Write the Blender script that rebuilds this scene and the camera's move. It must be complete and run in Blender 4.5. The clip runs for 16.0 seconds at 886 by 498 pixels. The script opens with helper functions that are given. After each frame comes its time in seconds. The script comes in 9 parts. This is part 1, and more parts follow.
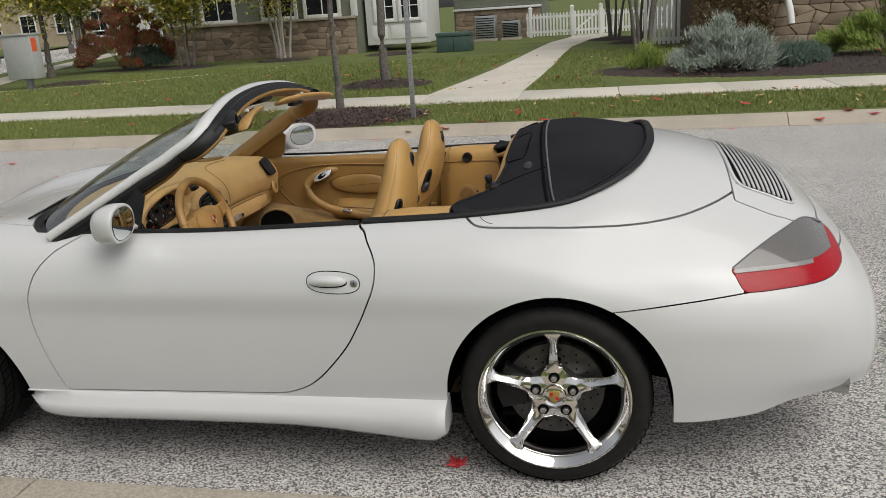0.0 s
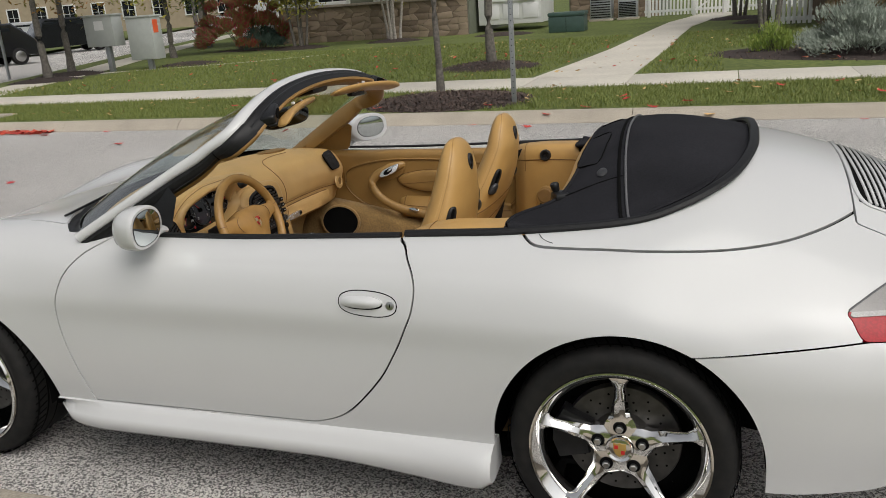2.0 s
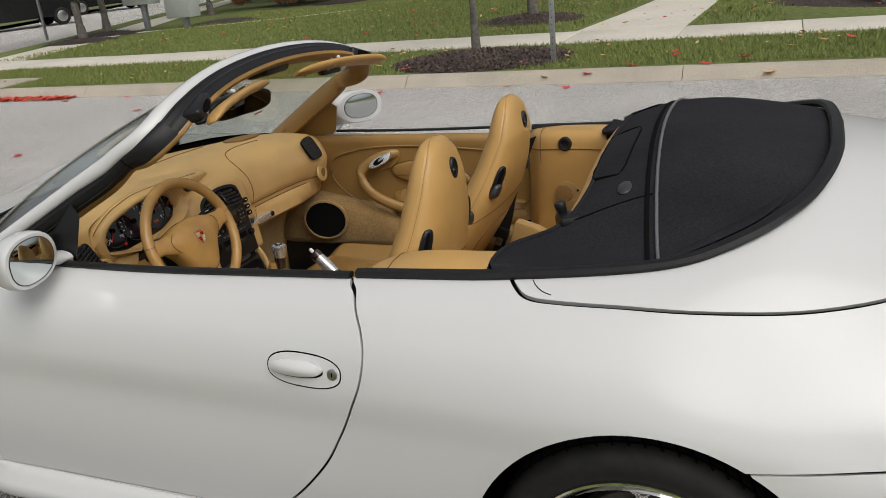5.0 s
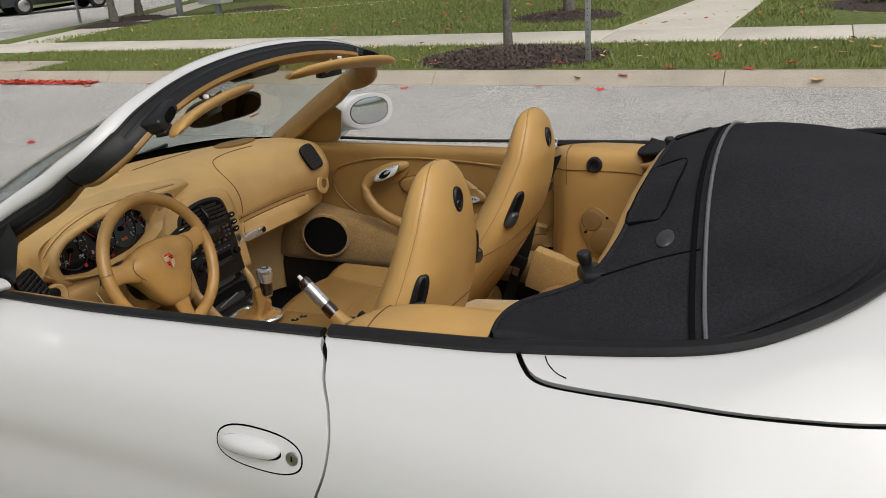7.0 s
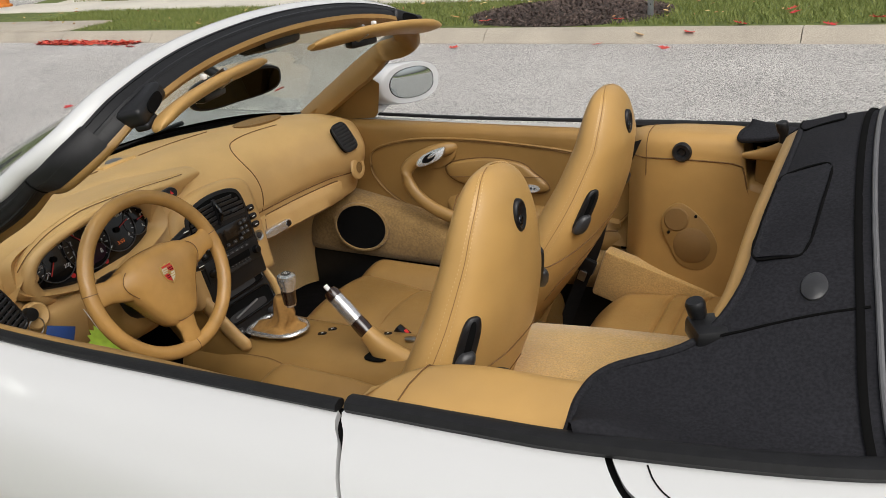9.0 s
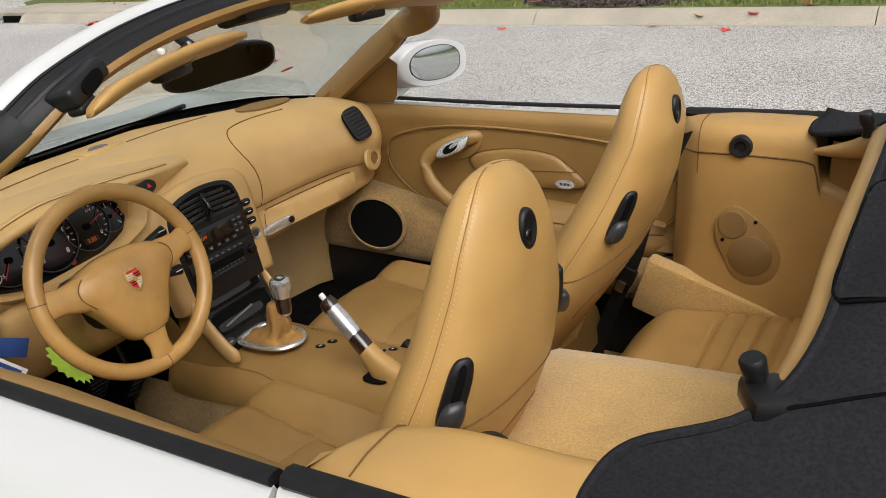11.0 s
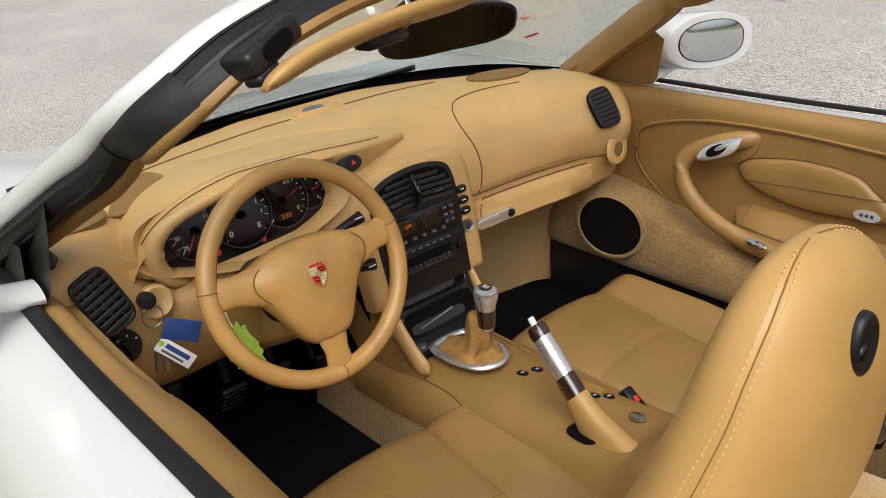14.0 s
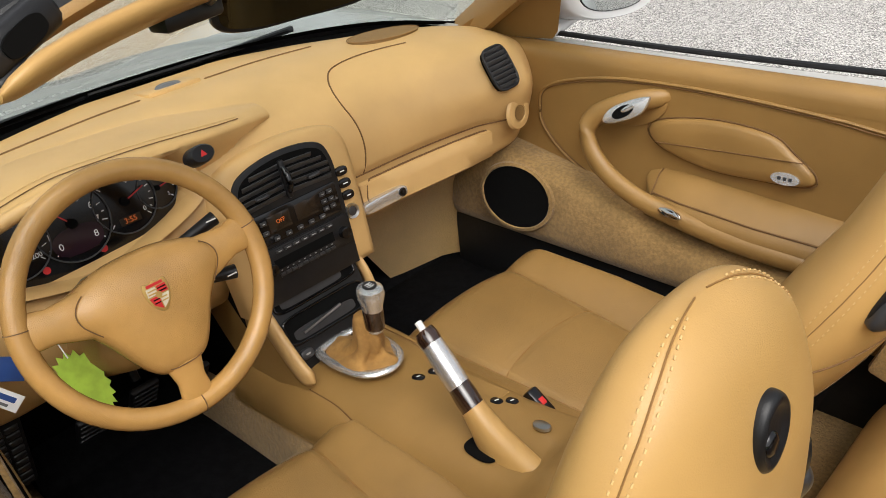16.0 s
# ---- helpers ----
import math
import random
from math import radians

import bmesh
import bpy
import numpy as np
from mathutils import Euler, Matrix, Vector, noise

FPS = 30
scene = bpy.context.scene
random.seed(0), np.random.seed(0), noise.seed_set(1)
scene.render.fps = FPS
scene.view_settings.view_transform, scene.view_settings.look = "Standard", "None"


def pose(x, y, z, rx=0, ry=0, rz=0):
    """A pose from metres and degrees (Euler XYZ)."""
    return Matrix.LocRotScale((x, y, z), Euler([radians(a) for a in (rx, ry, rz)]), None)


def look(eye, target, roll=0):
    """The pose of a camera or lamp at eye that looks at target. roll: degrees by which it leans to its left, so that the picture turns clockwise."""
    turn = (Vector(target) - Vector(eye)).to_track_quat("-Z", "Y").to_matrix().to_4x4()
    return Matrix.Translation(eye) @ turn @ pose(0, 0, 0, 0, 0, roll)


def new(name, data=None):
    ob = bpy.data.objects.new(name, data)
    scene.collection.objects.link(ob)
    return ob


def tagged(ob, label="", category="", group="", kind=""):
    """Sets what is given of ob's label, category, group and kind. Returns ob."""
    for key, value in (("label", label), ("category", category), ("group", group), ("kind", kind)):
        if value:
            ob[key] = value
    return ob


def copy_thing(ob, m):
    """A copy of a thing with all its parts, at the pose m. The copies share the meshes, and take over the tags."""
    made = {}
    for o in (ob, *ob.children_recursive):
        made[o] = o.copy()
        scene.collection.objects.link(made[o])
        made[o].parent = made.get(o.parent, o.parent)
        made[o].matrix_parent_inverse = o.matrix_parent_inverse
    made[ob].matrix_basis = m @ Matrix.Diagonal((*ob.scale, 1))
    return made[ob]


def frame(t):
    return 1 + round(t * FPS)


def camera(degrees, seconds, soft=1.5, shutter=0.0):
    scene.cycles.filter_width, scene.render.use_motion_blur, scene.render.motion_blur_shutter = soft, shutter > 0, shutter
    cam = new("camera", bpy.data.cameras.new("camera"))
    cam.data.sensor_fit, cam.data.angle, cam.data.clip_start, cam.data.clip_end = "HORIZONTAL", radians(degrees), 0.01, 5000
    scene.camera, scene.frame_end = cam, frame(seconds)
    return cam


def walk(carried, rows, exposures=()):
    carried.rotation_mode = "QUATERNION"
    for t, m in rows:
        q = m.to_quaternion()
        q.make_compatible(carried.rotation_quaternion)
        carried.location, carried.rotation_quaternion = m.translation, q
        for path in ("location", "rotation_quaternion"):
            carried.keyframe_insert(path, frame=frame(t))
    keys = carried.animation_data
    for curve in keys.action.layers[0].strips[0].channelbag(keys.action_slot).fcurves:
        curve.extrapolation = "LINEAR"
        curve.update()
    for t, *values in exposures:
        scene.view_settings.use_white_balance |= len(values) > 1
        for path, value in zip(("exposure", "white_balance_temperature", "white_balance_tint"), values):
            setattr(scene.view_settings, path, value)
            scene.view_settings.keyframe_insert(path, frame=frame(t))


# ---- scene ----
cam = camera(57.4, 16.0, soft=0.7)
PATH = [
    (0, (0.155, -3.227, 1.545), (-0.231, -1.351, 0.971), -3.7),
    (0.5, (0.146, -3.093, 1.553), (-0.294, -1.227, 0.983), -3.8),
    (1, (0.144, -2.990, 1.546), (-0.358, -1.140, 0.976), -3.6),
    (1.5, (0.199, -2.899, 1.544), (-0.380, -1.075, 0.962), -3.9),
    (2, (0.240, -2.811, 1.534), (-0.406, -1.016, 0.933), -4.2),
    (2.5, (0.197, -2.686, 1.526), (-0.485, -0.913, 0.901), -4.9),
    (3, (0.148, -2.562, 1.534), (-0.550, -0.806, 0.879), -5.5),
    (3.5, (0.178, -2.448, 1.521), (-0.534, -0.709, 0.837), -5.6),
    (4, (0.236, -2.336, 1.524), (-0.504, -0.613, 0.825), -6.2),
    (6.5, (0.148, -1.876, 1.523), (-0.644, -0.178, 0.822), -4.3),
    (7, (0.128, -1.787, 1.508), (-0.687, -0.104, 0.799), -4.2),
    (7.5, (0.051, -1.685, 1.499), (-0.782, -0.016, 0.779), -4.5),
    (8, (-0.006, -1.593, 1.494), (-0.864, 0.053, 0.749), -4.8),
    (10.5, (-0.091, -1.213, 1.434), (-1.076, 0.316, 0.602), -5.8),
    (11, (-0.110, -1.153, 1.407), (-1.127, 0.361, 0.587), -5.8),
    (11.5, (-0.091, -1.065, 1.377), (-1.173, 0.407, 0.565), -5.6),
    (12, (-0.074, -1.003, 1.384), (-1.239, 0.409, 0.578), -5.2),
    (12.5, (-0.129, -0.961, 1.379), (-1.375, 0.383, 0.578), -4.6),
    (13, (-0.241, -0.924, 1.379), (-1.557, 0.344, 0.567), -4.4),
    (13.5, (-0.306, -0.920, 1.375), (-1.680, 0.272, 0.543), -4.5),
    (14, (-0.330, -0.896, 1.367), (-1.739, 0.233, 0.506), -5.0),
    (14.5, (-0.330, -0.842, 1.360), (-1.747, 0.249, 0.464), -5.7),
    (15, (-0.331, -0.766, 1.352), (-1.723, 0.326, 0.419), -6.2),
    (15.5, (-0.361, -0.709, 1.343), (-1.696, 0.423, 0.375), -6.5),
    (16, (-0.407, -0.685, 1.348), (-1.678, 0.499, 0.355), -6.5),
]
EXPOSURE = [(0, -0.05), (4, -0.02), (7, 0.06), (10.5, 0.42), (13.5, 0.49), (16.0, 0.72)]
walk(cam, [(t, look(eye, target, roll)) for t, eye, target, roll in PATH], EXPOSURE)

# ---- light ----
world = bpy.data.worlds.new("overcast_sky")
scene.world = world
world.use_nodes = True
wn, wl = world.node_tree.nodes, world.node_tree.links
sky = wn.new("ShaderNodeTexSky")
sky.sky_type, sky.sun_disc = "NISHITA", False
sky.sun_elevation, sky.sun_rotation = radians(52), radians(129)
sky.air_density, sky.dust_density, sky.ozone_density = 1.0, 4.0, 0.6
grey = wn.new("ShaderNodeHueSaturation")
grey.inputs["Saturation"].default_value = 0.22
wl.new(sky.outputs[0], grey.inputs["Color"])
wl.new(grey.outputs[0], wn["Background"].inputs["Color"])
wn["Background"].inputs["Strength"].default_value = 0.115
sun = new("sun", bpy.data.lights.new("sun", "SUN"))
sun.data.energy, sun.data.angle, sun.data.color = 1.45, radians(55), (1.0, 0.96, 0.9)
sun.matrix_world = look((4.8, -4.2, 9), (0, 0, 0))


# ---- materials ----
def mat(name, color, rough=0.5, metal=0.0, vary=0.0, scale=20.0, bump=0.0, bscale=200.0, coat=0.0, second=None, detail=4.0, spec=0.5, sheen=0.0, wide=0.0, wscale=1.5, wrinkle=0.0):
    """Principled surface; colour varies between itself and a darker or second colour at two scales, with a fine bump."""
    m = bpy.data.materials.new(name)
    m.use_nodes = True
    n, l = m.node_tree.nodes, m.node_tree.links
    b = n["Principled BSDF"]
    b.inputs["Base Color"].default_value = (*color, 1)
    b.inputs["Roughness"].default_value = rough
    b.inputs["Metallic"].default_value = metal
    b.inputs["Coat Weight"].default_value = coat
    b.inputs["Coat Roughness"].default_value = 0.03
    b.inputs["Specular IOR Level"].default_value = spec
    b.inputs["Sheen Weight"].default_value = sheen
    tc = n.new("ShaderNodeTexCoord")
    out = None
    if vary or second:
        nz = n.new("ShaderNodeTexNoise")
        nz.inputs["Scale"].default_value, nz.inputs["Detail"].default_value = scale, detail
        l.new(tc.outputs["Object"], nz.inputs["Vector"])
        ramp = n.new("ShaderNodeValToRGB")
        ramp.color_ramp.elements[0].position, ramp.color_ramp.elements[1].position = 0.36, 0.64
        dark = second or tuple(c * (1 - vary) for c in color)
        ramp.color_ramp.elements[0].color, ramp.color_ramp.elements[1].color = (*dark, 1), (*color, 1)
        l.new(nz.outputs["Fac"], ramp.inputs[0])
        out = ramp.outputs[0]
        if wide:
            nw = n.new("ShaderNodeTexNoise")
            nw.inputs["Scale"].default_value, nw.inputs["Detail"].default_value = wscale, 3
            l.new(tc.outputs["Object"], nw.inputs["Vector"])
            mr = n.new("ShaderNodeMapRange")
            mr.inputs["From Min"].default_value, mr.inputs["From Max"].default_value = 0.3, 0.7
            mr.inputs["To Min"].default_value, mr.inputs["To Max"].default_value = 1 - wide, 1 + wide * 0.4
            l.new(nw.outputs["Fac"], mr.inputs["Value"])
            mx = n.new("ShaderNodeMix")
            mx.data_type, mx.blend_type = "RGBA", "MULTIPLY"
            mx.inputs["Factor"].default_value = 1.0
            l.new(out, mx.inputs["A"])
            l.new(mr.outputs[0], mx.inputs["B"])
            out = mx.outputs["Result"]
        l.new(out, b.inputs["Base Color"])
    if bump:
        nb = n.new("ShaderNodeTexNoise")
        nb.inputs["Scale"].default_value, nb.inputs["Detail"].default_value = bscale, 3
        l.new(tc.outputs["Object"], nb.inputs["Vector"])
        bp = n.new("ShaderNodeBump")
        bp.inputs["Strength"].default_value, bp.inputs["Distance"].default_value = bump, 0.002
        l.new(nb.outputs["Fac"], bp.inputs["Height"])
        l.new(bp.outputs[0], b.inputs["Normal"])
        if wrinkle:
            nr = n.new("ShaderNodeTexNoise")
            nr.inputs["Scale"].default_value, nr.inputs["Detail"].default_value, nr.inputs["Distortion"].default_value = 26.0, 5, 1.2
            l.new(tc.outputs["Object"], nr.inputs["Vector"])
            b2 = n.new("ShaderNodeBump")
            b2.inputs["Strength"].default_value, b2.inputs["Distance"].default_value = wrinkle, 0.006
            l.new(nr.outputs["Fac"], b2.inputs["Height"])
            l.new(b2.outputs[0], bp.inputs["Normal"])
    return m


def glass(name, tint=(0.9, 0.95, 0.92), alpha=0.1):
    """Thin glass: mostly clear, with a gloss that grows at grazing angles."""
    m = bpy.data.materials.new(name)
    m.use_nodes = True
    n, l = m.node_tree.nodes, m.node_tree.links
    n.remove(n["Principled BSDF"])
    tr, gl, fr, mx = n.new("ShaderNodeBsdfTransparent"), n.new("ShaderNodeBsdfGlossy"), n.new("ShaderNodeLayerWeight"), n.new("ShaderNodeMixShader")
    tr.inputs[0].default_value, gl.inputs["Roughness"].default_value = (*tint, 1), 0.01
    pw, ad = n.new("ShaderNodeMath"), n.new("ShaderNodeMath")
    pw.operation, pw.inputs[1].default_value = "POWER", 3.0
    ad.operation, ad.inputs[1].default_value, ad.inputs[2].default_value = "MULTIPLY_ADD", 0.8, 0.06
    l.new(fr.outputs["Facing"], pw.inputs[0])
    l.new(pw.outputs[0], ad.inputs[0])
    l.new(ad.outputs[0], mx.inputs[0])
    l.new(tr.outputs[0], mx.inputs[1])
    l.new(gl.outputs[0], mx.inputs[2])
    l.new(mx.outputs[0], n["Material Output"].inputs[0])
    return m


M = {
    "paint": mat("white_paint", (0.588, 0.590, 0.587), 0.22, vary=0.015, scale=3, coat=0.35, bump=0.01, bscale=500, spec=0.4),
    "gap": mat("dark_gap", (0.005, 0.005, 0.005), 0.9, spec=0.05),
    "rubber": mat("black_rubber", (0.011, 0.011, 0.012), 0.5, vary=0.3, scale=60, bump=0.15, bscale=300, spec=0.3),
    "trim": mat("black_plastic", (0.011, 0.011, 0.012), 0.36, vary=0.25, scale=40, bump=0.12, bscale=900, spec=0.35),
    "gloss": mat("gloss_black", (0.006, 0.006, 0.007), 0.12, vary=0.2, scale=30),
    "tyre": mat("tyre_rubber", (0.009, 0.009, 0.009), 0.72, vary=0.35, scale=25, bump=0.2, bscale=120, second=(0.016, 0.015, 0.014), spec=0.25),
    "chrome": mat("polished_chrome", (0.82, 0.81, 0.79), 0.06, 1.0, vary=0.06, scale=14),
    "steel": mat("brushed_steel", (0.52, 0.52, 0.51), 0.28, 1.0, vary=0.15, scale=30),
    "disc": mat("brake_disc", (0.10, 0.095, 0.09), 0.45, 0.7, vary=0.3, scale=25),
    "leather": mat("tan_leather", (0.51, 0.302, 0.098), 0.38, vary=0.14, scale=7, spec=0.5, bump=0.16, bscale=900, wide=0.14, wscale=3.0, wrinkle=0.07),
    # same hide as the backrests, darkened for the shade low in the cabin
    "leather_seat_shade": mat("tan_seat_leather_shade", (0.305, 0.176, 0.056), 0.28, vary=0.18, scale=7, spec=0.65, bump=0.35, bscale=600, wide=0.18, wscale=5.0, wrinkle=0.14),
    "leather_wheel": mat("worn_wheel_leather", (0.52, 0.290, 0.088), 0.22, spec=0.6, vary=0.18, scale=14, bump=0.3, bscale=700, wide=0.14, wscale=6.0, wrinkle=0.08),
    # same tan leather with shade put into the colour, for doors, console and linings
    "leather_shade": mat("tan_leather_shade", (0.320, 0.184, 0.056), 0.42, vary=0.12, scale=9, spec=0.5, bump=0.25, bscale=700, wide=0.12, wscale=3.0, wrinkle=0.10),
    # same tan leather with the sky's sheen painted in as a paler tone
    "leather_lit": mat("tan_leather_lit", (0.61, 0.382, 0.150), 0.42, vary=0.10, scale=9, spec=0.5, bump=0.22, bscale=800, wide=0.08, wscale=2.5),
    "crease": mat("leather_crease", (0.24, 0.125, 0.034), 0.6),
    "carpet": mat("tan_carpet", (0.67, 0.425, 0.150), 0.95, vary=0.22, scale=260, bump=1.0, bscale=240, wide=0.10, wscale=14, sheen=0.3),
    # same tan carpet darkened for the shade in footwells and door pockets
    "carpet_shade": mat("tan_carpet_shade", (0.36, 0.222, 0.080), 0.95, vary=0.28, scale=140, bump=1.0, bscale=240, wide=0.28, wscale=9, sheen=0.2),
    "pale": mat("pale_print", (0.32, 0.32, 0.32), 0.5),
    "suede": mat("tan_suede", (0.36, 0.19, 0.050), 0.9, vary=0.25, scale=60, bump=0.5, bscale=200),
    "stitch": mat("tan_seam", (0.15, 0.075, 0.022), 0.8),
    "mesh": mat("perforated_cap", (0.31, 0.172, 0.050), 0.6, vary=0.5, scale=900, bump=0.6, bscale=900),
    "thread": mat("tan_thread", (0.60, 0.40, 0.17), 0.7),
    "dgrey": mat("dark_grey_plastic", (0.034, 0.034, 0.036), 0.35, vary=0.2, scale=60, bump=0.08, bscale=900),
    "cream": mat("cream_mark", (0.62, 0.55, 0.40), 0.4),
    "plum": mat("plum_display", (0.022, 0.010, 0.016), 0.12),
    "mat": mat("black_mat", (0.008, 0.008, 0.009), 0.9, vary=0.4, scale=60, bump=0.6, bscale=300, spec=0.05),
    "fabric": mat("black_roof_cloth", (0.026, 0.026, 0.030), 0.8, vary=0.35, scale=240, bump=0.3, bscale=900, wide=0.25, wscale=5, spec=0.08),
    "grey": mat("grey_plastic", (0.12, 0.12, 0.125), 0.4, vary=0.1, scale=40),
    "silver": mat("silver_paint", (0.74, 0.74, 0.73), 0.26, 0.8, vary=0.08, scale=40),
    "wood": mat("dark_burr", (0.035, 0.016, 0.010), 0.12, vary=0.6, scale=60, coat=0.8),
    "red": mat("red_lens", (0.40, 0.003, 0.012), 0.14, vary=0.3, scale=160, spec=0.22),
    "smoke": mat("smoked_lens", (0.13, 0.122, 0.115), 0.08, vary=0.12, scale=200, coat=0.8),
    "clear": mat("clear_lens", (0.24, 0.235, 0.225), 0.12, vary=0.3, scale=300, coat=0.6),
    "redpaint": mat("red_mark", (0.55, 0.02, 0.02), 0.4),
    "gold": mat("gold_mark", (0.50, 0.33, 0.10), 0.35, 0.5),
    "white": mat("white_mark", (0.75, 0.75, 0.74), 0.5),
    "blue": mat("blue_tag", (0.02, 0.06, 0.22), 0.45, vary=0.15, scale=40, bump=0.2),
    "lime": mat("lime_card", (0.42, 0.62, 0.06), 0.6, vary=0.2, scale=50),
    "screen": mat("dark_screen", (0.02, 0.014, 0.010), 0.15),
    "mirror": mat("mirror_glass", (0.62, 0.66, 0.66), 0.01, 1.0),
    "mirror_dark": mat("dim_mirror_glass", (0.055, 0.062, 0.062), 0.02, 1.0),
    "glass": glass("screen_glass", (0.80, 0.87, 0.83)),
}


def lamp(name, color, strength):
    m = bpy.data.materials.new(name)
    m.use_nodes = True
    b = m.node_tree.nodes["Principled BSDF"]
    b.inputs["Base Color"].default_value = (*color, 1)
    b.inputs["Emission Color"].default_value, b.inputs["Emission Strength"].default_value = (*color, 1), strength
    return m


M["amber"] = lamp("amber_digits", (0.55, 0.11, 0.012), 0.16)


# ---- mesh tools ----
def smooth(me, angle=40):
    me.polygons.foreach_set("use_smooth", [True] * len(me.polygons))
    me.set_sharp_from_angle(angle=radians(angle))


def part(name, bm, material, parent=None, label="", angle=40):
    """Links a bmesh, or (verts, faces), as ONE mesh object under a thing or a part."""
    me = bpy.data.meshes.new(name)
    if isinstance(bm, tuple):
        me.from_pydata([tuple(v) for v in bm[0]], [], bm[1])
        me.update()
    else:
        bmesh.ops.recalc_face_normals(bm, faces=bm.faces)
        bm.to_mesh(me)
        bm.free()
    smooth(me, angle)
    me.materials.append(M[material] if isinstance(material, str) else material)
    ob = new(name, me)
    if parent is not None:
        ob.parent = parent
        ob.matrix_parent_inverse = parent.matrix_world.inverted() if parent.matrix_world != Matrix() else Matrix()
    if label:
        ob["label"] = label
    return ob


def thing(name, label, category, at=(0, 0, 0), group="", kind=""):
    ob = new(name)
    ob.location = at
    ob.matrix_world = Matrix.Translation(at)
    ob.empty_display_size = 0.05
    return tagged(ob, label, category, group, kind)


def pchip(xs, ys, q):
    """Shape-keeping cubic through the points; ys may hold several columns."""
    xs, ys, q = np.asarray(xs, float), np.asarray(ys, float), np.atleast_1d(np.asarray(q, float))
    flat = ys.reshape(len(xs), -1)
    h = np.diff(xs)[:, None]
    d = np.diff(flat, axis=0) / h
    m = np.zeros_like(flat)
    m[0], m[-1] = d[0], d[-1]
    w1, w2 = 2 * h[1:] + h[:-1], h[1:] + 2 * h[:-1]
    same = d[1:] * d[:-1] > 0
    safe = np.where(same, d[:-1], 1), np.where(same, d[1:], 1)
    m[1:-1] = np.where(same, (w1 + w2) / (w1 / safe[0] + w2 / safe[1]), 0)
    i = np.clip(np.searchsorted(xs, q, side="right") - 1, 0, len(xs) - 2)
    t = ((q - xs[i]) / (xs[i + 1] - xs[i]))[:, None]
    hh = h[i]
    out = (1 + 2 * t) * (1 - t) ** 2 * flat[i] + t * (1 - t) ** 2 * hh * m[i] + t * t * (3 - 2 * t) * flat[i + 1] + t * t * (t - 1) * hh * m[i + 1]
    return out.reshape((len(q),) + ys.shape[1:])


def spline(pts, n=8, closed=False):
    """Points of a Catmull-Rom curve through pts, n to a span."""
    p = [Vector(a) for a in pts]
    k = len(p)
    out = []
    for i in range(k if closed else k - 1):
        a, b = p[i], p[(i + 1) % k]
        pre = p[i - 1] if closed or i else a + (a - b)
        post = p[(i + 2) % k] if closed or i + 2 < k else b + (b - a)
        for j in range(n):
            t = j / n
            out.append(0.5 * (2 * a + (b - pre) * t + (2 * pre - 5 * a + 4 * b - post) * t * t + (3 * a - pre - 3 * b + post) * t ** 3))
    if not closed:
        out.append(p[-1])
    return out


def loft(rings, closed=True, cap=True, bm=None):
    """Skin over rings of equal length."""
    bm = bm or bmesh.new()
    vs = [[bm.verts.new(p) for p in r] for r in rings]
    k = len(rings[0])
    for a, b in zip(vs, vs[1:]):
        for i in range(k if closed else k - 1):
            j = (i + 1) % k
            try:
                bm.faces.new((a[i], a[j], b[j], b[i]))
            except ValueError:
                pass
    if cap and closed:
        bm.faces.new(vs[0])
        bm.faces.new(vs[-1])
    return bm


def tube(pts, radius, n=10, closed=False, flat=1.0, up=(0, 0, 1), bm=None, cap=True):
    """A round bar swept along pts; radius may be a list; flat squeezes it along up."""
    pts = [Vector(p) for p in pts]
    k = len(pts)
    rings = []
    for i, p in enumerate(pts):
        a, b = pts[i - 1] if (i or closed) else p, pts[(i + 1) % k] if (i + 1 < k or closed) else p
        d = (b - a).normalized()
        u = Vector(up)
        u = (u - d * u.dot(d))
        u = u.normalized() if u.length > 1e-4 else d.orthogonal().normalized()
        s = d.cross(u)
        r = radius[i] if isinstance(radius, (list, tuple)) else radius
        rings.append([p + s * r * math.cos(q) + u * r * flat * math.sin(q) for q in np.linspace(0, 2 * math.pi, n, endpoint=False)])
    if closed:
        rings.append(rings[0])
        bm = bm or bmesh.new()
        vs = [[bm.verts.new(q) for q in r] for r in rings[:-1]]
        for i in range(k):
            a, b = vs[i], vs[(i + 1) % k]
            for j in range(n):
                bm.faces.new((a[j], a[(j + 1) % n], b[(j + 1) % n], b[j]))
        return bm
    return loft(rings, True, cap, bm)


def box(size, at=(0, 0, 0), rot=(0, 0, 0), bevel=0.005, seg=2, bm=None, m=None):
    """A box with rounded edges."""
    b = bmesh.new()
    bmesh.ops.create_cube(b, size=1.0)
    bmesh.ops.scale(b, vec=size, verts=b.verts)
    if bevel:
        bmesh.ops.bevel(b, geom=b.edges[:] , offset=min(bevel, 0.49 * min(size)), segments=seg, profile=0.5, affect="EDGES")
    bmesh.ops.transform(b, matrix=m or pose(*at, *rot), verts=b.verts)
    if bm is None:
        return b
    me = bpy.data.meshes.new("tmp")
    b.to_mesh(me)
    b.free()
    bm.from_mesh(me)
    bpy.data.meshes.remove(me)
    return bm


def disc(r, depth, m, n=32, bevel=0.0, r2=None, bm=None):
    """A round plate or cone whose axis is m's z."""
    prof = [(0, -depth / 2), (r, -depth / 2), (r if r2 is None else r2, depth / 2), (0, depth / 2)]
    if bevel and r2 is None:
        prof = [(0, -depth / 2), (r, -depth / 2), (r, depth / 2 - bevel), (r - bevel * 0.3, depth / 2 - bevel * 0.3), (r - bevel, depth / 2), (0, depth / 2)]
    return lathe(prof, m, n, bm)


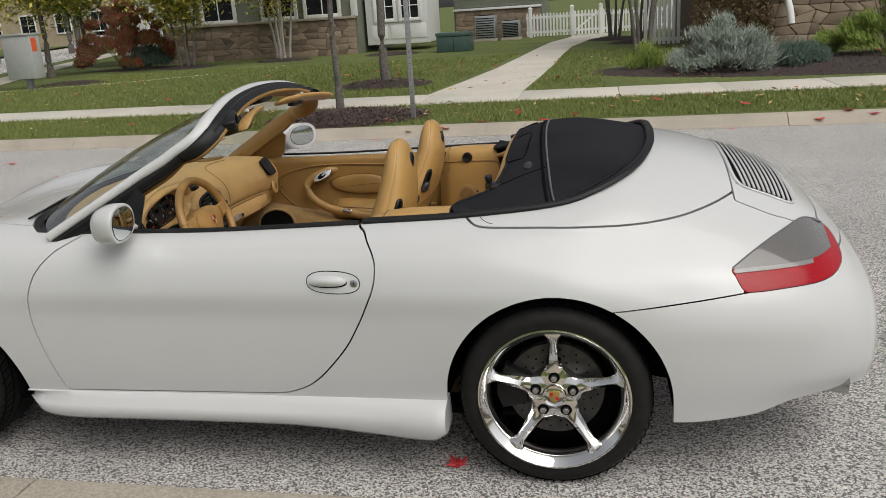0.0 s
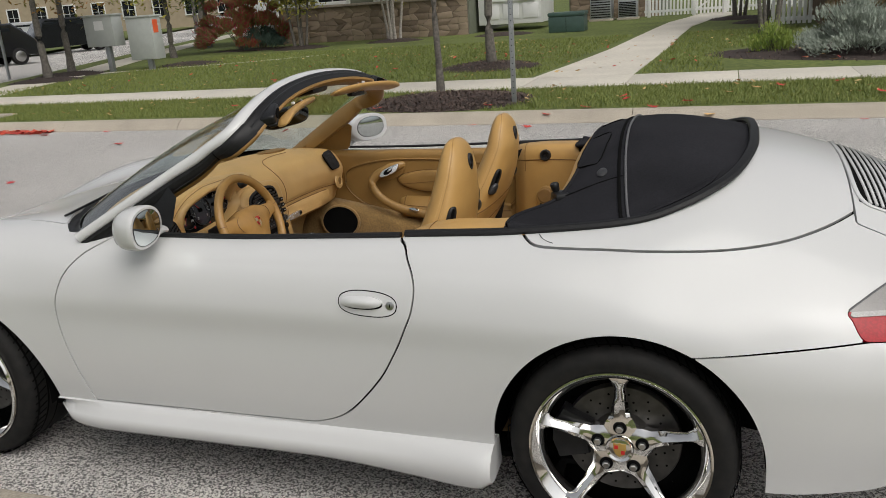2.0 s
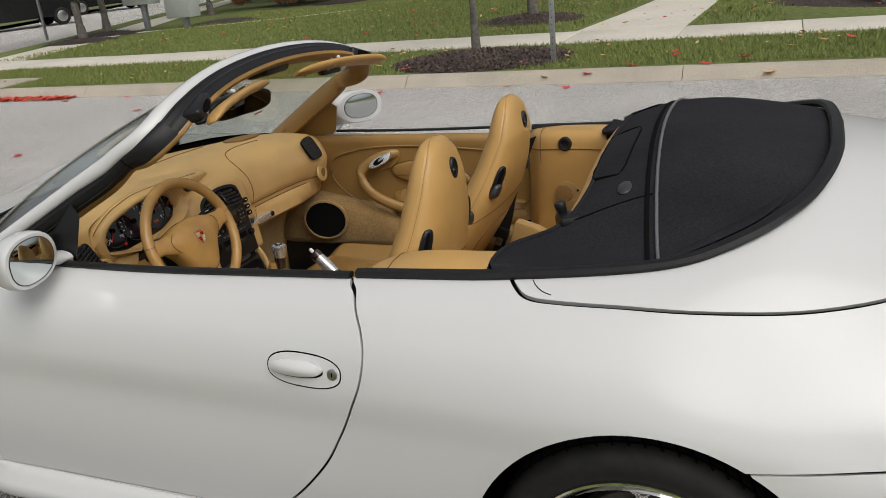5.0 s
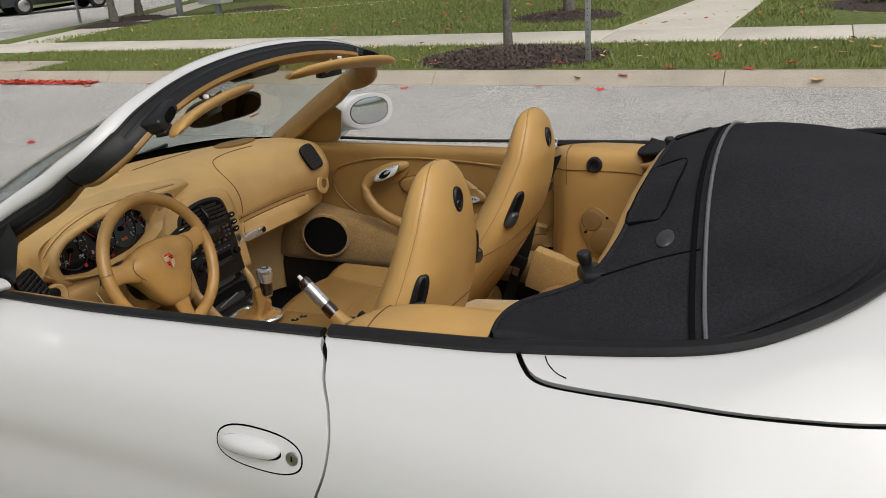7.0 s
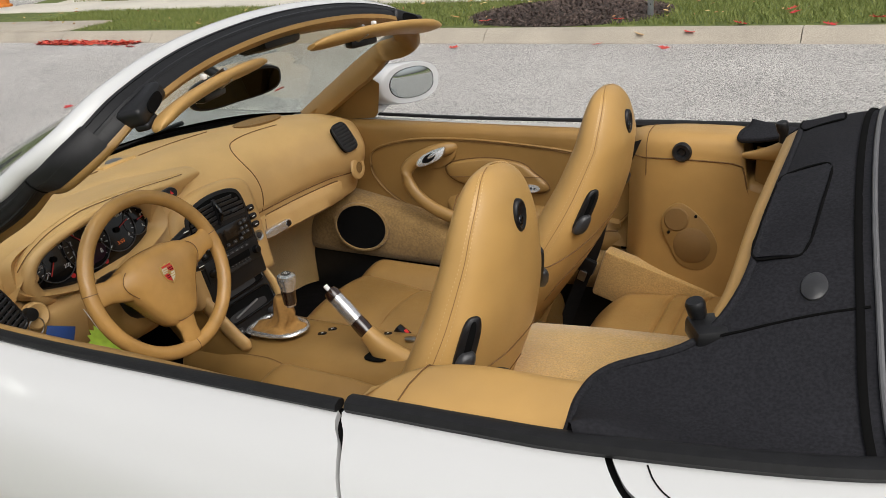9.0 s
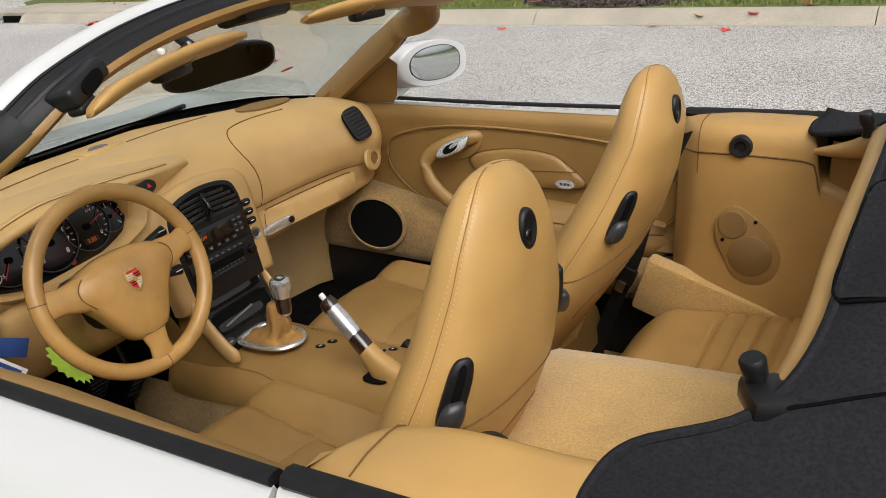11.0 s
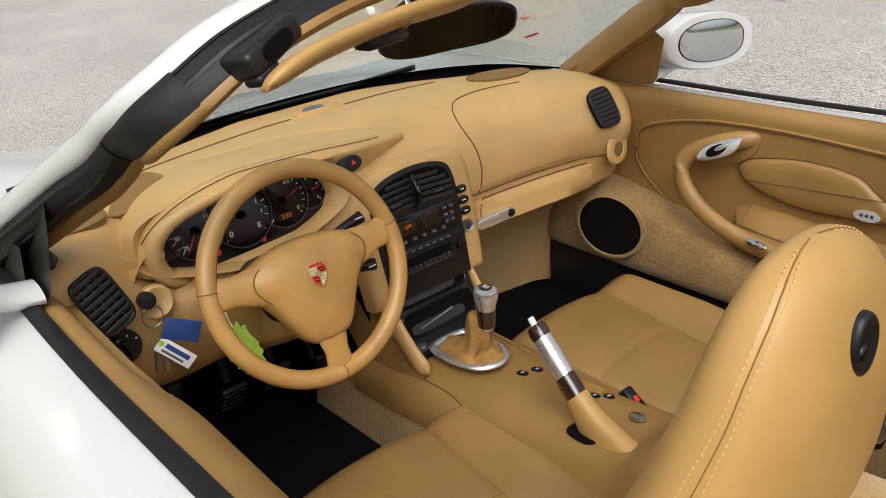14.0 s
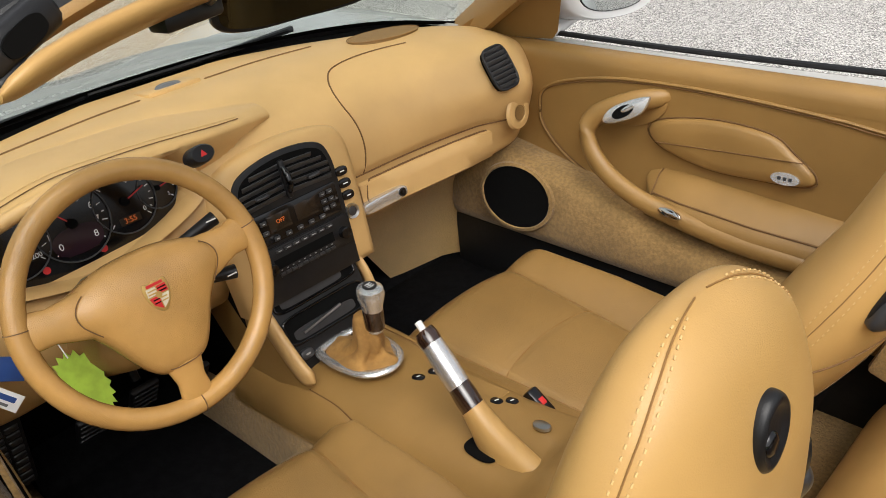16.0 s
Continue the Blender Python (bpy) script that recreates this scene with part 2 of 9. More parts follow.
def lathe(prof, m=None, n=32, bm=None, sx=1.0):
    """A profile of (radius, height) turned about m's z."""
    m = m or Matrix()
    bm = bm or bmesh.new()
    rings = []
    for r, h in prof:
        if r < 1e-6:
            rings.append([bm.verts.new(m @ Vector((0, 0, h)))])
        else:
            rings.append([bm.verts.new(m @ Vector((sx * r * math.cos(a), r * math.sin(a), h))) for a in np.linspace(0, 2 * math.pi, n, endpoint=False)])
    for a, b in zip(rings, rings[1:]):
        for i in range(n):
            j = (i + 1) % n
            f = [a[i], a[j], b[j], b[i]] if len(a) > 1 and len(b) > 1 else [a[0], b[j], b[i]] if len(b) > 1 else [a[i], a[j], b[0]] if len(a) > 1 else None
            if f:
                bm.faces.new(f)
    return bm


def slab(outline, depth, m=None, bevel=0.0, bm=None, seg=2):
    """A flat outline (x, y) made a plate of that depth along m's z, its front edge rounded."""
    b = bmesh.new()
    f = b.faces.new([b.verts.new((p[0], p[1], 0)) for p in outline])
    r = bmesh.ops.extrude_face_region(b, geom=[f])
    top = [v for v in r["geom"] if isinstance(v, bmesh.types.BMVert)]
    bmesh.ops.translate(b, vec=(0, 0, depth), verts=top)
    if bevel:
        ed = [e for e in b.edges if all(v in top for v in e.verts)]
        bmesh.ops.bevel(b, geom=ed, offset=bevel, segments=seg, profile=0.5, affect="EDGES")
    if m is not None:
        bmesh.ops.transform(b, matrix=m, verts=b.verts)
    if bm is None:
        return b
    me = bpy.data.meshes.new("tmp")
    b.to_mesh(me)
    b.free()
    bm.from_mesh(me)
    bpy.data.meshes.remove(me)
    return bm


def oval(rx, ry, n=28, p=2.0, cx=0.0, cy=0.0):
    """A super-ellipse outline."""
    out = []
    for a in np.linspace(0, 2 * math.pi, n, endpoint=False):
        c, s = math.cos(a), math.sin(a)
        out.append((cx + rx * math.copysign(abs(c) ** (2 / p), c), cy + ry * math.copysign(abs(s) ** (2 / p), s)))
    return out


def frame_at(at, normal, up=(0, 0, 1)):
    """A pose at a point whose z looks along normal and whose y points up."""
    z = Vector(normal).normalized()
    x = Vector(up).cross(z).normalized()
    y = z.cross(x)
    return Matrix.Translation(at) @ Matrix((x, y, z)).transposed().to_4x4()


def sheet(fn, us, vs, bm=None):
    """A grid of fn(u, v)."""
    return loft([[fn(u, v) for v in vs] for u in us], False, False, bm)


def write(text, size, m, material, parent=None, name="lettering"):
    """Small raised lettering turned into a mesh."""
    cu = bpy.data.curves.new(name, "FONT")
    cu.body, cu.size, cu.align_x, cu.align_y, cu.extrude = text, size, "CENTER", "CENTER", 0.0003
    tmp = bpy.data.objects.new(name, cu)
    scene.collection.objects.link(tmp)
    dg = bpy.context.evaluated_depsgraph_get()
    dg.update()
    me = bpy.data.meshes.new_from_object(tmp.evaluated_get(dg))
    bpy.data.objects.remove(tmp)
    me.transform(m)
    me.materials.clear()
    me.materials.append(M[material] if isinstance(material, str) else material)
    ob = new(name, me)
    if parent is not None:
        ob.parent = parent
    return ob

# ---- the car: body shell (front to -x, driver's side to -y, rear axle at x = 0) ----
STATIONS = {  # half sections (half width, height) from the lower edge to the centre line
    -3.30: [(0.30, 0.20), (0.38, 0.22), (0.43, 0.27), (0.45, 0.34), (0.44, 0.40), (0.40, 0.45), (0.33, 0.49), (0.18, 0.515), (0, 0.52)],
    -3.20: [(0.60, 0.18), (0.66, 0.21), (0.70, 0.28), (0.71, 0.37), (0.70, 0.45), (0.66, 0.52), (0.54, 0.565), (0.28, 0.60), (0, 0.61)],
    -2.95: [(0.76, 0.17), (0.81, 0.23), (0.835, 0.34), (0.84, 0.45), (0.815, 0.57), (0.76, 0.67), (0.61, 0.715), (0.34, 0.665), (0, 0.67)],
    -2.65: [(0.83, 0.20), (0.855, 0.30), (0.87, 0.42), (0.872, 0.53), (0.85, 0.66), (0.775, 0.77), (0.63, 0.812), (0.36, 0.748), (0, 0.755)],
    -2.35: [(0.85, 0.28), (0.866, 0.37), (0.876, 0.47), (0.877, 0.58), (0.86, 0.70), (0.785, 0.81), (0.64, 0.852), (0.38, 0.815), (0, 0.826)],
    -2.05: [(0.855, 0.285), (0.866, 0.38), (0.873, 0.48), (0.873, 0.58), (0.86, 0.69), (0.80, 0.80), (0.67, 0.860), (0.38, 0.866), (0, 0.880)],
    -1.80: [(0.855, 0.288), (0.864, 0.38), (0.869, 0.48), (0.868, 0.58), (0.866, 0.68), (0.820, 0.79), (0.705, 0.848), (0.36, 0.89), (0, 0.92)],
    -1.30: [(0.854, 0.29), (0.862, 0.38), (0.866, 0.48), (0.864, 0.58), (0.866, 0.68), (0.820, 0.79), (0.714, 0.848), (0.36, 0.90), (0, 0.93)],
    -0.64: [(0.854, 0.293), (0.863, 0.38), (0.868, 0.48), (0.867, 0.58), (0.866, 0.68), (0.820, 0.79), (0.712, 0.863), (0.36, 0.94), (0, 0.97)],
    -0.30: [(0.856, 0.295), (0.868, 0.38), (0.876, 0.48), (0.877, 0.58), (0.872, 0.68), (0.818, 0.79), (0.692, 0.876), (0.36, 0.97), (0, 1.02)],
    0.00: [(0.862, 0.295), (0.876, 0.39), (0.885, 0.49), (0.887, 0.58), (0.876, 0.68), (0.812, 0.77), (0.668, 0.888), (0.36, 1.0), (0, 1.035)],
    0.20: [(0.862, 0.27), (0.874, 0.38), (0.881, 0.49), (0.881, 0.58), (0.862, 0.67), (0.786, 0.762), (0.615, 0.912), (0.34, 1.015), (0, 1.04)],
    0.40: [(0.850, 0.240), (0.864, 0.36), (0.870, 0.48), (0.866, 0.57), (0.838, 0.65), (0.768, 0.745), (0.57, 0.893), (0.30, 0.99), (0, 1.015)],
    0.60: [(0.805, 0.248), (0.828, 0.36), (0.836, 0.47), (0.832, 0.56), (0.795, 0.65), (0.72, 0.735), (0.56, 0.84), (0.30, 0.935), (0, 0.962)],
    0.78: [(0.735, 0.285), (0.768, 0.36), (0.780, 0.46), (0.775, 0.55), (0.738, 0.635), (0.67, 0.715), (0.53, 0.79), (0.30, 0.86), (0, 0.884)],
    0.905: [(0.655, 0.285), (0.690, 0.35), (0.703, 0.44), (0.697, 0.525), (0.662, 0.60), (0.60, 0.66), (0.47, 0.722), (0.26, 0.775), (0, 0.793)],
    1.00: [(0.560, 0.265), (0.592, 0.33), (0.603, 0.41), (0.596, 0.485), (0.562, 0.55), (0.505, 0.60), (0.39, 0.648), (0.20, 0.682), (0, 0.692)],
    1.055: [(0.465, 0.262), (0.495, 0.315), (0.505, 0.38), (0.497, 0.445), (0.468, 0.50), (0.415, 0.54), (0.315, 0.575), (0.165, 0.598), (0, 0.604)],
    1.08: [(0.30, 0.30), (0.325, 0.335), (0.335, 0.38), (0.328, 0.425), (0.305, 0.462), (0.265, 0.49), (0.20, 0.508), (0.10, 0.518), (0, 0.521)],
}
SX = np.array(list(STATIONS))
SW = np.array(list(STATIONS.values()))


def skin(x, v):
    """Points of the left half of the body skin: x along the car, v from 0 (lower edge) to 8 (centre line)."""
    x, v = np.asarray(x, float), np.asarray(v, float)
    ctrl = pchip(SX, SW, x.ravel())                     # n x 9 x 2
    vv = v.ravel()
    i = np.clip(vv.astype(int), 0, 7)
    t = (vv - i)[:, None]
    k = np.arange(len(vv))
    b, c = ctrl[k, i], ctrl[k, i + 1]
    mirrored = ctrl[:, 7] * [-1, 1]
    a = np.where((i > 0)[:, None], ctrl[k, np.maximum(i - 1, 0)], 2 * b - c)
    d = np.where((i < 7)[:, None], ctrl[k, np.minimum(i + 2, 8)], mirrored)
    p = 0.5 * (2 * b + (c - a) * t + (2 * a - 5 * b + 4 * c - d) * t ** 2 + (3 * b - a - 3 * c + d) * t ** 3)
    return np.stack([x.ravel(), -p[:, 0], p[:, 1]], 1).reshape(x.shape + (3,))


def poly_sdf(poly):
    """Signed distance to a closed outline in two coordinates, negative inside."""
    q = np.array([tuple(p)[:2] for p in poly])
    r = np.roll(q, -1, 0)

    lo, hi = q.min(0), q.max(0)

    def f(a, b):
        allp = np.stack([a.ravel(), b.ravel()], 1)
        out = np.hypot(*np.maximum(np.maximum(lo - allp, allp - hi), 0).T) + 0.001
        close = np.all((allp > lo - 0.05) & (allp < hi + 0.05), 1)
        p = allp[close]
        best = np.full(len(p), 1e9)
        inside = np.zeros(len(p), bool)
        for (x0, y0), (x1, y1) in zip(q, r):
            e0, e1 = x1 - x0, y1 - y0
            w0, w1 = p[:, 0] - x0, p[:, 1] - y0
            t = np.clip((w0 * e0 + w1 * e1) / max(e0 * e0 + e1 * e1, 1e-12), 0, 1)
            best = np.minimum(best, (w0 - t * e0) ** 2 + (w1 - t * e1) ** 2)
            if y0 != y1:
                inside ^= ((y0 > p[:, 1]) != (y1 > p[:, 1])) & (p[:, 0] < e0 * (p[:, 1] - y0) / e1 + x0)
        best = np.sqrt(best)
        out[close] = np.where(inside, -best, best)
        return out.reshape(a.shape)
    return f


def flat(pts):
    return [(p[0], p[1]) for p in spline([(a, b, 0) for a, b in pts], 8, True)]


# outlines in (x, z) of the side view and (x, y) of the plan
DOOR = poly_sdf([(p[0], p[1]) for p in spline([(-0.650, 0.90, 0), (-0.642, 0.864, 0), (-0.615, 0.848, 0), (-0.594, 0.819, 0), (-0.573, 0.784, 0), (-0.564, 0.746, 0), (-0.571, 0.692, 0), (-0.592, 0.640, 0), (-0.632, 0.56, 0), (-0.690, 0.468, 0),
    (-0.80, 0.354, 0), (-0.90, 0.309, 0), (-0.98, 0.302, 0)], 8)] + [(p[0], p[1]) for p in spline([(-1.762, 0.292, 0), (-1.79, 0.37, 0), (-1.820, 0.472, 0), (-1.838, 0.57, 0), (-1.832, 0.655, 0), (-1.80, 0.735, 0), (-1.74, 0.80, 0), (-1.66, 0.846, 0), (-1.62, 0.90, 0)], 8)])
CLAM = poly_sdf([(p[0], p[1]) for p in spline([(-0.305, 0.893, 0), (-0.27, 0.870, 0), (-0.235, 0.857, 0), (-0.165, 0.853, 0), (-0.05, 0.8510, 0), (0.04, 0.8485, 0), (0.126, 0.8470, 0), (0.214, 0.8460, 0), (0.30, 0.848, 0), (0.387, 0.855, 0), (0.47, 0.869, 0), (0.53, 0.880, 0), (0.585, 0.892, 0)], 6)]
    + [(0.60, 0.93), (0.62, 0.99), (0.62, 1.2), (-0.305, 1.2)])
LAMP_EDGE = [(0.548, 0.722), (0.556, 0.698), (0.578, 0.662), (0.610, 0.656), (0.70, 0.658), (0.83, 0.661), (0.895, 0.672), (0.923, 0.692), (0.914, 0.735), (0.875, 0.772), (0.825, 0.796), (0.78, 0.802), (0.70, 0.787), (0.62, 0.757)]
LIGHT = poly_sdf([(p[0], p[1]) for p in spline([(a, b, 0) for a, b in LAMP_EDGE], 6, True)])
COCKPIT = poly_sdf([(p[0], p[1]) for p in spline([(-1.865, -0.714, 0), (-1.30, -0.714, 0), (-0.64, -0.706, 0), (-0.30, -0.688, 0), (-0.02, -0.650, 0), (0.12, -0.600, 0), (0.22, -0.520, 0), (0.285, -0.41, 0), (0.325, -0.24, 0), (0.335, 0.05, 0)], 8)]
    + [(0.335, 0.3), (-2.115, 0.3)] + [(p[0], p[1]) for p in spline([(-2.115, 0.05, 0), (-2.078, -0.3, 0), (-1.995, -0.52, 0), (-1.925, -0.65, 0), (-1.865, -0.714, 0)], 6)][:-1])
HOOD = poly_sdf([(-3.05, 0.3), (-3.05, -0.40), (-2.85, -0.52), (-2.4, -0.60), (-1.93, -0.66), (-1.93, 0.3)])
LID = poly_sdf([(0.585, 0.3), (0.585, -0.50), (0.70, -0.52), (0.80, -0.505), (0.86, -0.44), (0.885, -0.30), (0.895, 0.3)])


def arch(p, cx, grow, rad):
    dx, dz = p[..., 0] - cx, p[..., 2] - 0.312
    ang = np.arctan2(dz, dx)
    r = rad + grow * np.clip(1 - np.maximum(ang + 0.1, 0) / 1.3, 0, 1) ** 1.5 * (np.abs(ang) < 1.8) + 0.05 * np.clip(-dz / 0.2, 0, 1) * 0
    return np.hypot(dx, np.maximum(dz, -0.02) * 1.0) - r


def bumper_line(p):
    """Positive above the seam between rear wing and rear bumper."""
    x = p[..., 0]
    return p[..., 2] - (0.619 + (np.clip(x, 0.15, 0.6) - 0.184) * 0.093) - 0.048 * np.clip((x - 0.590) / 0.05, 0.0, 1.0)


def panel(keep, us, vs, lip=0.012):
    """The piece of the skin where keep(p) > 0, its edge drawn exactly along keep = 0 and turned inwards by lip."""
    U, V = np.meshgrid(us, vs, indexing="ij")
    U, V = U.copy(), V.copy()
    du, dv = us[1] - us[0], vs[1] - vs[0]
    s0 = keep(skin(U, V))
    for _ in range(3):
        s = keep(skin(U, V))
        gu = (keep(skin(U + du * 0.2, V)) - s) / 0.2
        gv = (keep(skin(U, V + dv * 0.2)) - s) / 0.2
        g2 = gu ** 2 + gv ** 2 + 1e-12
        near = np.abs(s0) < 0.62 * (np.abs(gu) + np.abs(gv))
        su, sv = np.clip(-s * gu / g2, -0.7, 0.7), np.clip(-s * gv / g2, -0.7, 0.7)
        U, V = np.where(near, U + su * du, U), np.where(near, V + sv * dv, V)
        U, V = np.clip(U, us[0], us[-1]), np.clip(V, 0, 8)
    P = skin(U, V)
    s = keep(P)
    good = s > -0.0022
    good &= ~((s0 < 0) & (s < -0.0004) & (np.abs(s0) > 0.02))
    cell = good[:-1, :-1] & good[1:, :-1] & good[1:, 1:] & good[:-1, 1:]
    smid = keep(0.25 * (P[:-1, :-1] + P[1:, :-1] + P[1:, 1:] + P[:-1, 1:]))
    cell &= smid > 0.0002
    nv = len(vs)
    idx = np.arange(P.shape[0] * nv).reshape(P.shape[:2])
    quads = np.stack([idx[:-1, :-1], idx[1:, :-1], idx[1:, 1:], idx[:-1, 1:]], -1)[cell]
    verts = P.reshape(-1, 3)
    # inward direction for the lip
    n = np.cross(skin(U + 0.004, V) - skin(U - 0.004, V), skin(U, np.minimum(V + 0.02, 8)) - skin(U, np.maximum(V - 0.02, 0)))
    n /= np.linalg.norm(n, axis=-1, keepdims=True) + 1e-9
    centre = np.stack([P[..., 0], 0 * P[..., 1], 0 * P[..., 2] + 0.5], -1)
    n *= np.sign(np.sum(n * (centre - P), -1, keepdims=True))
    n = n.reshape(-1, 3)
    count = {}
    for q in quads.tolist():
        for a, b in zip(q, q[1:] + q[:1]):
            k = (min(a, b), max(a, b))
            count[k] = (a, b) if k not in count else None
    rim = [e for e in count.values() if e and not (abs(verts[e[0]][1]) < 1e-4 and abs(verts[e[1]][1]) < 1e-4)]
    used = np.unique(quads)
    remap = -np.ones(len(verts), int)
    remap[used] = np.arange(len(used))
    out = verts[used]
    faces = remap[quads].tolist()
    if lip:
        extra, low = [], {}
        for a, b in rim:
            for c in (a, b):
                if c not in low:
                    low[c] = len(out) + len(extra)
                    extra.append(verts[c] + n[c] * lip)
            faces.append([int(remap[b]), int(remap[a]), low[a], low[b]])
        if extra:
            out = np.vstack([out, extra])
    return out, faces


def flip(p):
    return np.asarray(p[0]) * [1, -1, 1], [f[::-1] for f in p[1]]


def both(pa):
    """A panel and its mirror image as one mesh, welded on the centre line."""
    bm = bmesh.new()
    for vv, ff in (pa, flip(pa)):
        vs_ = [bm.verts.new(v) for v in vv]
        for f in ff:
            try:
                bm.faces.new([vs_[i] for i in f])
            except ValueError:
                pass
    bmesh.ops.remove_doubles(bm, verts=[v for v in bm.verts if abs(v.co.y) < 1e-3], dist=0.0015)
    return bm


G = 0.0026  # half the width of a shut line
US = np.concatenate([np.linspace(-3.30, 1.08, 366)])
VS = np.linspace(0, 8, 113)


def k_arch(p):
    return np.minimum(arch(p, 0.006, 0.012, 0.356), arch(p, -2.35, 0.085, 0.352))


def k_side(p):
    s = k_arch(p)
    s = np.minimum(s, DOOR(p[..., 0], p[..., 2]) - G)
    s = np.minimum(s, CLAM(p[..., 0], p[..., 2]) - G)
    s = np.minimum(s, LIGHT(p[..., 0], p[..., 2]) - 0.001)
    s = np.minimum(s, COCKPIT(p[..., 0], p[..., 1]))
    s = np.minimum(s, HOOD(p[..., 0], p[..., 1]) - G)
    s = np.minimum(s, LID(p[..., 0], p[..., 1]) - G)
    s = np.minimum(s, np.maximum(bumper_line(p) - G * 0.8, 0.10 - p[..., 0]))
    return np.minimum(s, np.maximum(0.93 - p[..., 0], 0.0) + np.maximum(bumper_line(p), -1) * 0 + (p[..., 0] < 0.93) * 0.0 + 0.001)


def k_bumper(p):
    s = np.minimum(k_arch(p), -bumper_line(p) - G * 0.8)
    s = np.minimum(s, LIGHT(p[..., 0], p[..., 2]) - 0.001)
    return np.minimum(s, p[..., 0] - 0.12)


def k_door(p):
    return np.minimum(-DOOR(p[..., 0], p[..., 2]) - G, COCKPIT(p[..., 0], p[..., 1]))


def k_clam(p):
    return np.minimum(np.minimum(-CLAM(p[..., 0], p[..., 2]) - G, COCKPIT(p[..., 0], p[..., 1])), np.minimum(LID(p[..., 0], p[..., 1]) - G, 0.583 - p[..., 0]))


car = thing("convertible_car", "white open-top sports car with tan leather cabin parked at the kerb", "car", (-1.1, 0, 0))
body = part("body", both(panel(k_side, US, VS)), "paint", car, "glossy white painted body shell")
part("rear_bumper", both(panel(k_bumper, US, VS)), "paint", car)
part("rear_deck_cover", both(panel(k_clam, US, VS)), "paint", car, "white painted folding-roof lid panel")
part("hood", both(panel(lambda p: np.minimum(-HOOD(p[..., 0], p[..., 1]) - G, COCKPIT(p[..., 0], p[..., 1])), US, VS)), "paint", car)
lid = part("engine_lid", both(panel(lambda p: -LID(p[..., 0], p[..., 1]) - G, US, VS)), "paint", car)
half = panel(k_door, US, VS, 0.02)
doors = [part("door", p, "paint", car, "closed white painted door") for p in (half, flip(half))]
half = panel(lambda p: -LIGHT(p[..., 0], p[..., 2]) - 0.0015, US, np.linspace(2, 7, 141), 0.02)
lamps = [part("tail_lamp", p, "red", car, "red tail lamp with smoked upper half") for p in (half, flip(half))]

# dark structure behind the shut lines, wheel wells and floor pan
inner = SW.copy()
inner[:, :, 0] = np.maximum(inner[:, :, 0] - 0.022, 0)


def shell_in(p):
    return np.minimum(np.minimum(np.minimum(k_arch(p) - 0.004, COCKPIT(p[..., 0], p[..., 1]) - 0.004), 1.0), p[..., 0] + 3.2)


def liner():
    v, f = panel(shell_in, US[::3], VS[::3], 0)
    c = np.array(v)
    d = np.stack([0 * c[:, 0], -c[:, 1], np.full(len(c), 0.5) - c[:, 2]], 1)
    d /= np.linalg.norm(d, axis=1, keepdims=True)
    return c + d * 0.016, f


part("inner_shell", both(liner()), "gap", car)
for cx in (0.0, -2.35):
    for sy in (-1, 1):
        arcs = np.linspace(-0.16, math.pi + 0.16, 30)
        part("wheel_well", loft([[Vector((cx + 0.004 + r * math.cos(a), sy * w, 0.312 + r * math.sin(a))) for a in arcs] for r, w in ((0.378, 0.85), (0.376, 0.56), (0.02, 0.55))], False, False), "gap", car)
pan = bmesh.new()
box((2.3, 1.5, 0.02), (-1.18, 0, 0.20), bm=pan)
part("floor_pan", pan, "gap", car)


def on_deck(x, w, lift=0.0):
    """The point of the upper skin at x and half width w (negative: driver's side)."""
    v = np.linspace(4.6, 8, 120)
    p = skin(np.full(120, x), v)
    z = np.interp(-abs(w), p[:, 1], p[:, 2])
    z0, z1 = np.interp(-abs(w) - 0.01, p[:, 1], p[:, 2]), np.interp(-abs(w) + 0.01, p[:, 1], p[:, 2])
    n = Vector((0, -math.copysign(1, w) * 0 - (z1 - z0) / 0.02 * (1 if w <= 0 else -1), 1)).normalized()
    return Vector((x, w, z)) + n * lift


def on_side(x, z, lift=0.0, sy=-1):
    """The point of the side skin at x and height z."""
    v = np.linspace(0, 6.4, 200)
    p = skin(np.full(200, x), v)
    y = np.interp(z, p[:, 2], p[:, 1])
    y0, y1 = np.interp(z - 0.01, p[:, 2], p[:, 1]), np.interp(z + 0.01, p[:, 2], p[:, 1])
    n = Vector((0, -1, (y1 - y0) / 0.02)).normalized()
    q = Vector((x, y, z)) + n * lift
    return Vector((q.x, -sy * q.y, q.z))


def patch(outline, lift, sy=-1, rings=5, dome=0.0, edge=0.004):
    """A plate lying on the side skin inside an outline of (x, z), raised by lift, higher by dome in its middle."""
    c = np.mean(np.array(outline), 0)
    rows = []
    for k in range(rings + 1):
        f = 1 - k / rings
        rows.append([on_side(c[0] + (a - c[0]) * f, c[1] + (b - c[1]) * f, lift + dome * (1 - f * f), sy) for a, b in outline])
    base = [on_side(a + (a - c[0]) * edge * 2, b + (b - c[1]) * edge * 2, -0.003, sy) for a, b in outline]
    return loft([base] + rows[:-1] + [[rows[-1][0] * 0.999 + q * 0.001 for q in rows[-2]]], True, True)


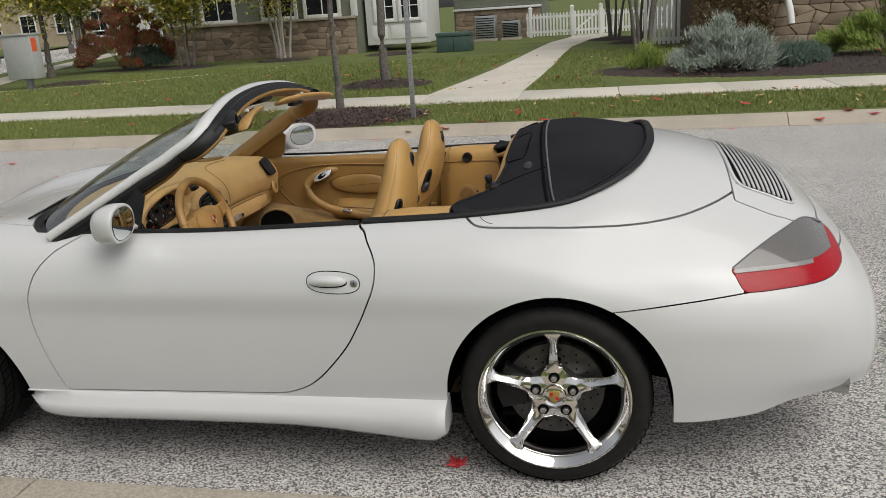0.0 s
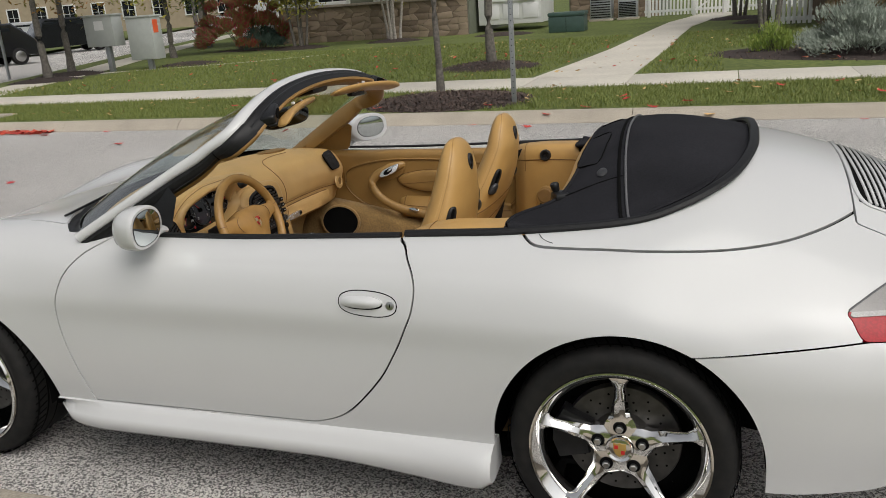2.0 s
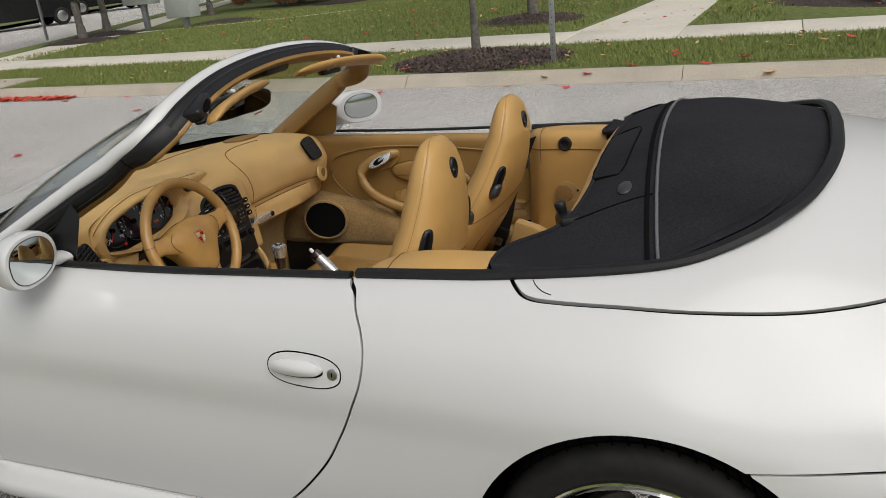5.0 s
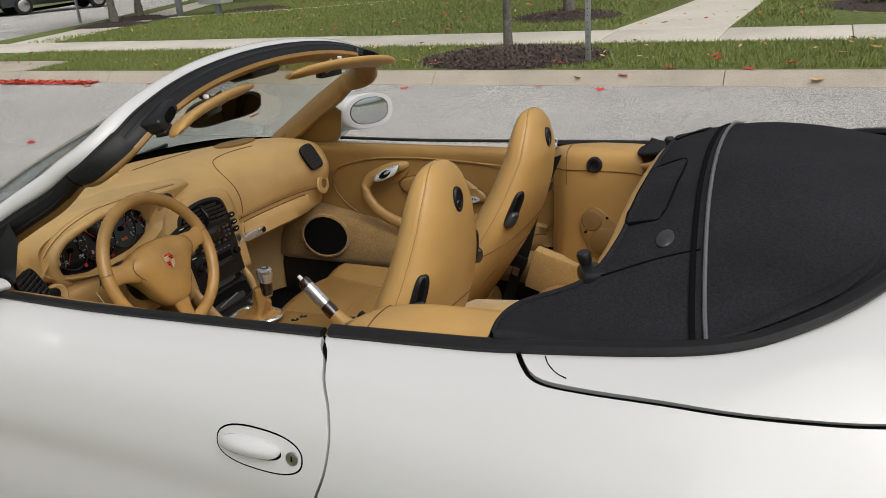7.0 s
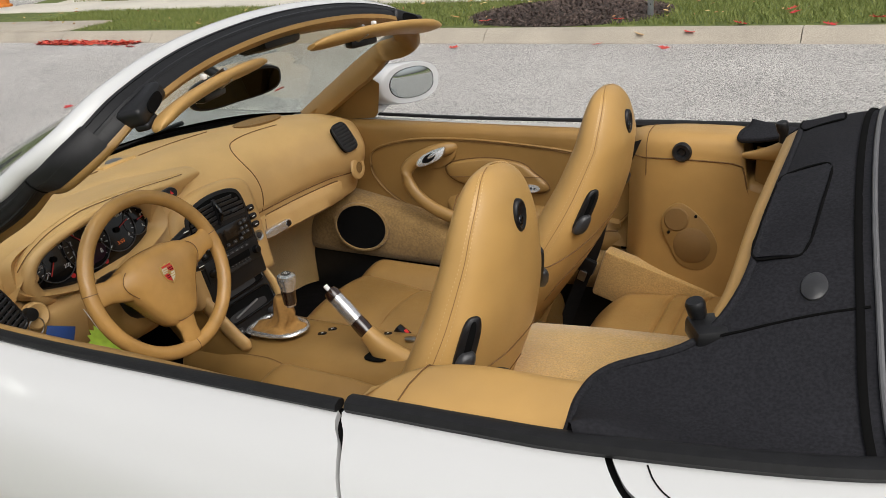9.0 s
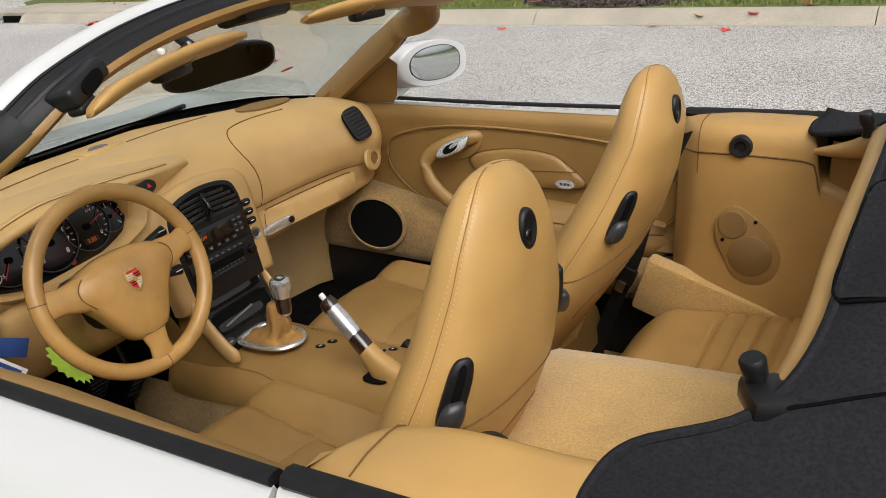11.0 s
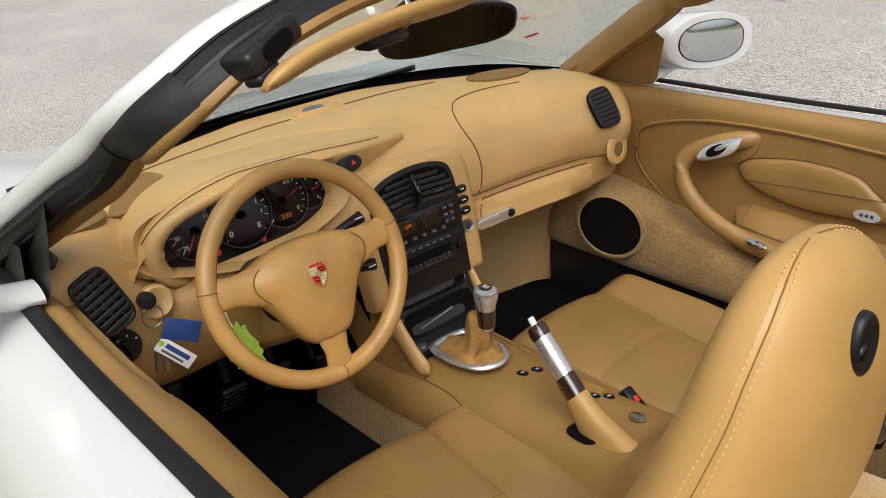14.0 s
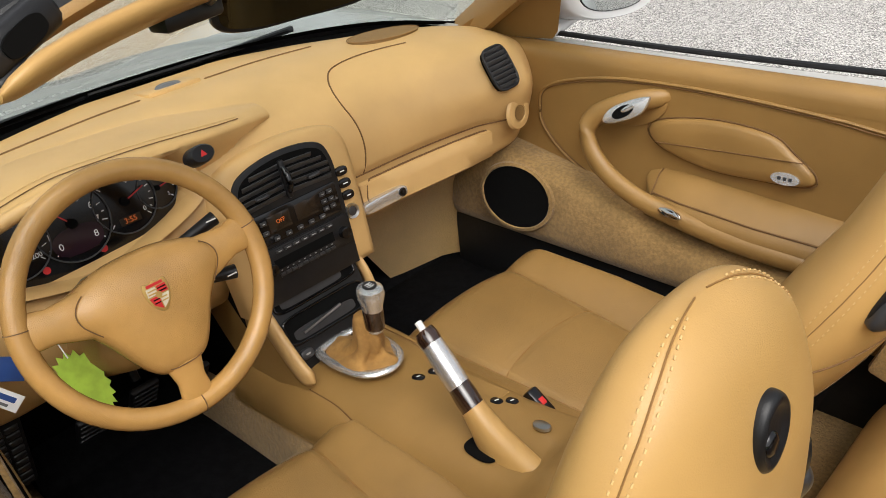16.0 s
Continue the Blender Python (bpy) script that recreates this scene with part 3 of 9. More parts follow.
# ---- wheels ----
def wheel(name):
    """A five-spoke polished wheel whose outer face looks along -y, about the origin."""
    w = part(name, lathe([(0.236, 0.02), (0.246, 0.0), (0.2475, 0.006), (0.2455, 0.012), (0.241, 0.0125), (0.233, 0.005), (0.223, -0.007), (0.214, -0.018), (0.209, -0.045), (0.207, -0.10), (0.205, -0.22), (0.236, -0.25)], frame_at((0, -0.135, 0), (0, -1, 0)), 72), "chrome", None, "polished chrome five-spoke wheel")
    prof = [(0.240, 0.004), (0.249, 0.006), (0.258, 0.010), (0.276, 0.010), (0.292, 0.002), (0.302, -0.010), (0.309, -0.028), (0.3125, -0.05), (0.3135, -0.14), (0.3125, -0.22), (0.309, -0.242), (0.29, -0.268), (0.25, -0.27)]
    tyre = part("tyre", lathe(prof, frame_at((0, -0.135, 0), (0, -1, 0)), 96), "tyre", w, "black low-profile tyre")
    grooves = bmesh.new()
    for k in range(64):
        a = 2 * math.pi * k / 64
        m = pose(0, 0, 0, 0, math.degrees(a), 0) @ pose(0, -0.098, 0.3128, 0, 0, 22)
        box((0.004, 0.055, 0.002), bevel=0, bm=grooves, m=m)
    for d in (0.02, 0.065, 0.11):
        lathe([(0.3129, d - 0.004), (0.3142, d), (0.3129, d + 0.004)], frame_at((0, 0, 0), (0, -1, 0)), 72, grooves)
    part("tread_groove", grooves, "gap", w)
    # star of five arms
    for k in range(5):
        bm = bmesh.new()
        rows = []
        for r, half, front, thick in [(0.0, 0.036, 0.105, 0.05), (0.03, 0.047, 0.106, 0.05), (0.055, 0.046, 0.107, 0.05), (0.075, 0.038, 0.107, 0.048), (0.095, 0.026, 0.110, 0.044), (0.125, 0.0225, 0.116, 0.036), (0.16, 0.0180, 0.124, 0.03), (0.19, 0.0165, 0.131, 0.026), (0.206, 0.0215, 0.134, 0.026), (0.219, 0.037, 0.136, 0.03), (0.229, 0.056, 0.134, 0.03)]:
            sharp = min(1.0, max(0.0, (r - 0.06) / 0.05))
            ridge = 0.010 * sharp
            ring = [(-half, -front + 0.010 + ridge), (-half * 0.62, -front + 0.002 + ridge * 0.55), (0, -front), (half * 0.62, -front + 0.002 + ridge * 0.55), (half, -front + 0.010 + ridge), (half * 0.8, -front + thick), (-half * 0.8, -front + thick)]
            rows.append([Vector((a, b, r)) for a, b in ring])
        loft(rows, True, True, bm)
        bmesh.ops.transform(bm, matrix=pose(0, 0, 0, 0, 72 * k, 0), verts=bm.verts)
        part("spoke", bm, "chrome", w, angle=28)
        q = pose(0, 0, 0, 0, 72 * k, 0) @ Vector((0, 0, 0.063))
        part("bolt_hole", lathe([(0.0, 0.001), (0.0165, 0.001), (0.0185, 0.0), (0.0185, -0.006)], frame_at((q.x, -0.1075, q.z), (0, -1, 0)), 24), "gap", w)
        part("wheel_bolt", lathe([(0.0, 0.014), (0.0085, 0.014), (0.0105, 0.012), (0.0105, 0.0)], frame_at((q.x, -0.1075, q.z), (0, -1, 0)), 6), "steel", w, angle=20)
    part("centre_cap", lathe([(0.0, 0.004), (0.024, 0.004), (0.030, 0.002), (0.0365, 0.006), (0.0385, 0.003), (0.040, -0.004)], frame_at((0, -0.109, 0), (0, -1, 0)), 40), "chrome", w)
    shield = [(-0.017, 0.019), (-0.006, 0.017), (0, 0.021), (0.006, 0.017), (0.017, 0.019), (0.018, 0.0), (0.011, -0.016), (0, -0.023), (-0.011, -0.016), (-0.018, 0.0)]
    part("crest", slab(shield, 0.002, frame_at((0, -0.1128, 0), (0, -1, 0)), 0.0006), "gold", w, "gold and red shield-shaped crest")
    for a, b in ((-0.009, 0.007), (0.009, -0.008)):
        part("crest_field", box((0.010, 0.011, 0.001), bevel=0, m=frame_at((a, -0.1152, b), (0, -1, 0))), "redpaint", w)
    # brake behind the spokes
    part("brake_disc", lathe([(0.0, 0.02), (0.075, 0.02), (0.085, 0.0), (0.160, 0.0), (0.162, -0.004), (0.162, -0.026), (0.08, -0.028)], frame_at((0, -0.055, 0), (0, -1, 0)), 56), "disc", w)
    dots = bmesh.new()
    for k in range(48):
        a = 2 * math.pi * k / 48
        r = 0.10 + 0.02 * (k % 3)
        lathe([(0.0, 0.0), (0.0035, 0.0)], frame_at((r * math.cos(a), -0.0558, r * math.sin(a)), (0, -1, 0)), 8, dots)
    dh = part("disc_hole", dots, "gap", w)
    dh["kind"] = "stuff"
    cal = slab([(r * math.cos(a), r * math.sin(a)) for r, a in [(0.095, 2.5), (0.09, 2.9), (0.09, 3.3), (0.095, 3.6), (0.185, 3.5), (0.193, 3.2), (0.193, 2.9), (0.185, 2.6)]], 0.045, frame_at((0, -0.042, 0), (0, -1, 0)), 0.01)
    part("brake_caliper", cal, "trim", w)
    part("dust_shield", lathe([(0.0, 0.0), (0.20, 0.0), (0.222, 0.012)], frame_at((0, 0.02, 0), (0, -1, 0)), 48), "gap", w)
    return w


first = wheel("wheel")
for k, (x, sy) in enumerate([(0.0, -1), (-2.35, -1), (0.0, 1), (-2.35, 1)]):
    m = pose(x, sy * 0.727, 0.3135, 0, 0 if k != 1 else 23, 0 if sy < 0 else 180)
    o = first if k == 0 else copy_thing(first, m)
    if k == 0:
        o.matrix_basis = m
    o.parent = car
    o.matrix_parent_inverse = Matrix.Translation(car.location).inverted()

# ---- sills, lamps, grille, handles, mirrors ----
for sy in (-1, 1):
    rows = []
    for x in np.concatenate([np.linspace(-1.925, -1.84, 7), np.linspace(-1.78, -0.46, 24), np.linspace(-0.42, -0.352, 6)]):
        zb = float(pchip([-1.93, -1.88, -1.80, -1.3, -0.95, -0.75, -0.58, -0.46, -0.40, -0.352], [0.245, 0.192, 0.182, 0.186, 0.187, 0.178, 0.165, 0.160, 0.163, 0.185], x)[0])
        out = float(pchip([-1.93, -1.86, -1.7, -0.9, -0.6, -0.45, -0.38, -0.352], [0.846, 0.878, 0.893, 0.894, 0.900, 0.915, 0.922, 0.915], x)[0])
        top = 0.2895 + 0.006 * (x + 1.9) / 1.5
        rows.append([Vector((x, sy * a, b)) for a, b in [(0.80, top), (0.853, top), (0.862, top - 0.003), (out - 0.022, top - 0.020), (out - 0.006, top - 0.045), (out, (top + zb) / 2 - 0.005), (out - 0.005, zb + 0.022), (out - 0.02, zb + 0.006), (out - 0.05, zb), (0.78, zb + 0.01)]])
    part("side_skirt", loft(rows, True, True), "paint", car, "white painted side sill skirt", 50)


def lamp_piece(keep, material, lift, label):
    v, f = panel(keep, US, np.linspace(2, 7, 141), 0.004)
    c = np.asarray(v).copy()
    d = np.stack([0.35 + 0 * c[:, 0], c[:, 1] * 0.9, np.full(len(c), 0.25)], 1)
    c += d / np.linalg.norm(d, axis=1, keepdims=True) * lift
    for k, p in enumerate(((c, f), flip((c, f)))):
        part("lens", p, material, lamps[k], label)


def lamp_split(p):
    return p[..., 2] - (0.7105 + (p[..., 0] - 0.555) * 0.004)


lamp_piece(lambda p: np.minimum(np.minimum(-LIGHT(p[..., 0], p[..., 2]) + 0.001, lamp_split(p) - 0.008), 0.880 - p[..., 0] + (p[..., 2] - 0.70) * 0.1), "smoke", 0.0025, "smoked grey indicator lens")
lamp_piece(lambda p: np.minimum(np.minimum(-LIGHT(p[..., 0], p[..., 2]) - 0.004, lamp_split(p) + 0.002), np.minimum(0.008 - lamp_split(p), 0.80 - p[..., 0])), "clear", 0.003, "ribbed clear lens strip")
edge_u = [(p[0], p[1]) for p in spline([(a, b, 0) for a, b in [LAMP_EDGE[0]] + LAMP_EDGE[:8:-1]], 6)]
for k, sy in enumerate((-1, 1)):
    part("lens_edge", tube([on_side(a, b, 0.0012, sy) for a, b in edge_u], 0.0030, 6), "grey", lamps[k])
# louvres of the engine lid
lou = bmesh.new()
sheet(lambda u, v: on_deck(u, v, 0.0012), np.linspace(0.602, 0.792, 20), np.linspace(-0.40, 0.40, 40), lou)
part("grille_opening", lou, "gap", lid)
for k in range(10):
    x = 0.612 + 0.0192 * k
    pts = [on_deck(x + 0.020 * (w / 0.40) ** 2 * (1 - k / 10) - 0.012 * (w / 0.4) ** 2 * (k / 10), w, 0.003) for w in np.linspace(-0.395, 0.395, 28)]
    part("louvre", tube(pts, 0.0044, 6, flat=0.6), "paint", lid)
rimp = [on_deck(0.700 + 0.107 * a, 0.408 * b, 0.002) for a, b in oval(1, 1, 72, 7)]
part("grille_frame", tube(rimp, 0.007, 8, True, flat=0.6), "paint", lid)
for sy in (-1, 1):
    part("exhaust_tip", lathe([(0.03, 0.0), (0.037, 0.14), (0.040, 0.145), (0.036, 0.145), (0.033, 0.05), (0.0, 0.04)], frame_at((0.800, sy * 0.60, 0.285), (1, sy * 0.10, -0.05)), 28), "steel", car, "oval stainless exhaust tip")
    door = doors[0 if sy < 0 else 1]
    ring = [(-0.704 + 0.0885 * c, 0.7080 + 0.0335 * s - 0.004 * c) for c, s in oval(1, 1, 40, 2.5)]
    part("handle_gap", patch([(-0.704 + (a + 0.704) * 1.035, 0.7080 + (b - 0.7080) * 1.09) for a, b in ring], 0.0004, sy, edge=0), "gap", door)
    plate = part("handle_plate", patch(ring, 0.0012, sy), "paint", door)
    pull = [(-0.721 + 0.063 * a, 0.7110 + 0.0185 * b * (1.0 if b > 0 else 0.85)) for a, b in oval(1, 1, 32, 2.3)]
    part("handle_shadow", patch([(a + 0.002, b - 0.004) for a, b in pull], 0.0016, sy), "gap", door)
    part("door_handle", patch(pull, 0.010, sy, dome=0.014), "paint", door)
    part("lock_cylinder", disc(0.0125, 0.004, frame_at(on_side(-0.633, 0.7060, 0.002, sy), (0, sy, 0.2)), 24, 0.001), "steel", door)
    part("keyhole", box((0.002, 0.010, 0.002), bevel=0, m=frame_at(on_side(-0.633, 0.7060, 0.0042, sy), (0, sy, 0.2))), "gap", door)
    # mirror: an egg-shaped housing with its glass to the rear
    rows = []
    for t, s in [(0.0, 0.05), (0.02, 0.35), (0.06, 0.62), (0.13, 0.82), (0.24, 0.95), (0.38, 1.0), (0.50, 1.0), (0.56, 0.98), (0.585, 0.94)]:
        c = Vector(((-1.533 + 0.195 * t) if sy < 0 else (-1.525 + 0.250 * t), sy * ((0.838 if sy < 0 else 0.800) + 0.03 * t), (0.908 if sy < 0 else 0.930) + 0.014 * t))
        rows.append([c + Vector((0.0, sy * a * (0.081 if sy < 0 else 0.121) * s, b * (0.065 if sy < 0 else 0.067) * s)) for a, b in [(p[0], p[1] - 0.12 * p[0] * (1 if p[1] < 0 else 0.3)) for p in oval(1, 1, 32, 2.35)]])
    for r in rows:
        for q in r:
            q.x += (0.004 if sy < 0 else 0.034) * (abs(q.y) - 0.87) / 0.1
    side_mirror = part("side_mirror", loft(rows, True, True), "paint", door, "white painted egg-shaped door mirror", 50)
    last = rows[-1]
    glass_f = 0.85 if sy < 0 else 0.755
    mid = sum(last, Vector()) / len(last)
    mid = mid + Vector((0, sy * 0.006, 0.003))
    glass_ring = [mid + (q - mid) * glass_f + Vector((0.002, 0, 0)) for q in last]
    part("mirror_rim", loft([[mid + (q - mid) * (glass_f + 0.030) + Vector((0.0005, 0, 0)) for q in last], [mid + (q - mid) * (glass_f + 0.015) + Vector((0.003, 0, 0)) for q in last], glass_ring], True, False), "trim", side_mirror)
    part("mirror_glass", loft([[mid + (q - mid) * glass_f * f + Vector((0.002 + 0.007 * (1 - f * f), 0, 0)) for q in last] for f in (1.0, 0.85, 0.7, 0.5, 0.3, 0.1, 0.01)], True, True), "mirror", side_mirror, "convex mirror glass")
    part("mirror_foot", loft([[Vector((x + a * 0.035, sy * y, z + b * h)) for a, b in oval(1, 1, 16)] for x, y, z, h in [(-1.50, 0.70, 0.862, 0.016), (-1.50, 0.74, 0.868, 0.018), (-1.49, 0.79, 0.89, 0.026), (-1.485, 0.82, 0.905, 0.034)]], True, True), "paint", side_mirror)
    # black sealing strip along the belt line
    edge = [(-1.66, 0.722), (-1.30, 0.723), (-0.95, 0.715), (-0.645, 0.709)] if sy < 0 else [(-1.66, 0.716), (-1.30, 0.722), (-0.95, 0.721), (-0.645, 0.712)]
    part("belt_seal", tube([on_deck(p.x, sy * (p.y - 0.004), 0.004 if sy < 0 else 0.011) for p in spline([(a, b, 0) for a, b in edge], 8)], 0.0125 if sy < 0 else 0.0085, 8, flat=0.65), "rubber", door, "black rubber window seal")
    edge = [(-0.632, 0.705), (-0.45, 0.698), (-0.30, 0.688), (-0.02, 0.650), (0.12, 0.600), (0.22, 0.520), (0.285, 0.41), (0.325, 0.24), (0.335, 0.0)]
    part("roof_seal", tube([on_deck(p.x, sy * max(p.y - 0.006, 0), 0.004 + 0.012 * min(max((p.x - 0.08) / 0.15, 0.0), 1.0)) for p in spline([(a, b, 0) for a, b in edge], 8)], 0.0155, 8, flat=0.75), "rubber", car, "black rubber seal round the folded roof")

for sy in (-1, 1):
    part("corner_shut_line", tube([on_deck(p.x, sy * p.y, 0.0006) for p in spline([(-0.236, 0.690, 0), (-0.226, 0.704, 0), (-0.210, 0.716, 0), (-0.192, 0.722, 0)], 5)], 0.0010, 5), "gap", body)

# ---- windscreen with its frame ----
def pillar_line(z):
    """The straight outer edge of the driver's windscreen pillar."""
    return (-1.709 + 1.67 * (z - 0.9), -0.755 + 0.625 * (z - 0.9), z)


RIM = [pillar_line(z) for z in (0.857, 0.90, 0.98, 1.05, 1.10)] + [(-1.328, -0.607, 1.135), (-1.290, -0.560, 1.166), (-1.290, -0.46, 1.201), (-1.308, -0.25, 1.240), (-1.317, 0, 1.254)]
RIM = RIM + [(x, -y, z) for x, y, z in RIM[-2::-1]]
rim_c = spline(RIM, 8)


def frame_band(steps, pillar=None):
    """Rings across the screen frame; steps are (rearward along the frame, outward) on the header, pillar those on the pillars (across to the door opening, outward)."""
    rows = []
    k = len(rim_c)
    for i, p in enumerate(rim_c):
        t = (rim_c[min(i + 1, k - 1)] - rim_c[max(i - 1, 0)]).normalized()
        side = math.copysign(1, p.y)
        f = min(max((1.228 - p.z) / 0.190, 0.0), 1.0)
        f = f * f * (3 - 2 * f)
        back = (Vector((0.94, 0, 0.35)) * (1 - f) + Vector((0.37, -side * 0.347, -0.857)) * f)
        back = (back - t * back.dot(t)).normalized()
        out = t.cross(back)
        if out.dot(Vector((-0.35, 0, 0.94)) * (1 - f) + Vector((0.435, side * 0.882, -0.17)) * f) < 0:
            out = -out
        slim = 1 - 0.30 * math.sin(math.pi * f) ** 2
        rows.append([p + back * (a + (c - a) * f) * slim + out * (b + (e - b) * f) for (a, b), (c, e) in zip(steps, pillar or steps)])
    return rows


screen = part("windscreen_frame", loft(frame_band(
    [(0.0, 0.0), (0.010, 0.009), (0.030, 0.016), (0.050, 0.017), (0.062, 0.013), (0.070, 0.004), (0.074, -0.006), (0.070, -0.020), (0.004, -0.020)],
    [(0.0, -0.010), (0.002, -0.002), (0.009, 0.004), (0.018, 0.006), (0.026, 0.004), (0.031, -0.001), (0.034, -0.008), (0.030, -0.020), (0.003, -0.024)]), True, True), "paint", car, "white painted windscreen frame", 60)
part("roof_seal_channel", loft(frame_band(
    [(0.066, -0.002), (0.076, -0.003), (0.086, -0.009), (0.090, -0.015), (0.095, -0.017), (0.101, -0.025), (0.103, -0.030), (0.109, -0.034), (0.112, -0.044), (0.06, -0.050)],
    [(0.029, -0.004), (0.034, 0.004), (0.044, 0.009), (0.052, 0.010), (0.058, 0.008), (0.066, 0.005), (0.072, 0.000), (0.077, -0.006), (0.078, -0.022), (0.03, -0.030)]), True, True), "rubber", screen, "thick black rubber roof seal", 60)
for st, pi in (([(0.076, -0.0045), (0.080, -0.0035), (0.084, -0.0060), (0.080, -0.009)], [(0.036, 0.004), (0.040, 0.0095), (0.044, 0.0100), (0.041, 0.005)]),
               ([(0.096, -0.018), (0.0995, -0.0195), (0.101, -0.024), (0.097, -0.026)], [(0.062, 0.006), (0.066, 0.0075), (0.070, 0.0035), (0.065, 0.002)])):
    part("seal_ridge", loft(frame_band(st, pi), True, True), "trim", screen)
part("pillar_trim", loft(frame_band(
    [(0.106, -0.040), (0.113, -0.045), (0.112, -0.054), (0.098, -0.060), (0.055, -0.058), (0.020, -0.042), (0.025, -0.030), (0.06, -0.044)],
    [(0.074, -0.012), (0.084, -0.018), (0.095, -0.032), (0.094, -0.048), (0.070, -0.056), (0.020, -0.050), (0.004, -0.026), (0.04, -0.028)]), True, True), "leather_shade", screen, "tan leather pillar and header lining", 60)
# moulded rubber corner with its joint
elbow = frame_band([(0.064, 0.000), (0.077, 0.000), (0.089, -0.007), (0.100, -0.018), (0.110, -0.032), (0.115, -0.046), (0.06, -0.052)],
                   [(0.028, -0.003), (0.034, 0.006), (0.047, 0.0115), (0.058, 0.0105), (0.072, 0.002), (0.079, -0.010), (0.03, -0.032)])
for d in (0, 1):
    k0 = [i for i, p in enumerate(rim_c) if 1.095 < p.z < 1.178 and (p.y > 0) == bool(d)]
    part("seal_elbow", loft([elbow[i] for i in k0], True, True), "rubber", screen, "moulded black rubber elbow", 60)
    joint = min(k0, key=lambda i: abs(rim_c[i].z - 1.128))
    part("elbow_joint", tube([elbow[joint][j] + Vector((0.0, 0, 0.0005)) for j in range(1, 6)], 0.0022, 6), "gap", screen)
base = spline([(-1.800, -0.735, 0.842), (-1.93, -0.57, 0.866), (-2.0, -0.30, 0.885), (-2.02, 0, 0.89), (-2.0, 0.30, 0.885), (-1.93, 0.57, 0.866), (-1.800, 0.735, 0.842)], 8)
header = spline([(-1.322, -0.585, 1.142), (-1.302, -0.44, 1.194), (-1.314, -0.25, 1.230), (-1.321, 0, 1.243), (-1.314, 0.25, 1.230), (-1.302, 0.44, 1.194), (-1.322, 0.585, 1.142)], 8)
rows = []
for s in np.linspace(0, 1, 14):
    rows.append([a.lerp(b, s) + Vector((-0.3, 0, 0.9)) * 0.026 * math.sin(math.pi * s) * (1 - (2 * i / (len(base) - 1) - 1) ** 4) for i, (a, b) in enumerate(zip(base, header))])
    for i, q in enumerate(rows[-1]):
        q.y *= 1 + 0.025 * math.sin(math.pi * s)
pane = part("windscreen", loft(rows, False, False), "glass", screen, "clear windscreen glass")
pane.visible_shadow = False
part("screen_border", loft([[p.lerp(q, f) + Vector((0.004, 0, -0.004)) for p, q in zip(rows[0], rows[1])] for f in (0.0, 0.42)], False, False), "gap", screen, "black printed glass border")
# cowl between hood and screen, wipers
cow = []
for s in np.linspace(0, 1, 6):
    row = []
    for i, a in enumerate(base):
        w = a.y * 0.94
        e = Vector((float(np.interp(abs(w), [0, 0.3, 0.52, 0.64, 0.72], [-2.125, -2.085, -2.000, -1.935, -1.875])), w, 0))
        e.z = on_deck(e.x, -abs(w)).z - 0.006
        row.append(e.lerp(a, s) + Vector((0, 0, -0.040 * math.sin(math.pi * s) * (1 - (abs(a.y) / 0.78) ** 2))))
    cow.append(row)
part("cowl_panel", loft(cow, False, False), "trim", car, "black plastic cowl panel under the windscreen")
for y0, y1 in ((-0.10, -0.60), (0.42, -0.08)):
    ends = [(-2.03, y0, 0.882), (-2.00, (y0 + y1) / 2, 0.886), (-1.975 if y1 < -0.3 else -2.01, y1, 0.872 if y1 < -0.3 else 0.886)]
    wip = part("wiper", tube(ends, [0.008, 0.006, 0.004], 8), "dgrey", car, "dark grey windscreen wiper")
    part("wiper_blade", tube([Vector(p) + Vector((0.012, -0.02, 0.004)) for p in ends], 0.004, 6), "rubber", wip)
part("sticker", slab(oval(0.024, 0.011, 24), 0.0005, frame_at((-1.705, 0.535, 0.975), (0.5, 0, -0.85))), "redpaint", screen, "small red oval sticker on the glass")

# ---- cabin: floor, tunnel, side trims ----
tub = bmesh.new()
sheet(lambda u, v: (u, v, 0.235), np.linspace(-2.0, -0.2, 20), np.linspace(-0.68, 0.68, 12), tub)
part("cabin_floor", tub, "carpet_shade", car, "tan carpeted cabin floor")
part("firewall", box((0.02, 1.36, 0.42), (-1.93, 0, 0.45), (0, 20, 0)), "carpet", car)
for sy in (-1, 1):
    fm = thing("floor_mat", "black carpet floor mat in the footwell", "floor mat", (-1.4, sy * 0.36, 0.24), group="floor mats")
    wide_m, mid_m = (0.375, 0.3075) if sy < 0 else (0.50, 0.385)
    part("mat_pad", box((0.92, wide_m, 0.014), (-1.40, sy * mid_m, 0.250), bevel=0.004), "mat", fm)
    part("mat_slope", box((0.34, wide_m, 0.014), (-1.90, sy * mid_m, 0.31), (0, 26, 0), bevel=0.004), "mat", fm)
    # footwells: black sheets stand in for the shade, closed to the sides, tan carpet bulkhead on the passenger side
    shell = [[Vector((-1.66 - 0.28 * u ** 1.2, y, 0.66 - 0.44 * u)) for y in np.linspace(sy * 0.115, sy * 0.70, 6)] for u in np.linspace(0, 1, 8)]
    part("footwell_shade", loft(shell, False, False), "mat", car, "black sheet standing in for footwell shade")
    part("footwell_side", loft([[Vector((x, sy * 0.655, z)) for z in (0.22, 0.5, 0.80)] for x in (-2.0, -1.8, -1.615)], False, False), "rubber", car)
    part("footwell_inner", loft([[Vector((x, sy * 0.118, z)) for z in (0.24, 0.45, 0.70)] for x in (-1.95, -1.75, -1.56)], False, False), "mat", car)
rows = []
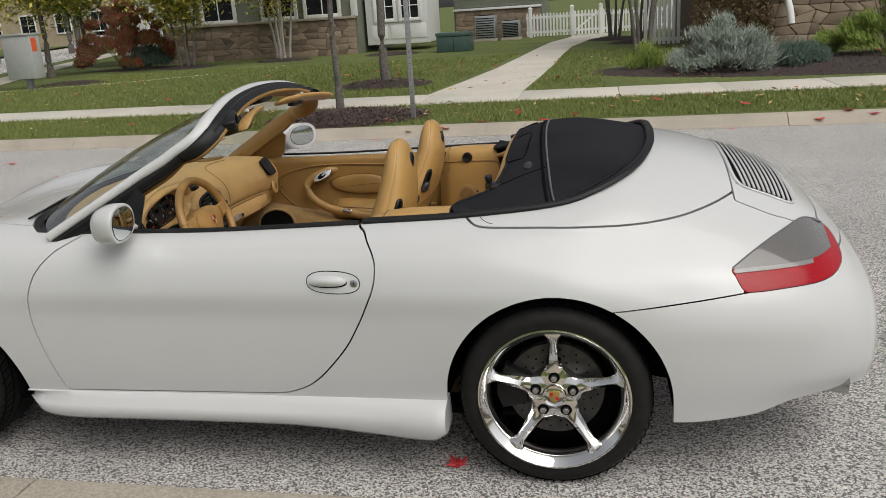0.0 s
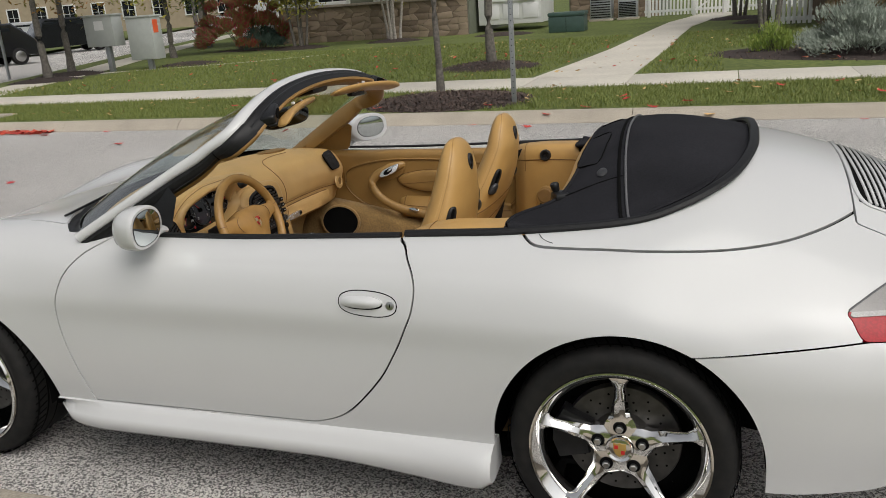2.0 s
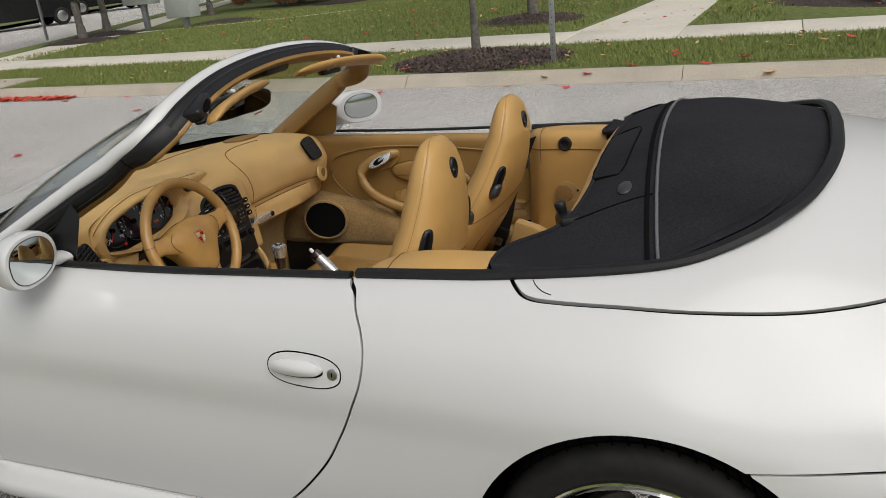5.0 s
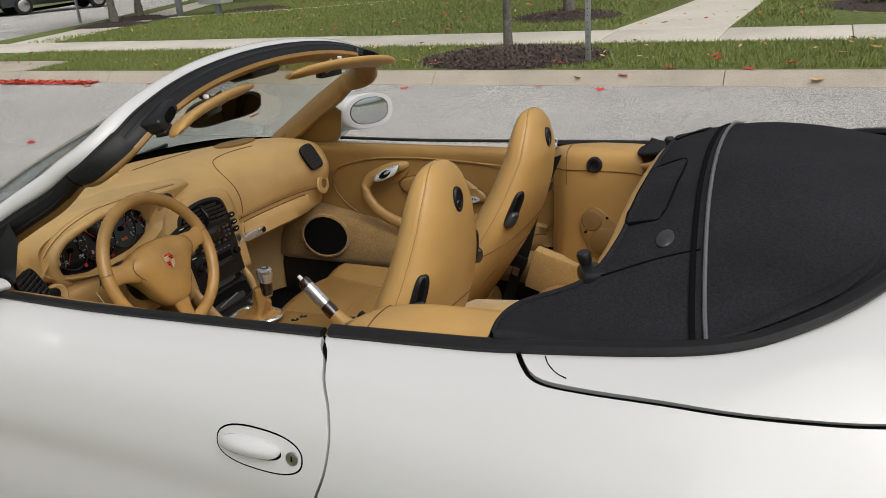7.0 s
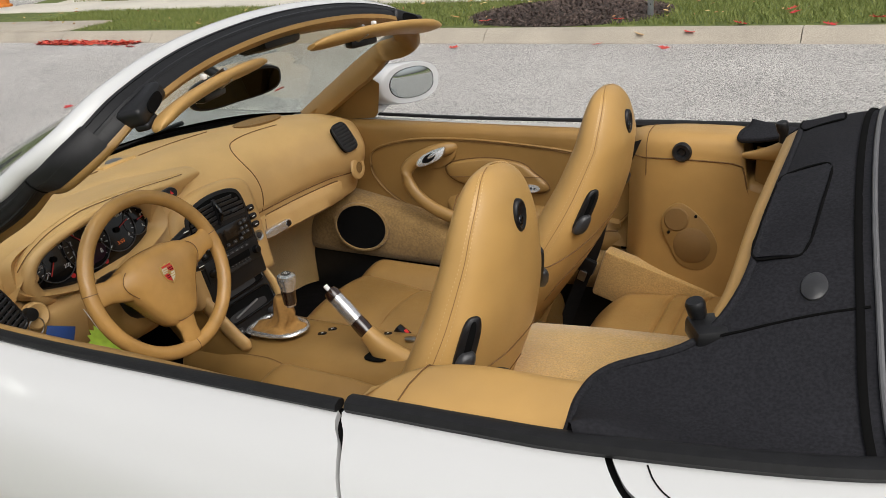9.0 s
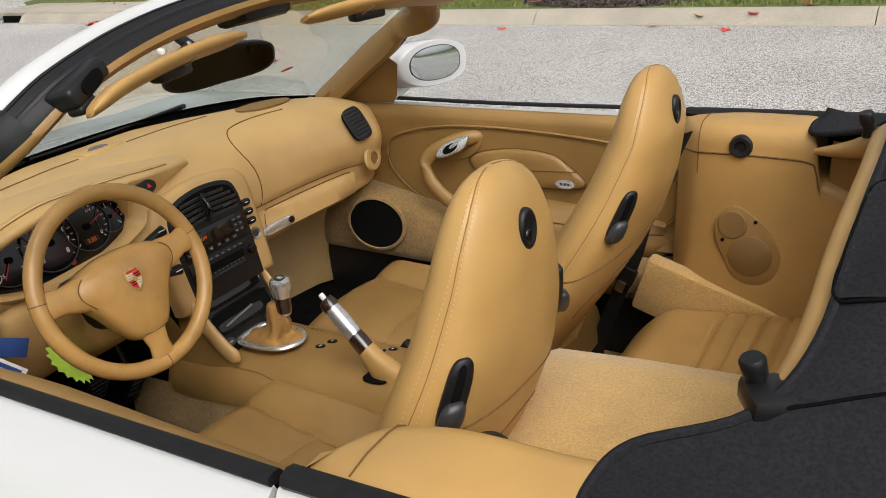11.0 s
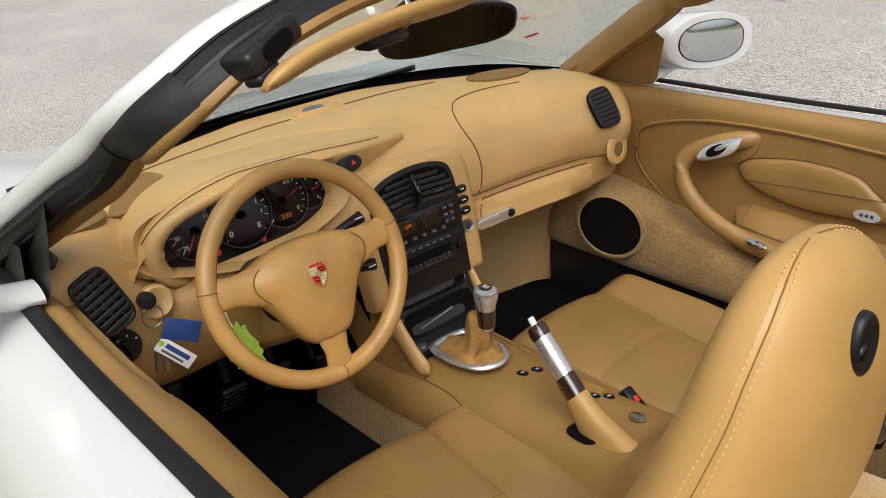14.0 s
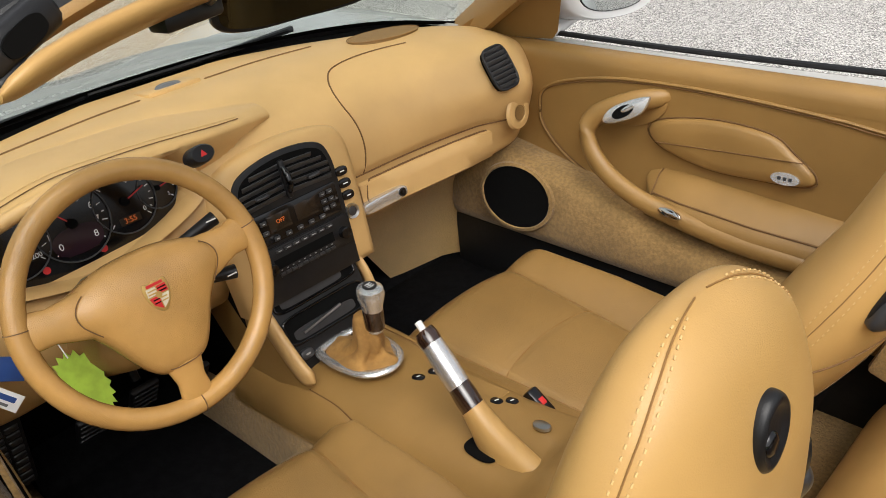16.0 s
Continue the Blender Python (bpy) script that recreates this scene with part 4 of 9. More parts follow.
for u in np.linspace(0, 1, 14):
    a, b = Vector((-1.645, 0.150, 0.640)).lerp(Vector((-1.800, 0.42, 0.265)), u), Vector((-1.640, 0.640, 0.640)).lerp(Vector((-1.760, 0.64, 0.265)), u)
    rows.append([a.lerp(b, v) + Vector((0.045 * max(0.0, v - 0.75) / 0.25 * 0.6 - 0.02 * math.sin(math.pi * u), 0, 0)) for v in np.linspace(0, 1, 12)])
# brighter carpet tone, standing in for the light that reaches the bulkhead
part("bulkhead_carpet", loft(rows, False, False), "carpet", car, "tan carpet bulkhead under the glove box", 70)


def trim_sheet(rows_fn, us, name, material, parent, label="", angle=50):
    return part(name, loft([rows_fn(u) for u in us], False, False), material, parent, label, angle)


def swell(x):
    """How far the driver's door top swells inwards behind the pull handle's root."""
    f = min(max((x + 1.29) / 0.17, 0.0), 1.0)
    return 0.036 * f * f * (3 - 2 * f)


for sy in (-1, 1):
    door = doors[0 if sy < 0 else 1]
    # padded upper door trim, from the seal inwards and down
    xs = np.linspace(-1.74, -0.62, 24)
    trim_sheet(lambda x: [Vector((x, sy * a, b + 0.015 * (x + 1.2) * 0.6)) for a, b in ([(0.700, 0.846), (0.692, 0.850), (0.676, 0.848), (0.665, 0.844), (0.658, 0.837), (0.6555, 0.824), (0.6565, 0.806)] if sy > 0 else [(0.708, 0.844), (0.700, 0.848), (0.690, 0.848), (0.681 - 0.1 * swell(x), 0.843), (0.675 - 0.35 * swell(x), 0.833), (0.671 - 0.75 * swell(x), 0.815), (0.664 - 0.95 * swell(x), 0.785)])], xs, "upper_door_trim", "leather_shade", door, "padded tan leather door top")
    trim_sheet(lambda x: [Vector((x, sy * a, b)) for a, b in ([] if sy > 0 else [(0.674, 0.822), (0.666, 0.818)]) + [(0.6572, 0.815), (0.6572, 0.806), (0.6585, 0.74), (0.663, 0.67), (0.66, 0.60), (0.655, 0.555), (0.64, 0.53)]], xs, "door_card", "leather_shade", door, "tan leather door panel")
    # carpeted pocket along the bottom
    trim_sheet(lambda x: [Vector((x, sy * (0.66 + (a - 0.66) * min(1, (x + 1.80) / 0.12 + 0.2)), b + 0.115 * max(0, (-x - 1.10) / 0.5) ** 0.7 * (1 if b > 0.45 else 0))) for a, b in [(0.668, 0.512), (0.625, 0.512), (0.592, 0.500), (0.577, 0.472), (0.574, 0.445), (0.582, 0.418), (0.605, 0.405)]], np.linspace(-1.74, -0.64, 26), "door_pocket", "carpet_shade", door, "tan carpeted lower door pocket")
    part("door_sill_strip", box((1.10, 0.04, 0.19), (-1.18, sy * 0.625, 0.325)), "rubber", car, "black sill strip under the door")
    # raised oval field, pull handle, release and armrest
    field = [(p[0], p[1]) for p in spline([(-1.482, 0.712, 0), (-1.470, 0.752, 0), (-1.41, 0.780, 0), (-1.298, 0.803, 0), (-1.171, 0.811, 0), (-1.034, 0.810, 0), (-0.882, 0.802, 0), (-0.775, 0.790, 0), (-0.66, 0.774, 0), (-0.655, 0.60, 0), (-0.977, 0.545, 0), (-1.24, 0.551, 0), (-1.325, 0.563, 0), (-1.415, 0.608, 0), (-1.472, 0.665, 0)], 6, True)]
    part("field_piping", tube([(a, sy * (0.6575 if b < 0.80 else 0.655), b) for a, b in field], 0.0034, 6, True), "leather_shade", door)
    part("field_crease", tube([(-1.06 + (a + 1.06) * 0.990, sy * (0.6565 if b < 0.76 else 0.6545), 0.69 + (b - 0.69) * 0.955) for a, b in field], 0.0012, 5, True), "stitch", door)
    pocket = [(p[0], p[1]) for p in spline([(-1.207, 0.712, 0), (-1.177, 0.738, 0), (-1.071, 0.757, 0), (-0.963, 0.751, 0), (-0.915, 0.722, 0), (-0.876, 0.690, 0), (-0.886, 0.666, 0), (-0.981, 0.658, 0), (-1.076, 0.657, 0), (-1.175, 0.680, 0)], 6, True)]
    mid_c = Vector((-1.04, 0, 0.705))
    part("door_cushion", loft([[Vector((mid_c.x + (a - mid_c.x) * f, sy * yy, mid_c.z + (b - mid_c.z) * f)) for a, b in pocket] for f, yy in ((1.0, 0.664), (0.99, 0.653), (0.95, 0.648), (0.86, 0.645), (0.5, 0.643), (0.02, 0.643))], True, True), "leather_shade", door, "padded tan leather door cushion", 60)
    part("cushion_edge", tube([(mid_c.x + (a - mid_c.x) * 1.015, sy * 0.6565, mid_c.z + (b - mid_c.z) * 1.03) for a, b in pocket], 0.0016, 5, True), "stitch", door)
    part("cushion_seam", tube([(a, sy * 0.6425, b) for a, b in [(-1.185, 0.694), (-1.03, 0.706), (-0.893, 0.715)]], 0.0012, 5), "stitch", door)
    part("maker_badge", disc(1.0, 0.006, frame_at((-0.921, sy * 0.6425, 0.679), (0, -sy, 0.3)) @ Matrix.Diagonal((0.026, 0.0115, 1, 1)), 28), "silver", door)
    for e in (-0.010, 0.0, 0.010):
        part("badge_bar", box((0.006, 0.006, 0.001), bevel=0, m=frame_at((-0.921, sy * 0.6425, 0.679), (0, -sy, 0.3)) @ pose(e, 0, 0.0035)), "dgrey", door)
    grip = spline([(-1.165, sy * 0.672, 0.784), (-1.185, sy * 0.652, 0.782), (-1.24, sy * 0.630, 0.770), (-1.305, sy * 0.612, 0.735), (-1.315, sy * 0.600, 0.69), (-1.27, sy * 0.590, 0.635), (-1.19, sy * 0.585, 0.595), (-1.08, sy * 0.592, 0.566), (-0.98, sy * 0.594, 0.552), (-0.86, sy * 0.604, 0.542), (-0.74, sy * 0.624, 0.538)], 6)
    if sy < 0:
        grip = [Vector((q.x, min(q.y - 0.034, -0.630), q.z)) for q in grip]
    part("pull_handle", tube(grip, [0.009 + 0.0075 * min(1.0, i / 8, (len(grip) - i) / 8) for i in range(len(grip))], 14, flat=1.25), "leather_shade", door, "curved tan leather pull handle")
    rm = frame_at((-1.228, sy * (0.606 if sy > 0 else 0.638), 0.762), (0.10, -sy, 0.35)) @ pose(0, 0, 0, 0, 0, 20 * sy)
    leafp = [(a * sy, b) for a, b in [(p[0], p[1]) for p in spline([(-0.050, -0.006, 0), (-0.030, 0.012, 0), (0.010, 0.019, 0), (0.050, 0.018, 0), (0.052, 0.010, 0), (0.030, -0.012, 0), (-0.010, -0.018, 0), (-0.040, -0.016, 0)], 5, True)]]
    rz = part("release_bezel", slab(leafp if sy > 0 else leafp[::-1], 0.008, rm, 0.003), "silver", door, "silver door release")
    part("release_recess", slab(oval(0.024, 0.011, 24), 0.0086, rm @ pose(-0.004 * sy, 0.0, 0, 0, 0, 12 * sy), 0), "gap", rz)
    part("release_lever", slab(oval(0.016, 0.006, 20), 0.012, rm @ pose(0.008 * sy, 0.004, 0, 0, 0, 14 * sy), 0.004), "silver", rz)
    part("grip_cup", slab(oval(0.072, 0.036, 28), 0.004, frame_at((-1.235, sy * 0.6555, 0.752), (0, -sy, 0)) @ pose(0, 0, 0, 0, 0, 20 * sy), 0.002), "leather_shade", door)
    arm = [[Vector((x, sy * a, b)) for a, b in [(0.66, t + 0.042), (0.64, t + 0.036), (w + 0.014, t + 0.006), (w, t - 0.012), (w + 0.006, t - 0.045), (0.66, t - 0.07)]] for x, w, t in [(-1.20, 0.63, 0.58), (-1.17, 0.60, 0.592), (-1.10, 0.585, 0.592), (-0.95, 0.585, 0.582), (-0.80, 0.60, 0.572), (-0.70, 0.625, 0.565), (-0.66, 0.65, 0.56)]]
    part("armrest", loft(arm, True, True), "leather_shade", door, "tan leather armrest lid", 50)
    part("lid_edge", tube([arm[i][2] + Vector((0, -sy * 0.001, 0.0012)) for i in range(1, 7)], 0.0020, 5), "stitch", door)
    part("lid_edge", tube([arm[1][0] + Vector((0, -sy * 0.004, 0.001)), arm[1][1] + Vector((0, 0, 0.0015)), arm[1][2] + Vector((0, -sy * 0.001, 0.0012)), arm[1][3] + Vector((0, -sy * 0.0015, 0))], 0.0016, 5), "stitch", door)
    part("pocket_catch", slab(oval(0.026, 0.009, 20), 0.006, frame_at((-1.102, sy * 0.567, 0.590), (0, -sy, 0.5)) @ pose(0, 0, 0, 0, 0, -8 * sy), 0.003), "chrome", door)
    # door speaker low in the front
    part("speaker_ring", lathe([(0.100, 0.0), (0.098, 0.008), (0.090, 0.010), (0.086, 0.004)], frame_at((-1.485, sy * 0.566, 0.525), (0.10, -sy, 0.10)) @ Matrix.Diagonal((1.0, 0.82, 1, 1)), 40), "carpet_shade", door)
    part("speaker_grille", lathe([(0.0, 0.0), (0.06, 0.001), (0.088, 0.003)], frame_at((-1.485, sy * 0.562, 0.525), (0.10, -sy, 0.10)) @ Matrix.Diagonal((1.0, 0.82, 1, 1)), 40), "gap", door, "black round speaker grille")
    # corner panel under the pillar
    part("sail_trim", loft([[Vector(p) for p in r] for r in [[(-1.74, sy * 0.675, 0.845), (-1.60, sy * 0.672, 0.925), (-1.47, sy * 0.664, 1.00)], [(-1.735, sy * 0.690, 0.842), (-1.54, sy * 0.692, 0.885), (-1.43, sy * 0.680, 0.965)], [(-1.52, sy * 0.70, 0.846), (-1.475, sy * 0.70, 0.850), (-1.455, sy * 0.694, 0.87)]]], False, False), "leather_shade" if sy > 0 else "trim", door, "corner panel beside the windscreen pillar")
    if sy < 0:
        part("mirror_switch", lathe([(0.0, 0.012), (0.012, 0.012), (0.016, 0.008), (0.018, 0.0)], frame_at((-1.565, -0.664, 0.866), (0.5, 0.8, 0.2)) @ Matrix.Diagonal((1, 1.7, 1, 1)), 24), "trim", door)
    part("sail_cover", loft([[Vector(p) for p in r] for r in [[(-1.72, sy * 0.712, 0.852), (-1.64, sy * 0.700, 0.905)], [(-1.52, sy * 0.712, 0.854), (-1.52, sy * 0.702, 0.925)]]], False, False), "trim", door)
    # rear quarter trim: a broad padded shoulder beside the rear seats
    rows = []
    for x in np.linspace(-0.63, -0.225, 60):
        w = float(pchip([-0.63, -0.60, -0.57, -0.5, -0.38, -0.29, -0.225], [0.640, 0.598, 0.572, 0.555, 0.548, 0.530, 0.500], x)[0])
        top = float(pchip([-0.63, -0.60, -0.45, -0.36, -0.30, -0.225], [0.856, 0.868, 0.880, 0.880, 0.866, 0.850], x)[0])
        rows.append([Vector((x, sy * a, b)) for a, b in [(0.694, top - 0.004 - 0.05 * max(0.0, x + 0.36)), (0.680, top + 0.004 - 0.05 * max(0.0, x + 0.36)), (0.65, top + 0.010), (w + 0.04, top + 0.010), (w + 0.022, top + 0.007), (w + 0.009, top - 0.002), (w + 0.001, top - 0.014), (w - 0.003, top - 0.035), (w - 0.006, top - 0.10), (w - 0.012, 0.66), (w - 0.03, 0.55), (w - 0.035, 0.46)]])
    for r in rows:
        for q in r[:8]:
            q.z -= min(max((q.x - float(np.interp(abs(q.y), [0.40, 0.478, 0.53, 0.60, 0.676], [-0.188, -0.236, -0.326, -0.346, -0.336])) - 0.002) * 6.0, 0.0), 0.085)
    part("quarter_trim", loft(rows, False, False), "leather", car, "padded tan leather rear side panel", 60)
    part("quarter_front_seam", tube([q + Vector((0, 0, 0.0012)) - Vector((0, sy * 0.0008, 0)) for q in rows[9][1:9]], 0.0012, 5), "stitch", car)
    part("quarter_end", loft([rows[0], [Vector((p.x + 0.0, sy * 0.70, p.z)) for p in rows[0]]], False, False), "leather_shade", car)
    part("quarter_seam", tube([rows[i][8] * 0.25 + rows[i][7] * 0.75 + Vector((0, -sy * 0.001, 0)) for i in range(len(rows))], 0.002, 5), "stitch", car)
    part("coat_ring", lathe([(0.0, 0.002), (0.008, 0.002), (0.012, 0.010), (0.020, 0.011), (0.024, 0.006), (0.025, -0.004)], frame_at((-0.475, sy * 0.551, 0.846), (0, -sy, 0.1)), 28), "trim", car, "round black plastic ring")
    sp = frame_at((-0.452, sy * 0.5340, 0.632), (0, -sy, 0.12))
    pear = [(sy * p[0], p[1]) for p in spline([(-0.062, 0.052, 0), (-0.030, 0.082, 0), (0.006, 0.070, 0), (0.050, 0.030, 0), (0.078, -0.020, 0), (0.070, -0.068, 0), (0.030, -0.092, 0), (-0.016, -0.078, 0), (-0.046, -0.030, 0), (-0.064, 0.012, 0)], 5, True)]
    plate_s = part("rear_speaker", slab(pear if sy > 0 else pear[::-1], 0.005, sp, 0.003), "leather_shade", car, "pear-shaped tan rear speaker cover")
    for cx, cz, r in ((-0.028, 0.040, 0.032), (0.014, -0.026, 0.047)):
        part("speaker_cap", lathe([(0.0, 0.004), (r * 0.90, 0.003), (r, 0.0), (r, -0.004)], sp @ pose(sy * cx, cz, 0.005), 36), "mesh", plate_s, "finely perforated speaker cap")
    for cx, cz in ((0.020, 0.052), (-0.046, 0.004)):
        part("speaker_screw", disc(0.004, 0.004, sp @ pose(sy * cx, cz, 0.006), 12), "gap", plate_s)

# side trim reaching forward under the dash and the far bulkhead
part("rear_bulkhead", loft([[Vector((x, y, z)) for x, z in [(-0.30, 0.45), (-0.27, 0.60), (-0.23, 0.75), (-0.205, 0.83), (-0.205, 0.865)]] for y in np.linspace(-0.50, 0.50, 9)], False, False), "leather_shade", car, "tan leather rear bulkhead")


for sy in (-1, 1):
    part("quarter_rear", loft([[Vector((x, sy * y, z)) for z in (0.45, 0.70, 0.872)] for x, y in ((-0.300, 0.552), (-0.262, 0.535), (-0.238, 0.505), (-0.225, 0.46))], False, False), "leather_shade", car)

# ---- folded roof under its black cover ----
FRONT = [(-0.336, -0.676, 0.884), (-0.346, -0.600, 0.886), (-0.328, -0.530, 0.890), (-0.230, -0.478, 0.921), (-0.186, -0.40, 0.972), (-0.178, -0.20, 1.022)]
FRONT = spline(FRONT + [(-0.173, 0, 1.040)] + [(x, -y, z) for x, y, z in FRONT[::-1]], 6)
def front_line(s):
    return FRONT[s]


rear_pts = [on_deck(p.x, math.copysign(max(abs(p.y) - 0.006, 0.0), p.y), 0.004) for p in spline([(-0.325, -0.686, 0), (-0.17, -0.674, 0), (-0.02, -0.647, 0), (0.12, -0.596, 0), (0.22, -0.515, 0), (0.295, -0.385, 0), (0.332, 0, 0), (0.295, 0.385, 0), (0.22, 0.515, 0), (0.12, 0.596, 0), (-0.02, 0.647, 0), (-0.17, 0.674, 0), (-0.325, 0.686, 0)], 6)]


def cover_point(i, s):
    a, b = front_line(i), rear_pts[i]
    f = i / 72
    swell = 0.060 * math.sin(math.pi * min(max(f, 0), 1)) ** 4 - 0.014 + 0.034 * math.exp(-(min(f, 1 - f) / 0.10) ** 2)
    return a.lerp(b, s) + Vector((0, 0, swell * math.sin(math.pi * s ** 0.8)))


rows = [[cover_point(i, s) for s in np.linspace(0, 1, 22)] for i in range(73)]
cover = part("roof_cover", loft(rows, False, False), "fabric", car, "black cloth cover over the folded roof", 60)
roll = [front_line(i) + Vector((-0.010, 0, -0.036)) for i in range(10, 60)]
part("roof_edge_roll", tube(roll, [0.022 * min(1.0, 0.3 + i / 7, 0.3 + (49 - i) / 7) for i in range(50)], 10), "leather", car, "tan leather roll in front of the folded roof")
part("cover_hem", tube([front_line(i) + Vector((0, 0, 0.0)) for i in range(73)], 0.006, 8), "fabric", cover)
grid_c = [cover_point(i, q) for i in range(73) for q in np.linspace(0, 1, 70)]
gxy = np.array([(p.x, p.y, p.z) for p in grid_c])


def on_cover(x, y, lift=0.0):
    """The point of the cover above (x, y)."""
    dd = (gxy[:, 0] - x) ** 2 + (gxy[:, 1] - y) ** 2
    k = np.argsort(dd)[:24]
    w = np.exp(-dd[k] / (2 * 0.010 ** 2)) + 1e-9
    return Vector((x, y, float((gxy[k, 2] * w).sum() / w.sum()) + lift))


def across(x_mid, x_side, lift):
    return [on_cover(x_mid + (x_side - x_mid) * (abs(y) / 0.62) ** 2.2, y, lift) for y in np.linspace(-0.645, 0.645, 60)]


part("cover_piping", tube(across(-0.052, 0.000, 0.003), 0.0038, 8), "grey", cover, "grey piping across the cover")
part("cover_seam", tube(across(-0.071, -0.020, 0.0022), 0.0050, 8, flat=0.25), "gap", cover)
for d in (-1, 1):
    part("cover_side_seam", tube([on_cover(-0.210 + 0.175 * f, d * (0.474 - 0.03 * f), 0.001) for f in np.linspace(0, 1, 10)], 0.0022, 5), "gap", cover)
    pts = [on_cover(-0.146 + 0.037 * a + 0.006 * b, d * (0.240 - 0.118 * b), 0.0015) for a, b in oval(1, 1, 60, 6)]
    part("cover_flap_seam", tube(pts, 0.0020, 6, True), "gap", cover)
    fl = bmesh.new()
    sheet(lambda u, v: on_cover(-0.146 + 0.034 * u + 0.006 * v, d * (0.240 - 0.113 * v), 0.0025), np.linspace(-1, 1, 8), np.linspace(-1, 1, 14), fl)
    part("cover_flap", fl, "fabric", cover)
    part("cover_badge", lathe([(0.0, 0.004), (0.8, 0.003), (1.0, 0.0), (1.0, -0.01)], frame_at(on_cover(-0.100, d * 0.412, 0.0015), (-0.12, d * 0.30, 1), (1, 0, 0)) @ Matrix.Diagonal((0.026, 0.016, 1, 1)), 24), "dgrey", cover, "oval grey button")
for sy in (-1, 1):
    fold = [on_cover(x, sy * y, 0.004) for x, y in [(0.0, 0.640), (0.05, 0.606), (0.11, 0.566), (0.17, 0.520), (0.21, 0.470), (0.235, 0.42)]]
    part("cover_fold", tube(spline(fold, 5), [0.002 + 0.012 * math.sin(math.pi * i / 25) for i in range(26)], 8, flat=0.55), "fabric", cover, "folded hem of the cover")
    k = Vector((-0.232, sy * 0.443, 0.930))
    post = part("roof_latch", box((0.080 if sy < 0 else 0.050, 0.058 if sy < 0 else 0.036, 0.032 if sy < 0 else 0.022), (k.x + 0.026, k.y + sy * 0.002, k.z - 0.006), (0, 0, sy * -30), 0.010), "trim", car, "black plastic roof latch with a knob")
    part("latch_knob", lathe([(0.0, 0.036), (0.011, 0.036), (0.0135, 0.032), (0.0125, 0.016), (0.009, 0.008), (0.013, -0.01)], pose(k.x, k.y, k.z, 8, -12, 0), 20), "trim", post)


# ---- seats ----
def seat(name, label, reach, inner, rake, low=0.0, slide=0.0):
    """A sports seat about its own origin; reach moves the cushion forward, inner is the side of the tunnel, rake leans the back."""
    s = part(name, box((0.34, 0.34, 0.12), (-0.36 - reach, 0, 0.33), bevel=0.02), "trim", None, label)
    table = np.array([  # height, half width, front, back
        (0.40, 0.215, -0.865, -0.735), (0.50, 0.226, -0.838, -0.682), (0.60, 0.223, -0.792, -0.628), (0.70, 0.210, -0.748, -0.580), (0.80, 0.187, -0.702, -0.545),
        (0.90, 0.154, -0.661, -0.528), (0.97, 0.130, -0.640, -0.527), (1.02, 0.111, -0.627, -0.533), (1.055, 0.090, -0.617, -0.541), (1.075, 0.070, -0.609, -0.551),
        (1.087, 0.050, -0.601, -0.562), (1.0935, 0.027, -0.592, -0.572), (1.0955, 0.004, -0.583, -0.581)])
    hs = np.concatenate([np.linspace(0, 8, 50), np.linspace(8.15, 12, 26)])

    def seam_at(w):
        return float(np.interp(w, [1, 5, 8, 10, 11.3, 12], [1.68, 1.54, 1.32, 1.24, 1.24, 1.24]))

    def back_at(w, ang, lift=0.0):
        """A point of the backrest: w counts the table's rows, ang turns from the rear face."""
        z, half, fr, bk = pchip(range(13), table, w)[0]
        fr, bk = fr - rake * max(0.0, 0.98 - z), bk - rake * max(0.0, 0.98 - z)
        c, t = math.cos(ang), math.sin(ang)
        a, b = math.copysign(abs(c) ** 0.80, c), math.copysign(abs(t) ** 0.80, t)
        low = float(np.interp(z, [0.4, 0.9, 1.02], [1, 1, 0]))
        dish = 0.030 * max(0.0, -a) * max(0.0, 1 - (abs(b) / 0.60) ** 2) * low
        groove = sum(0.0018 * math.exp(-((ang % (2 * math.pi) - g) / 0.055) ** 2) for g in (seam_at(w), 2 * math.pi - seam_at(w)))
        k = 1 - groove / max(half, 0.03) - 0.0
        p = Vector(((fr + bk) / 2 + a * (bk - fr) / 2 * k + dish, b * half * k * (1 - 0.07 * max(0.0, a) ** 2), z))
        if lift:
            e = 0.02
            u = back_at(w, ang + e) - back_at(w, ang - e)
            v = back_at(min(w + e, 12), ang) - back_at(max(w - e, 0), ang)
            n = u.cross(v).normalized()
            p = p + n * lift
        return p

    angs = np.linspace(0, 2 * math.pi, 132, endpoint=False)
    back = part("backrest", loft([[back_at(w, a) for a in angs] for w in hs], True, True), "leather", s, "tan leather high backrest", 60)
    for sy in (1, -1):
        part("back_seam", tube([back_at(w, sy * seam_at(w), float(np.interp(w, [6.5, 10.5], [0.0003, 0.0007]))) for w in np.linspace(0.6, 11.85, 170)], 0.0007, 5), "crease", back)
        st = bmesh.new()
        for d in (-0.085, 0.085):
            line = [back_at(w, sy * (seam_at(w) + d * float(np.interp(w, [7, 10.8], [1, 2.4]))), float(np.interp(w, [6.5, 10.5], [0.0003, 0.0005]))) for w in np.linspace(1.0, 11.3, 420)]
            run, last = 0.0, line[0]
            for p, q in zip(line, line[1:]):
                run += (q - p).length
                if run > 0.0062:
                    run = 0.0
                    tube([last.lerp(q, 0.30), last.lerp(q, 0.70)], 0.0008, 4, bm=st)
                    last = q
        o = part("stitching", st, "thread", back)
        o["kind"] = "stuff"
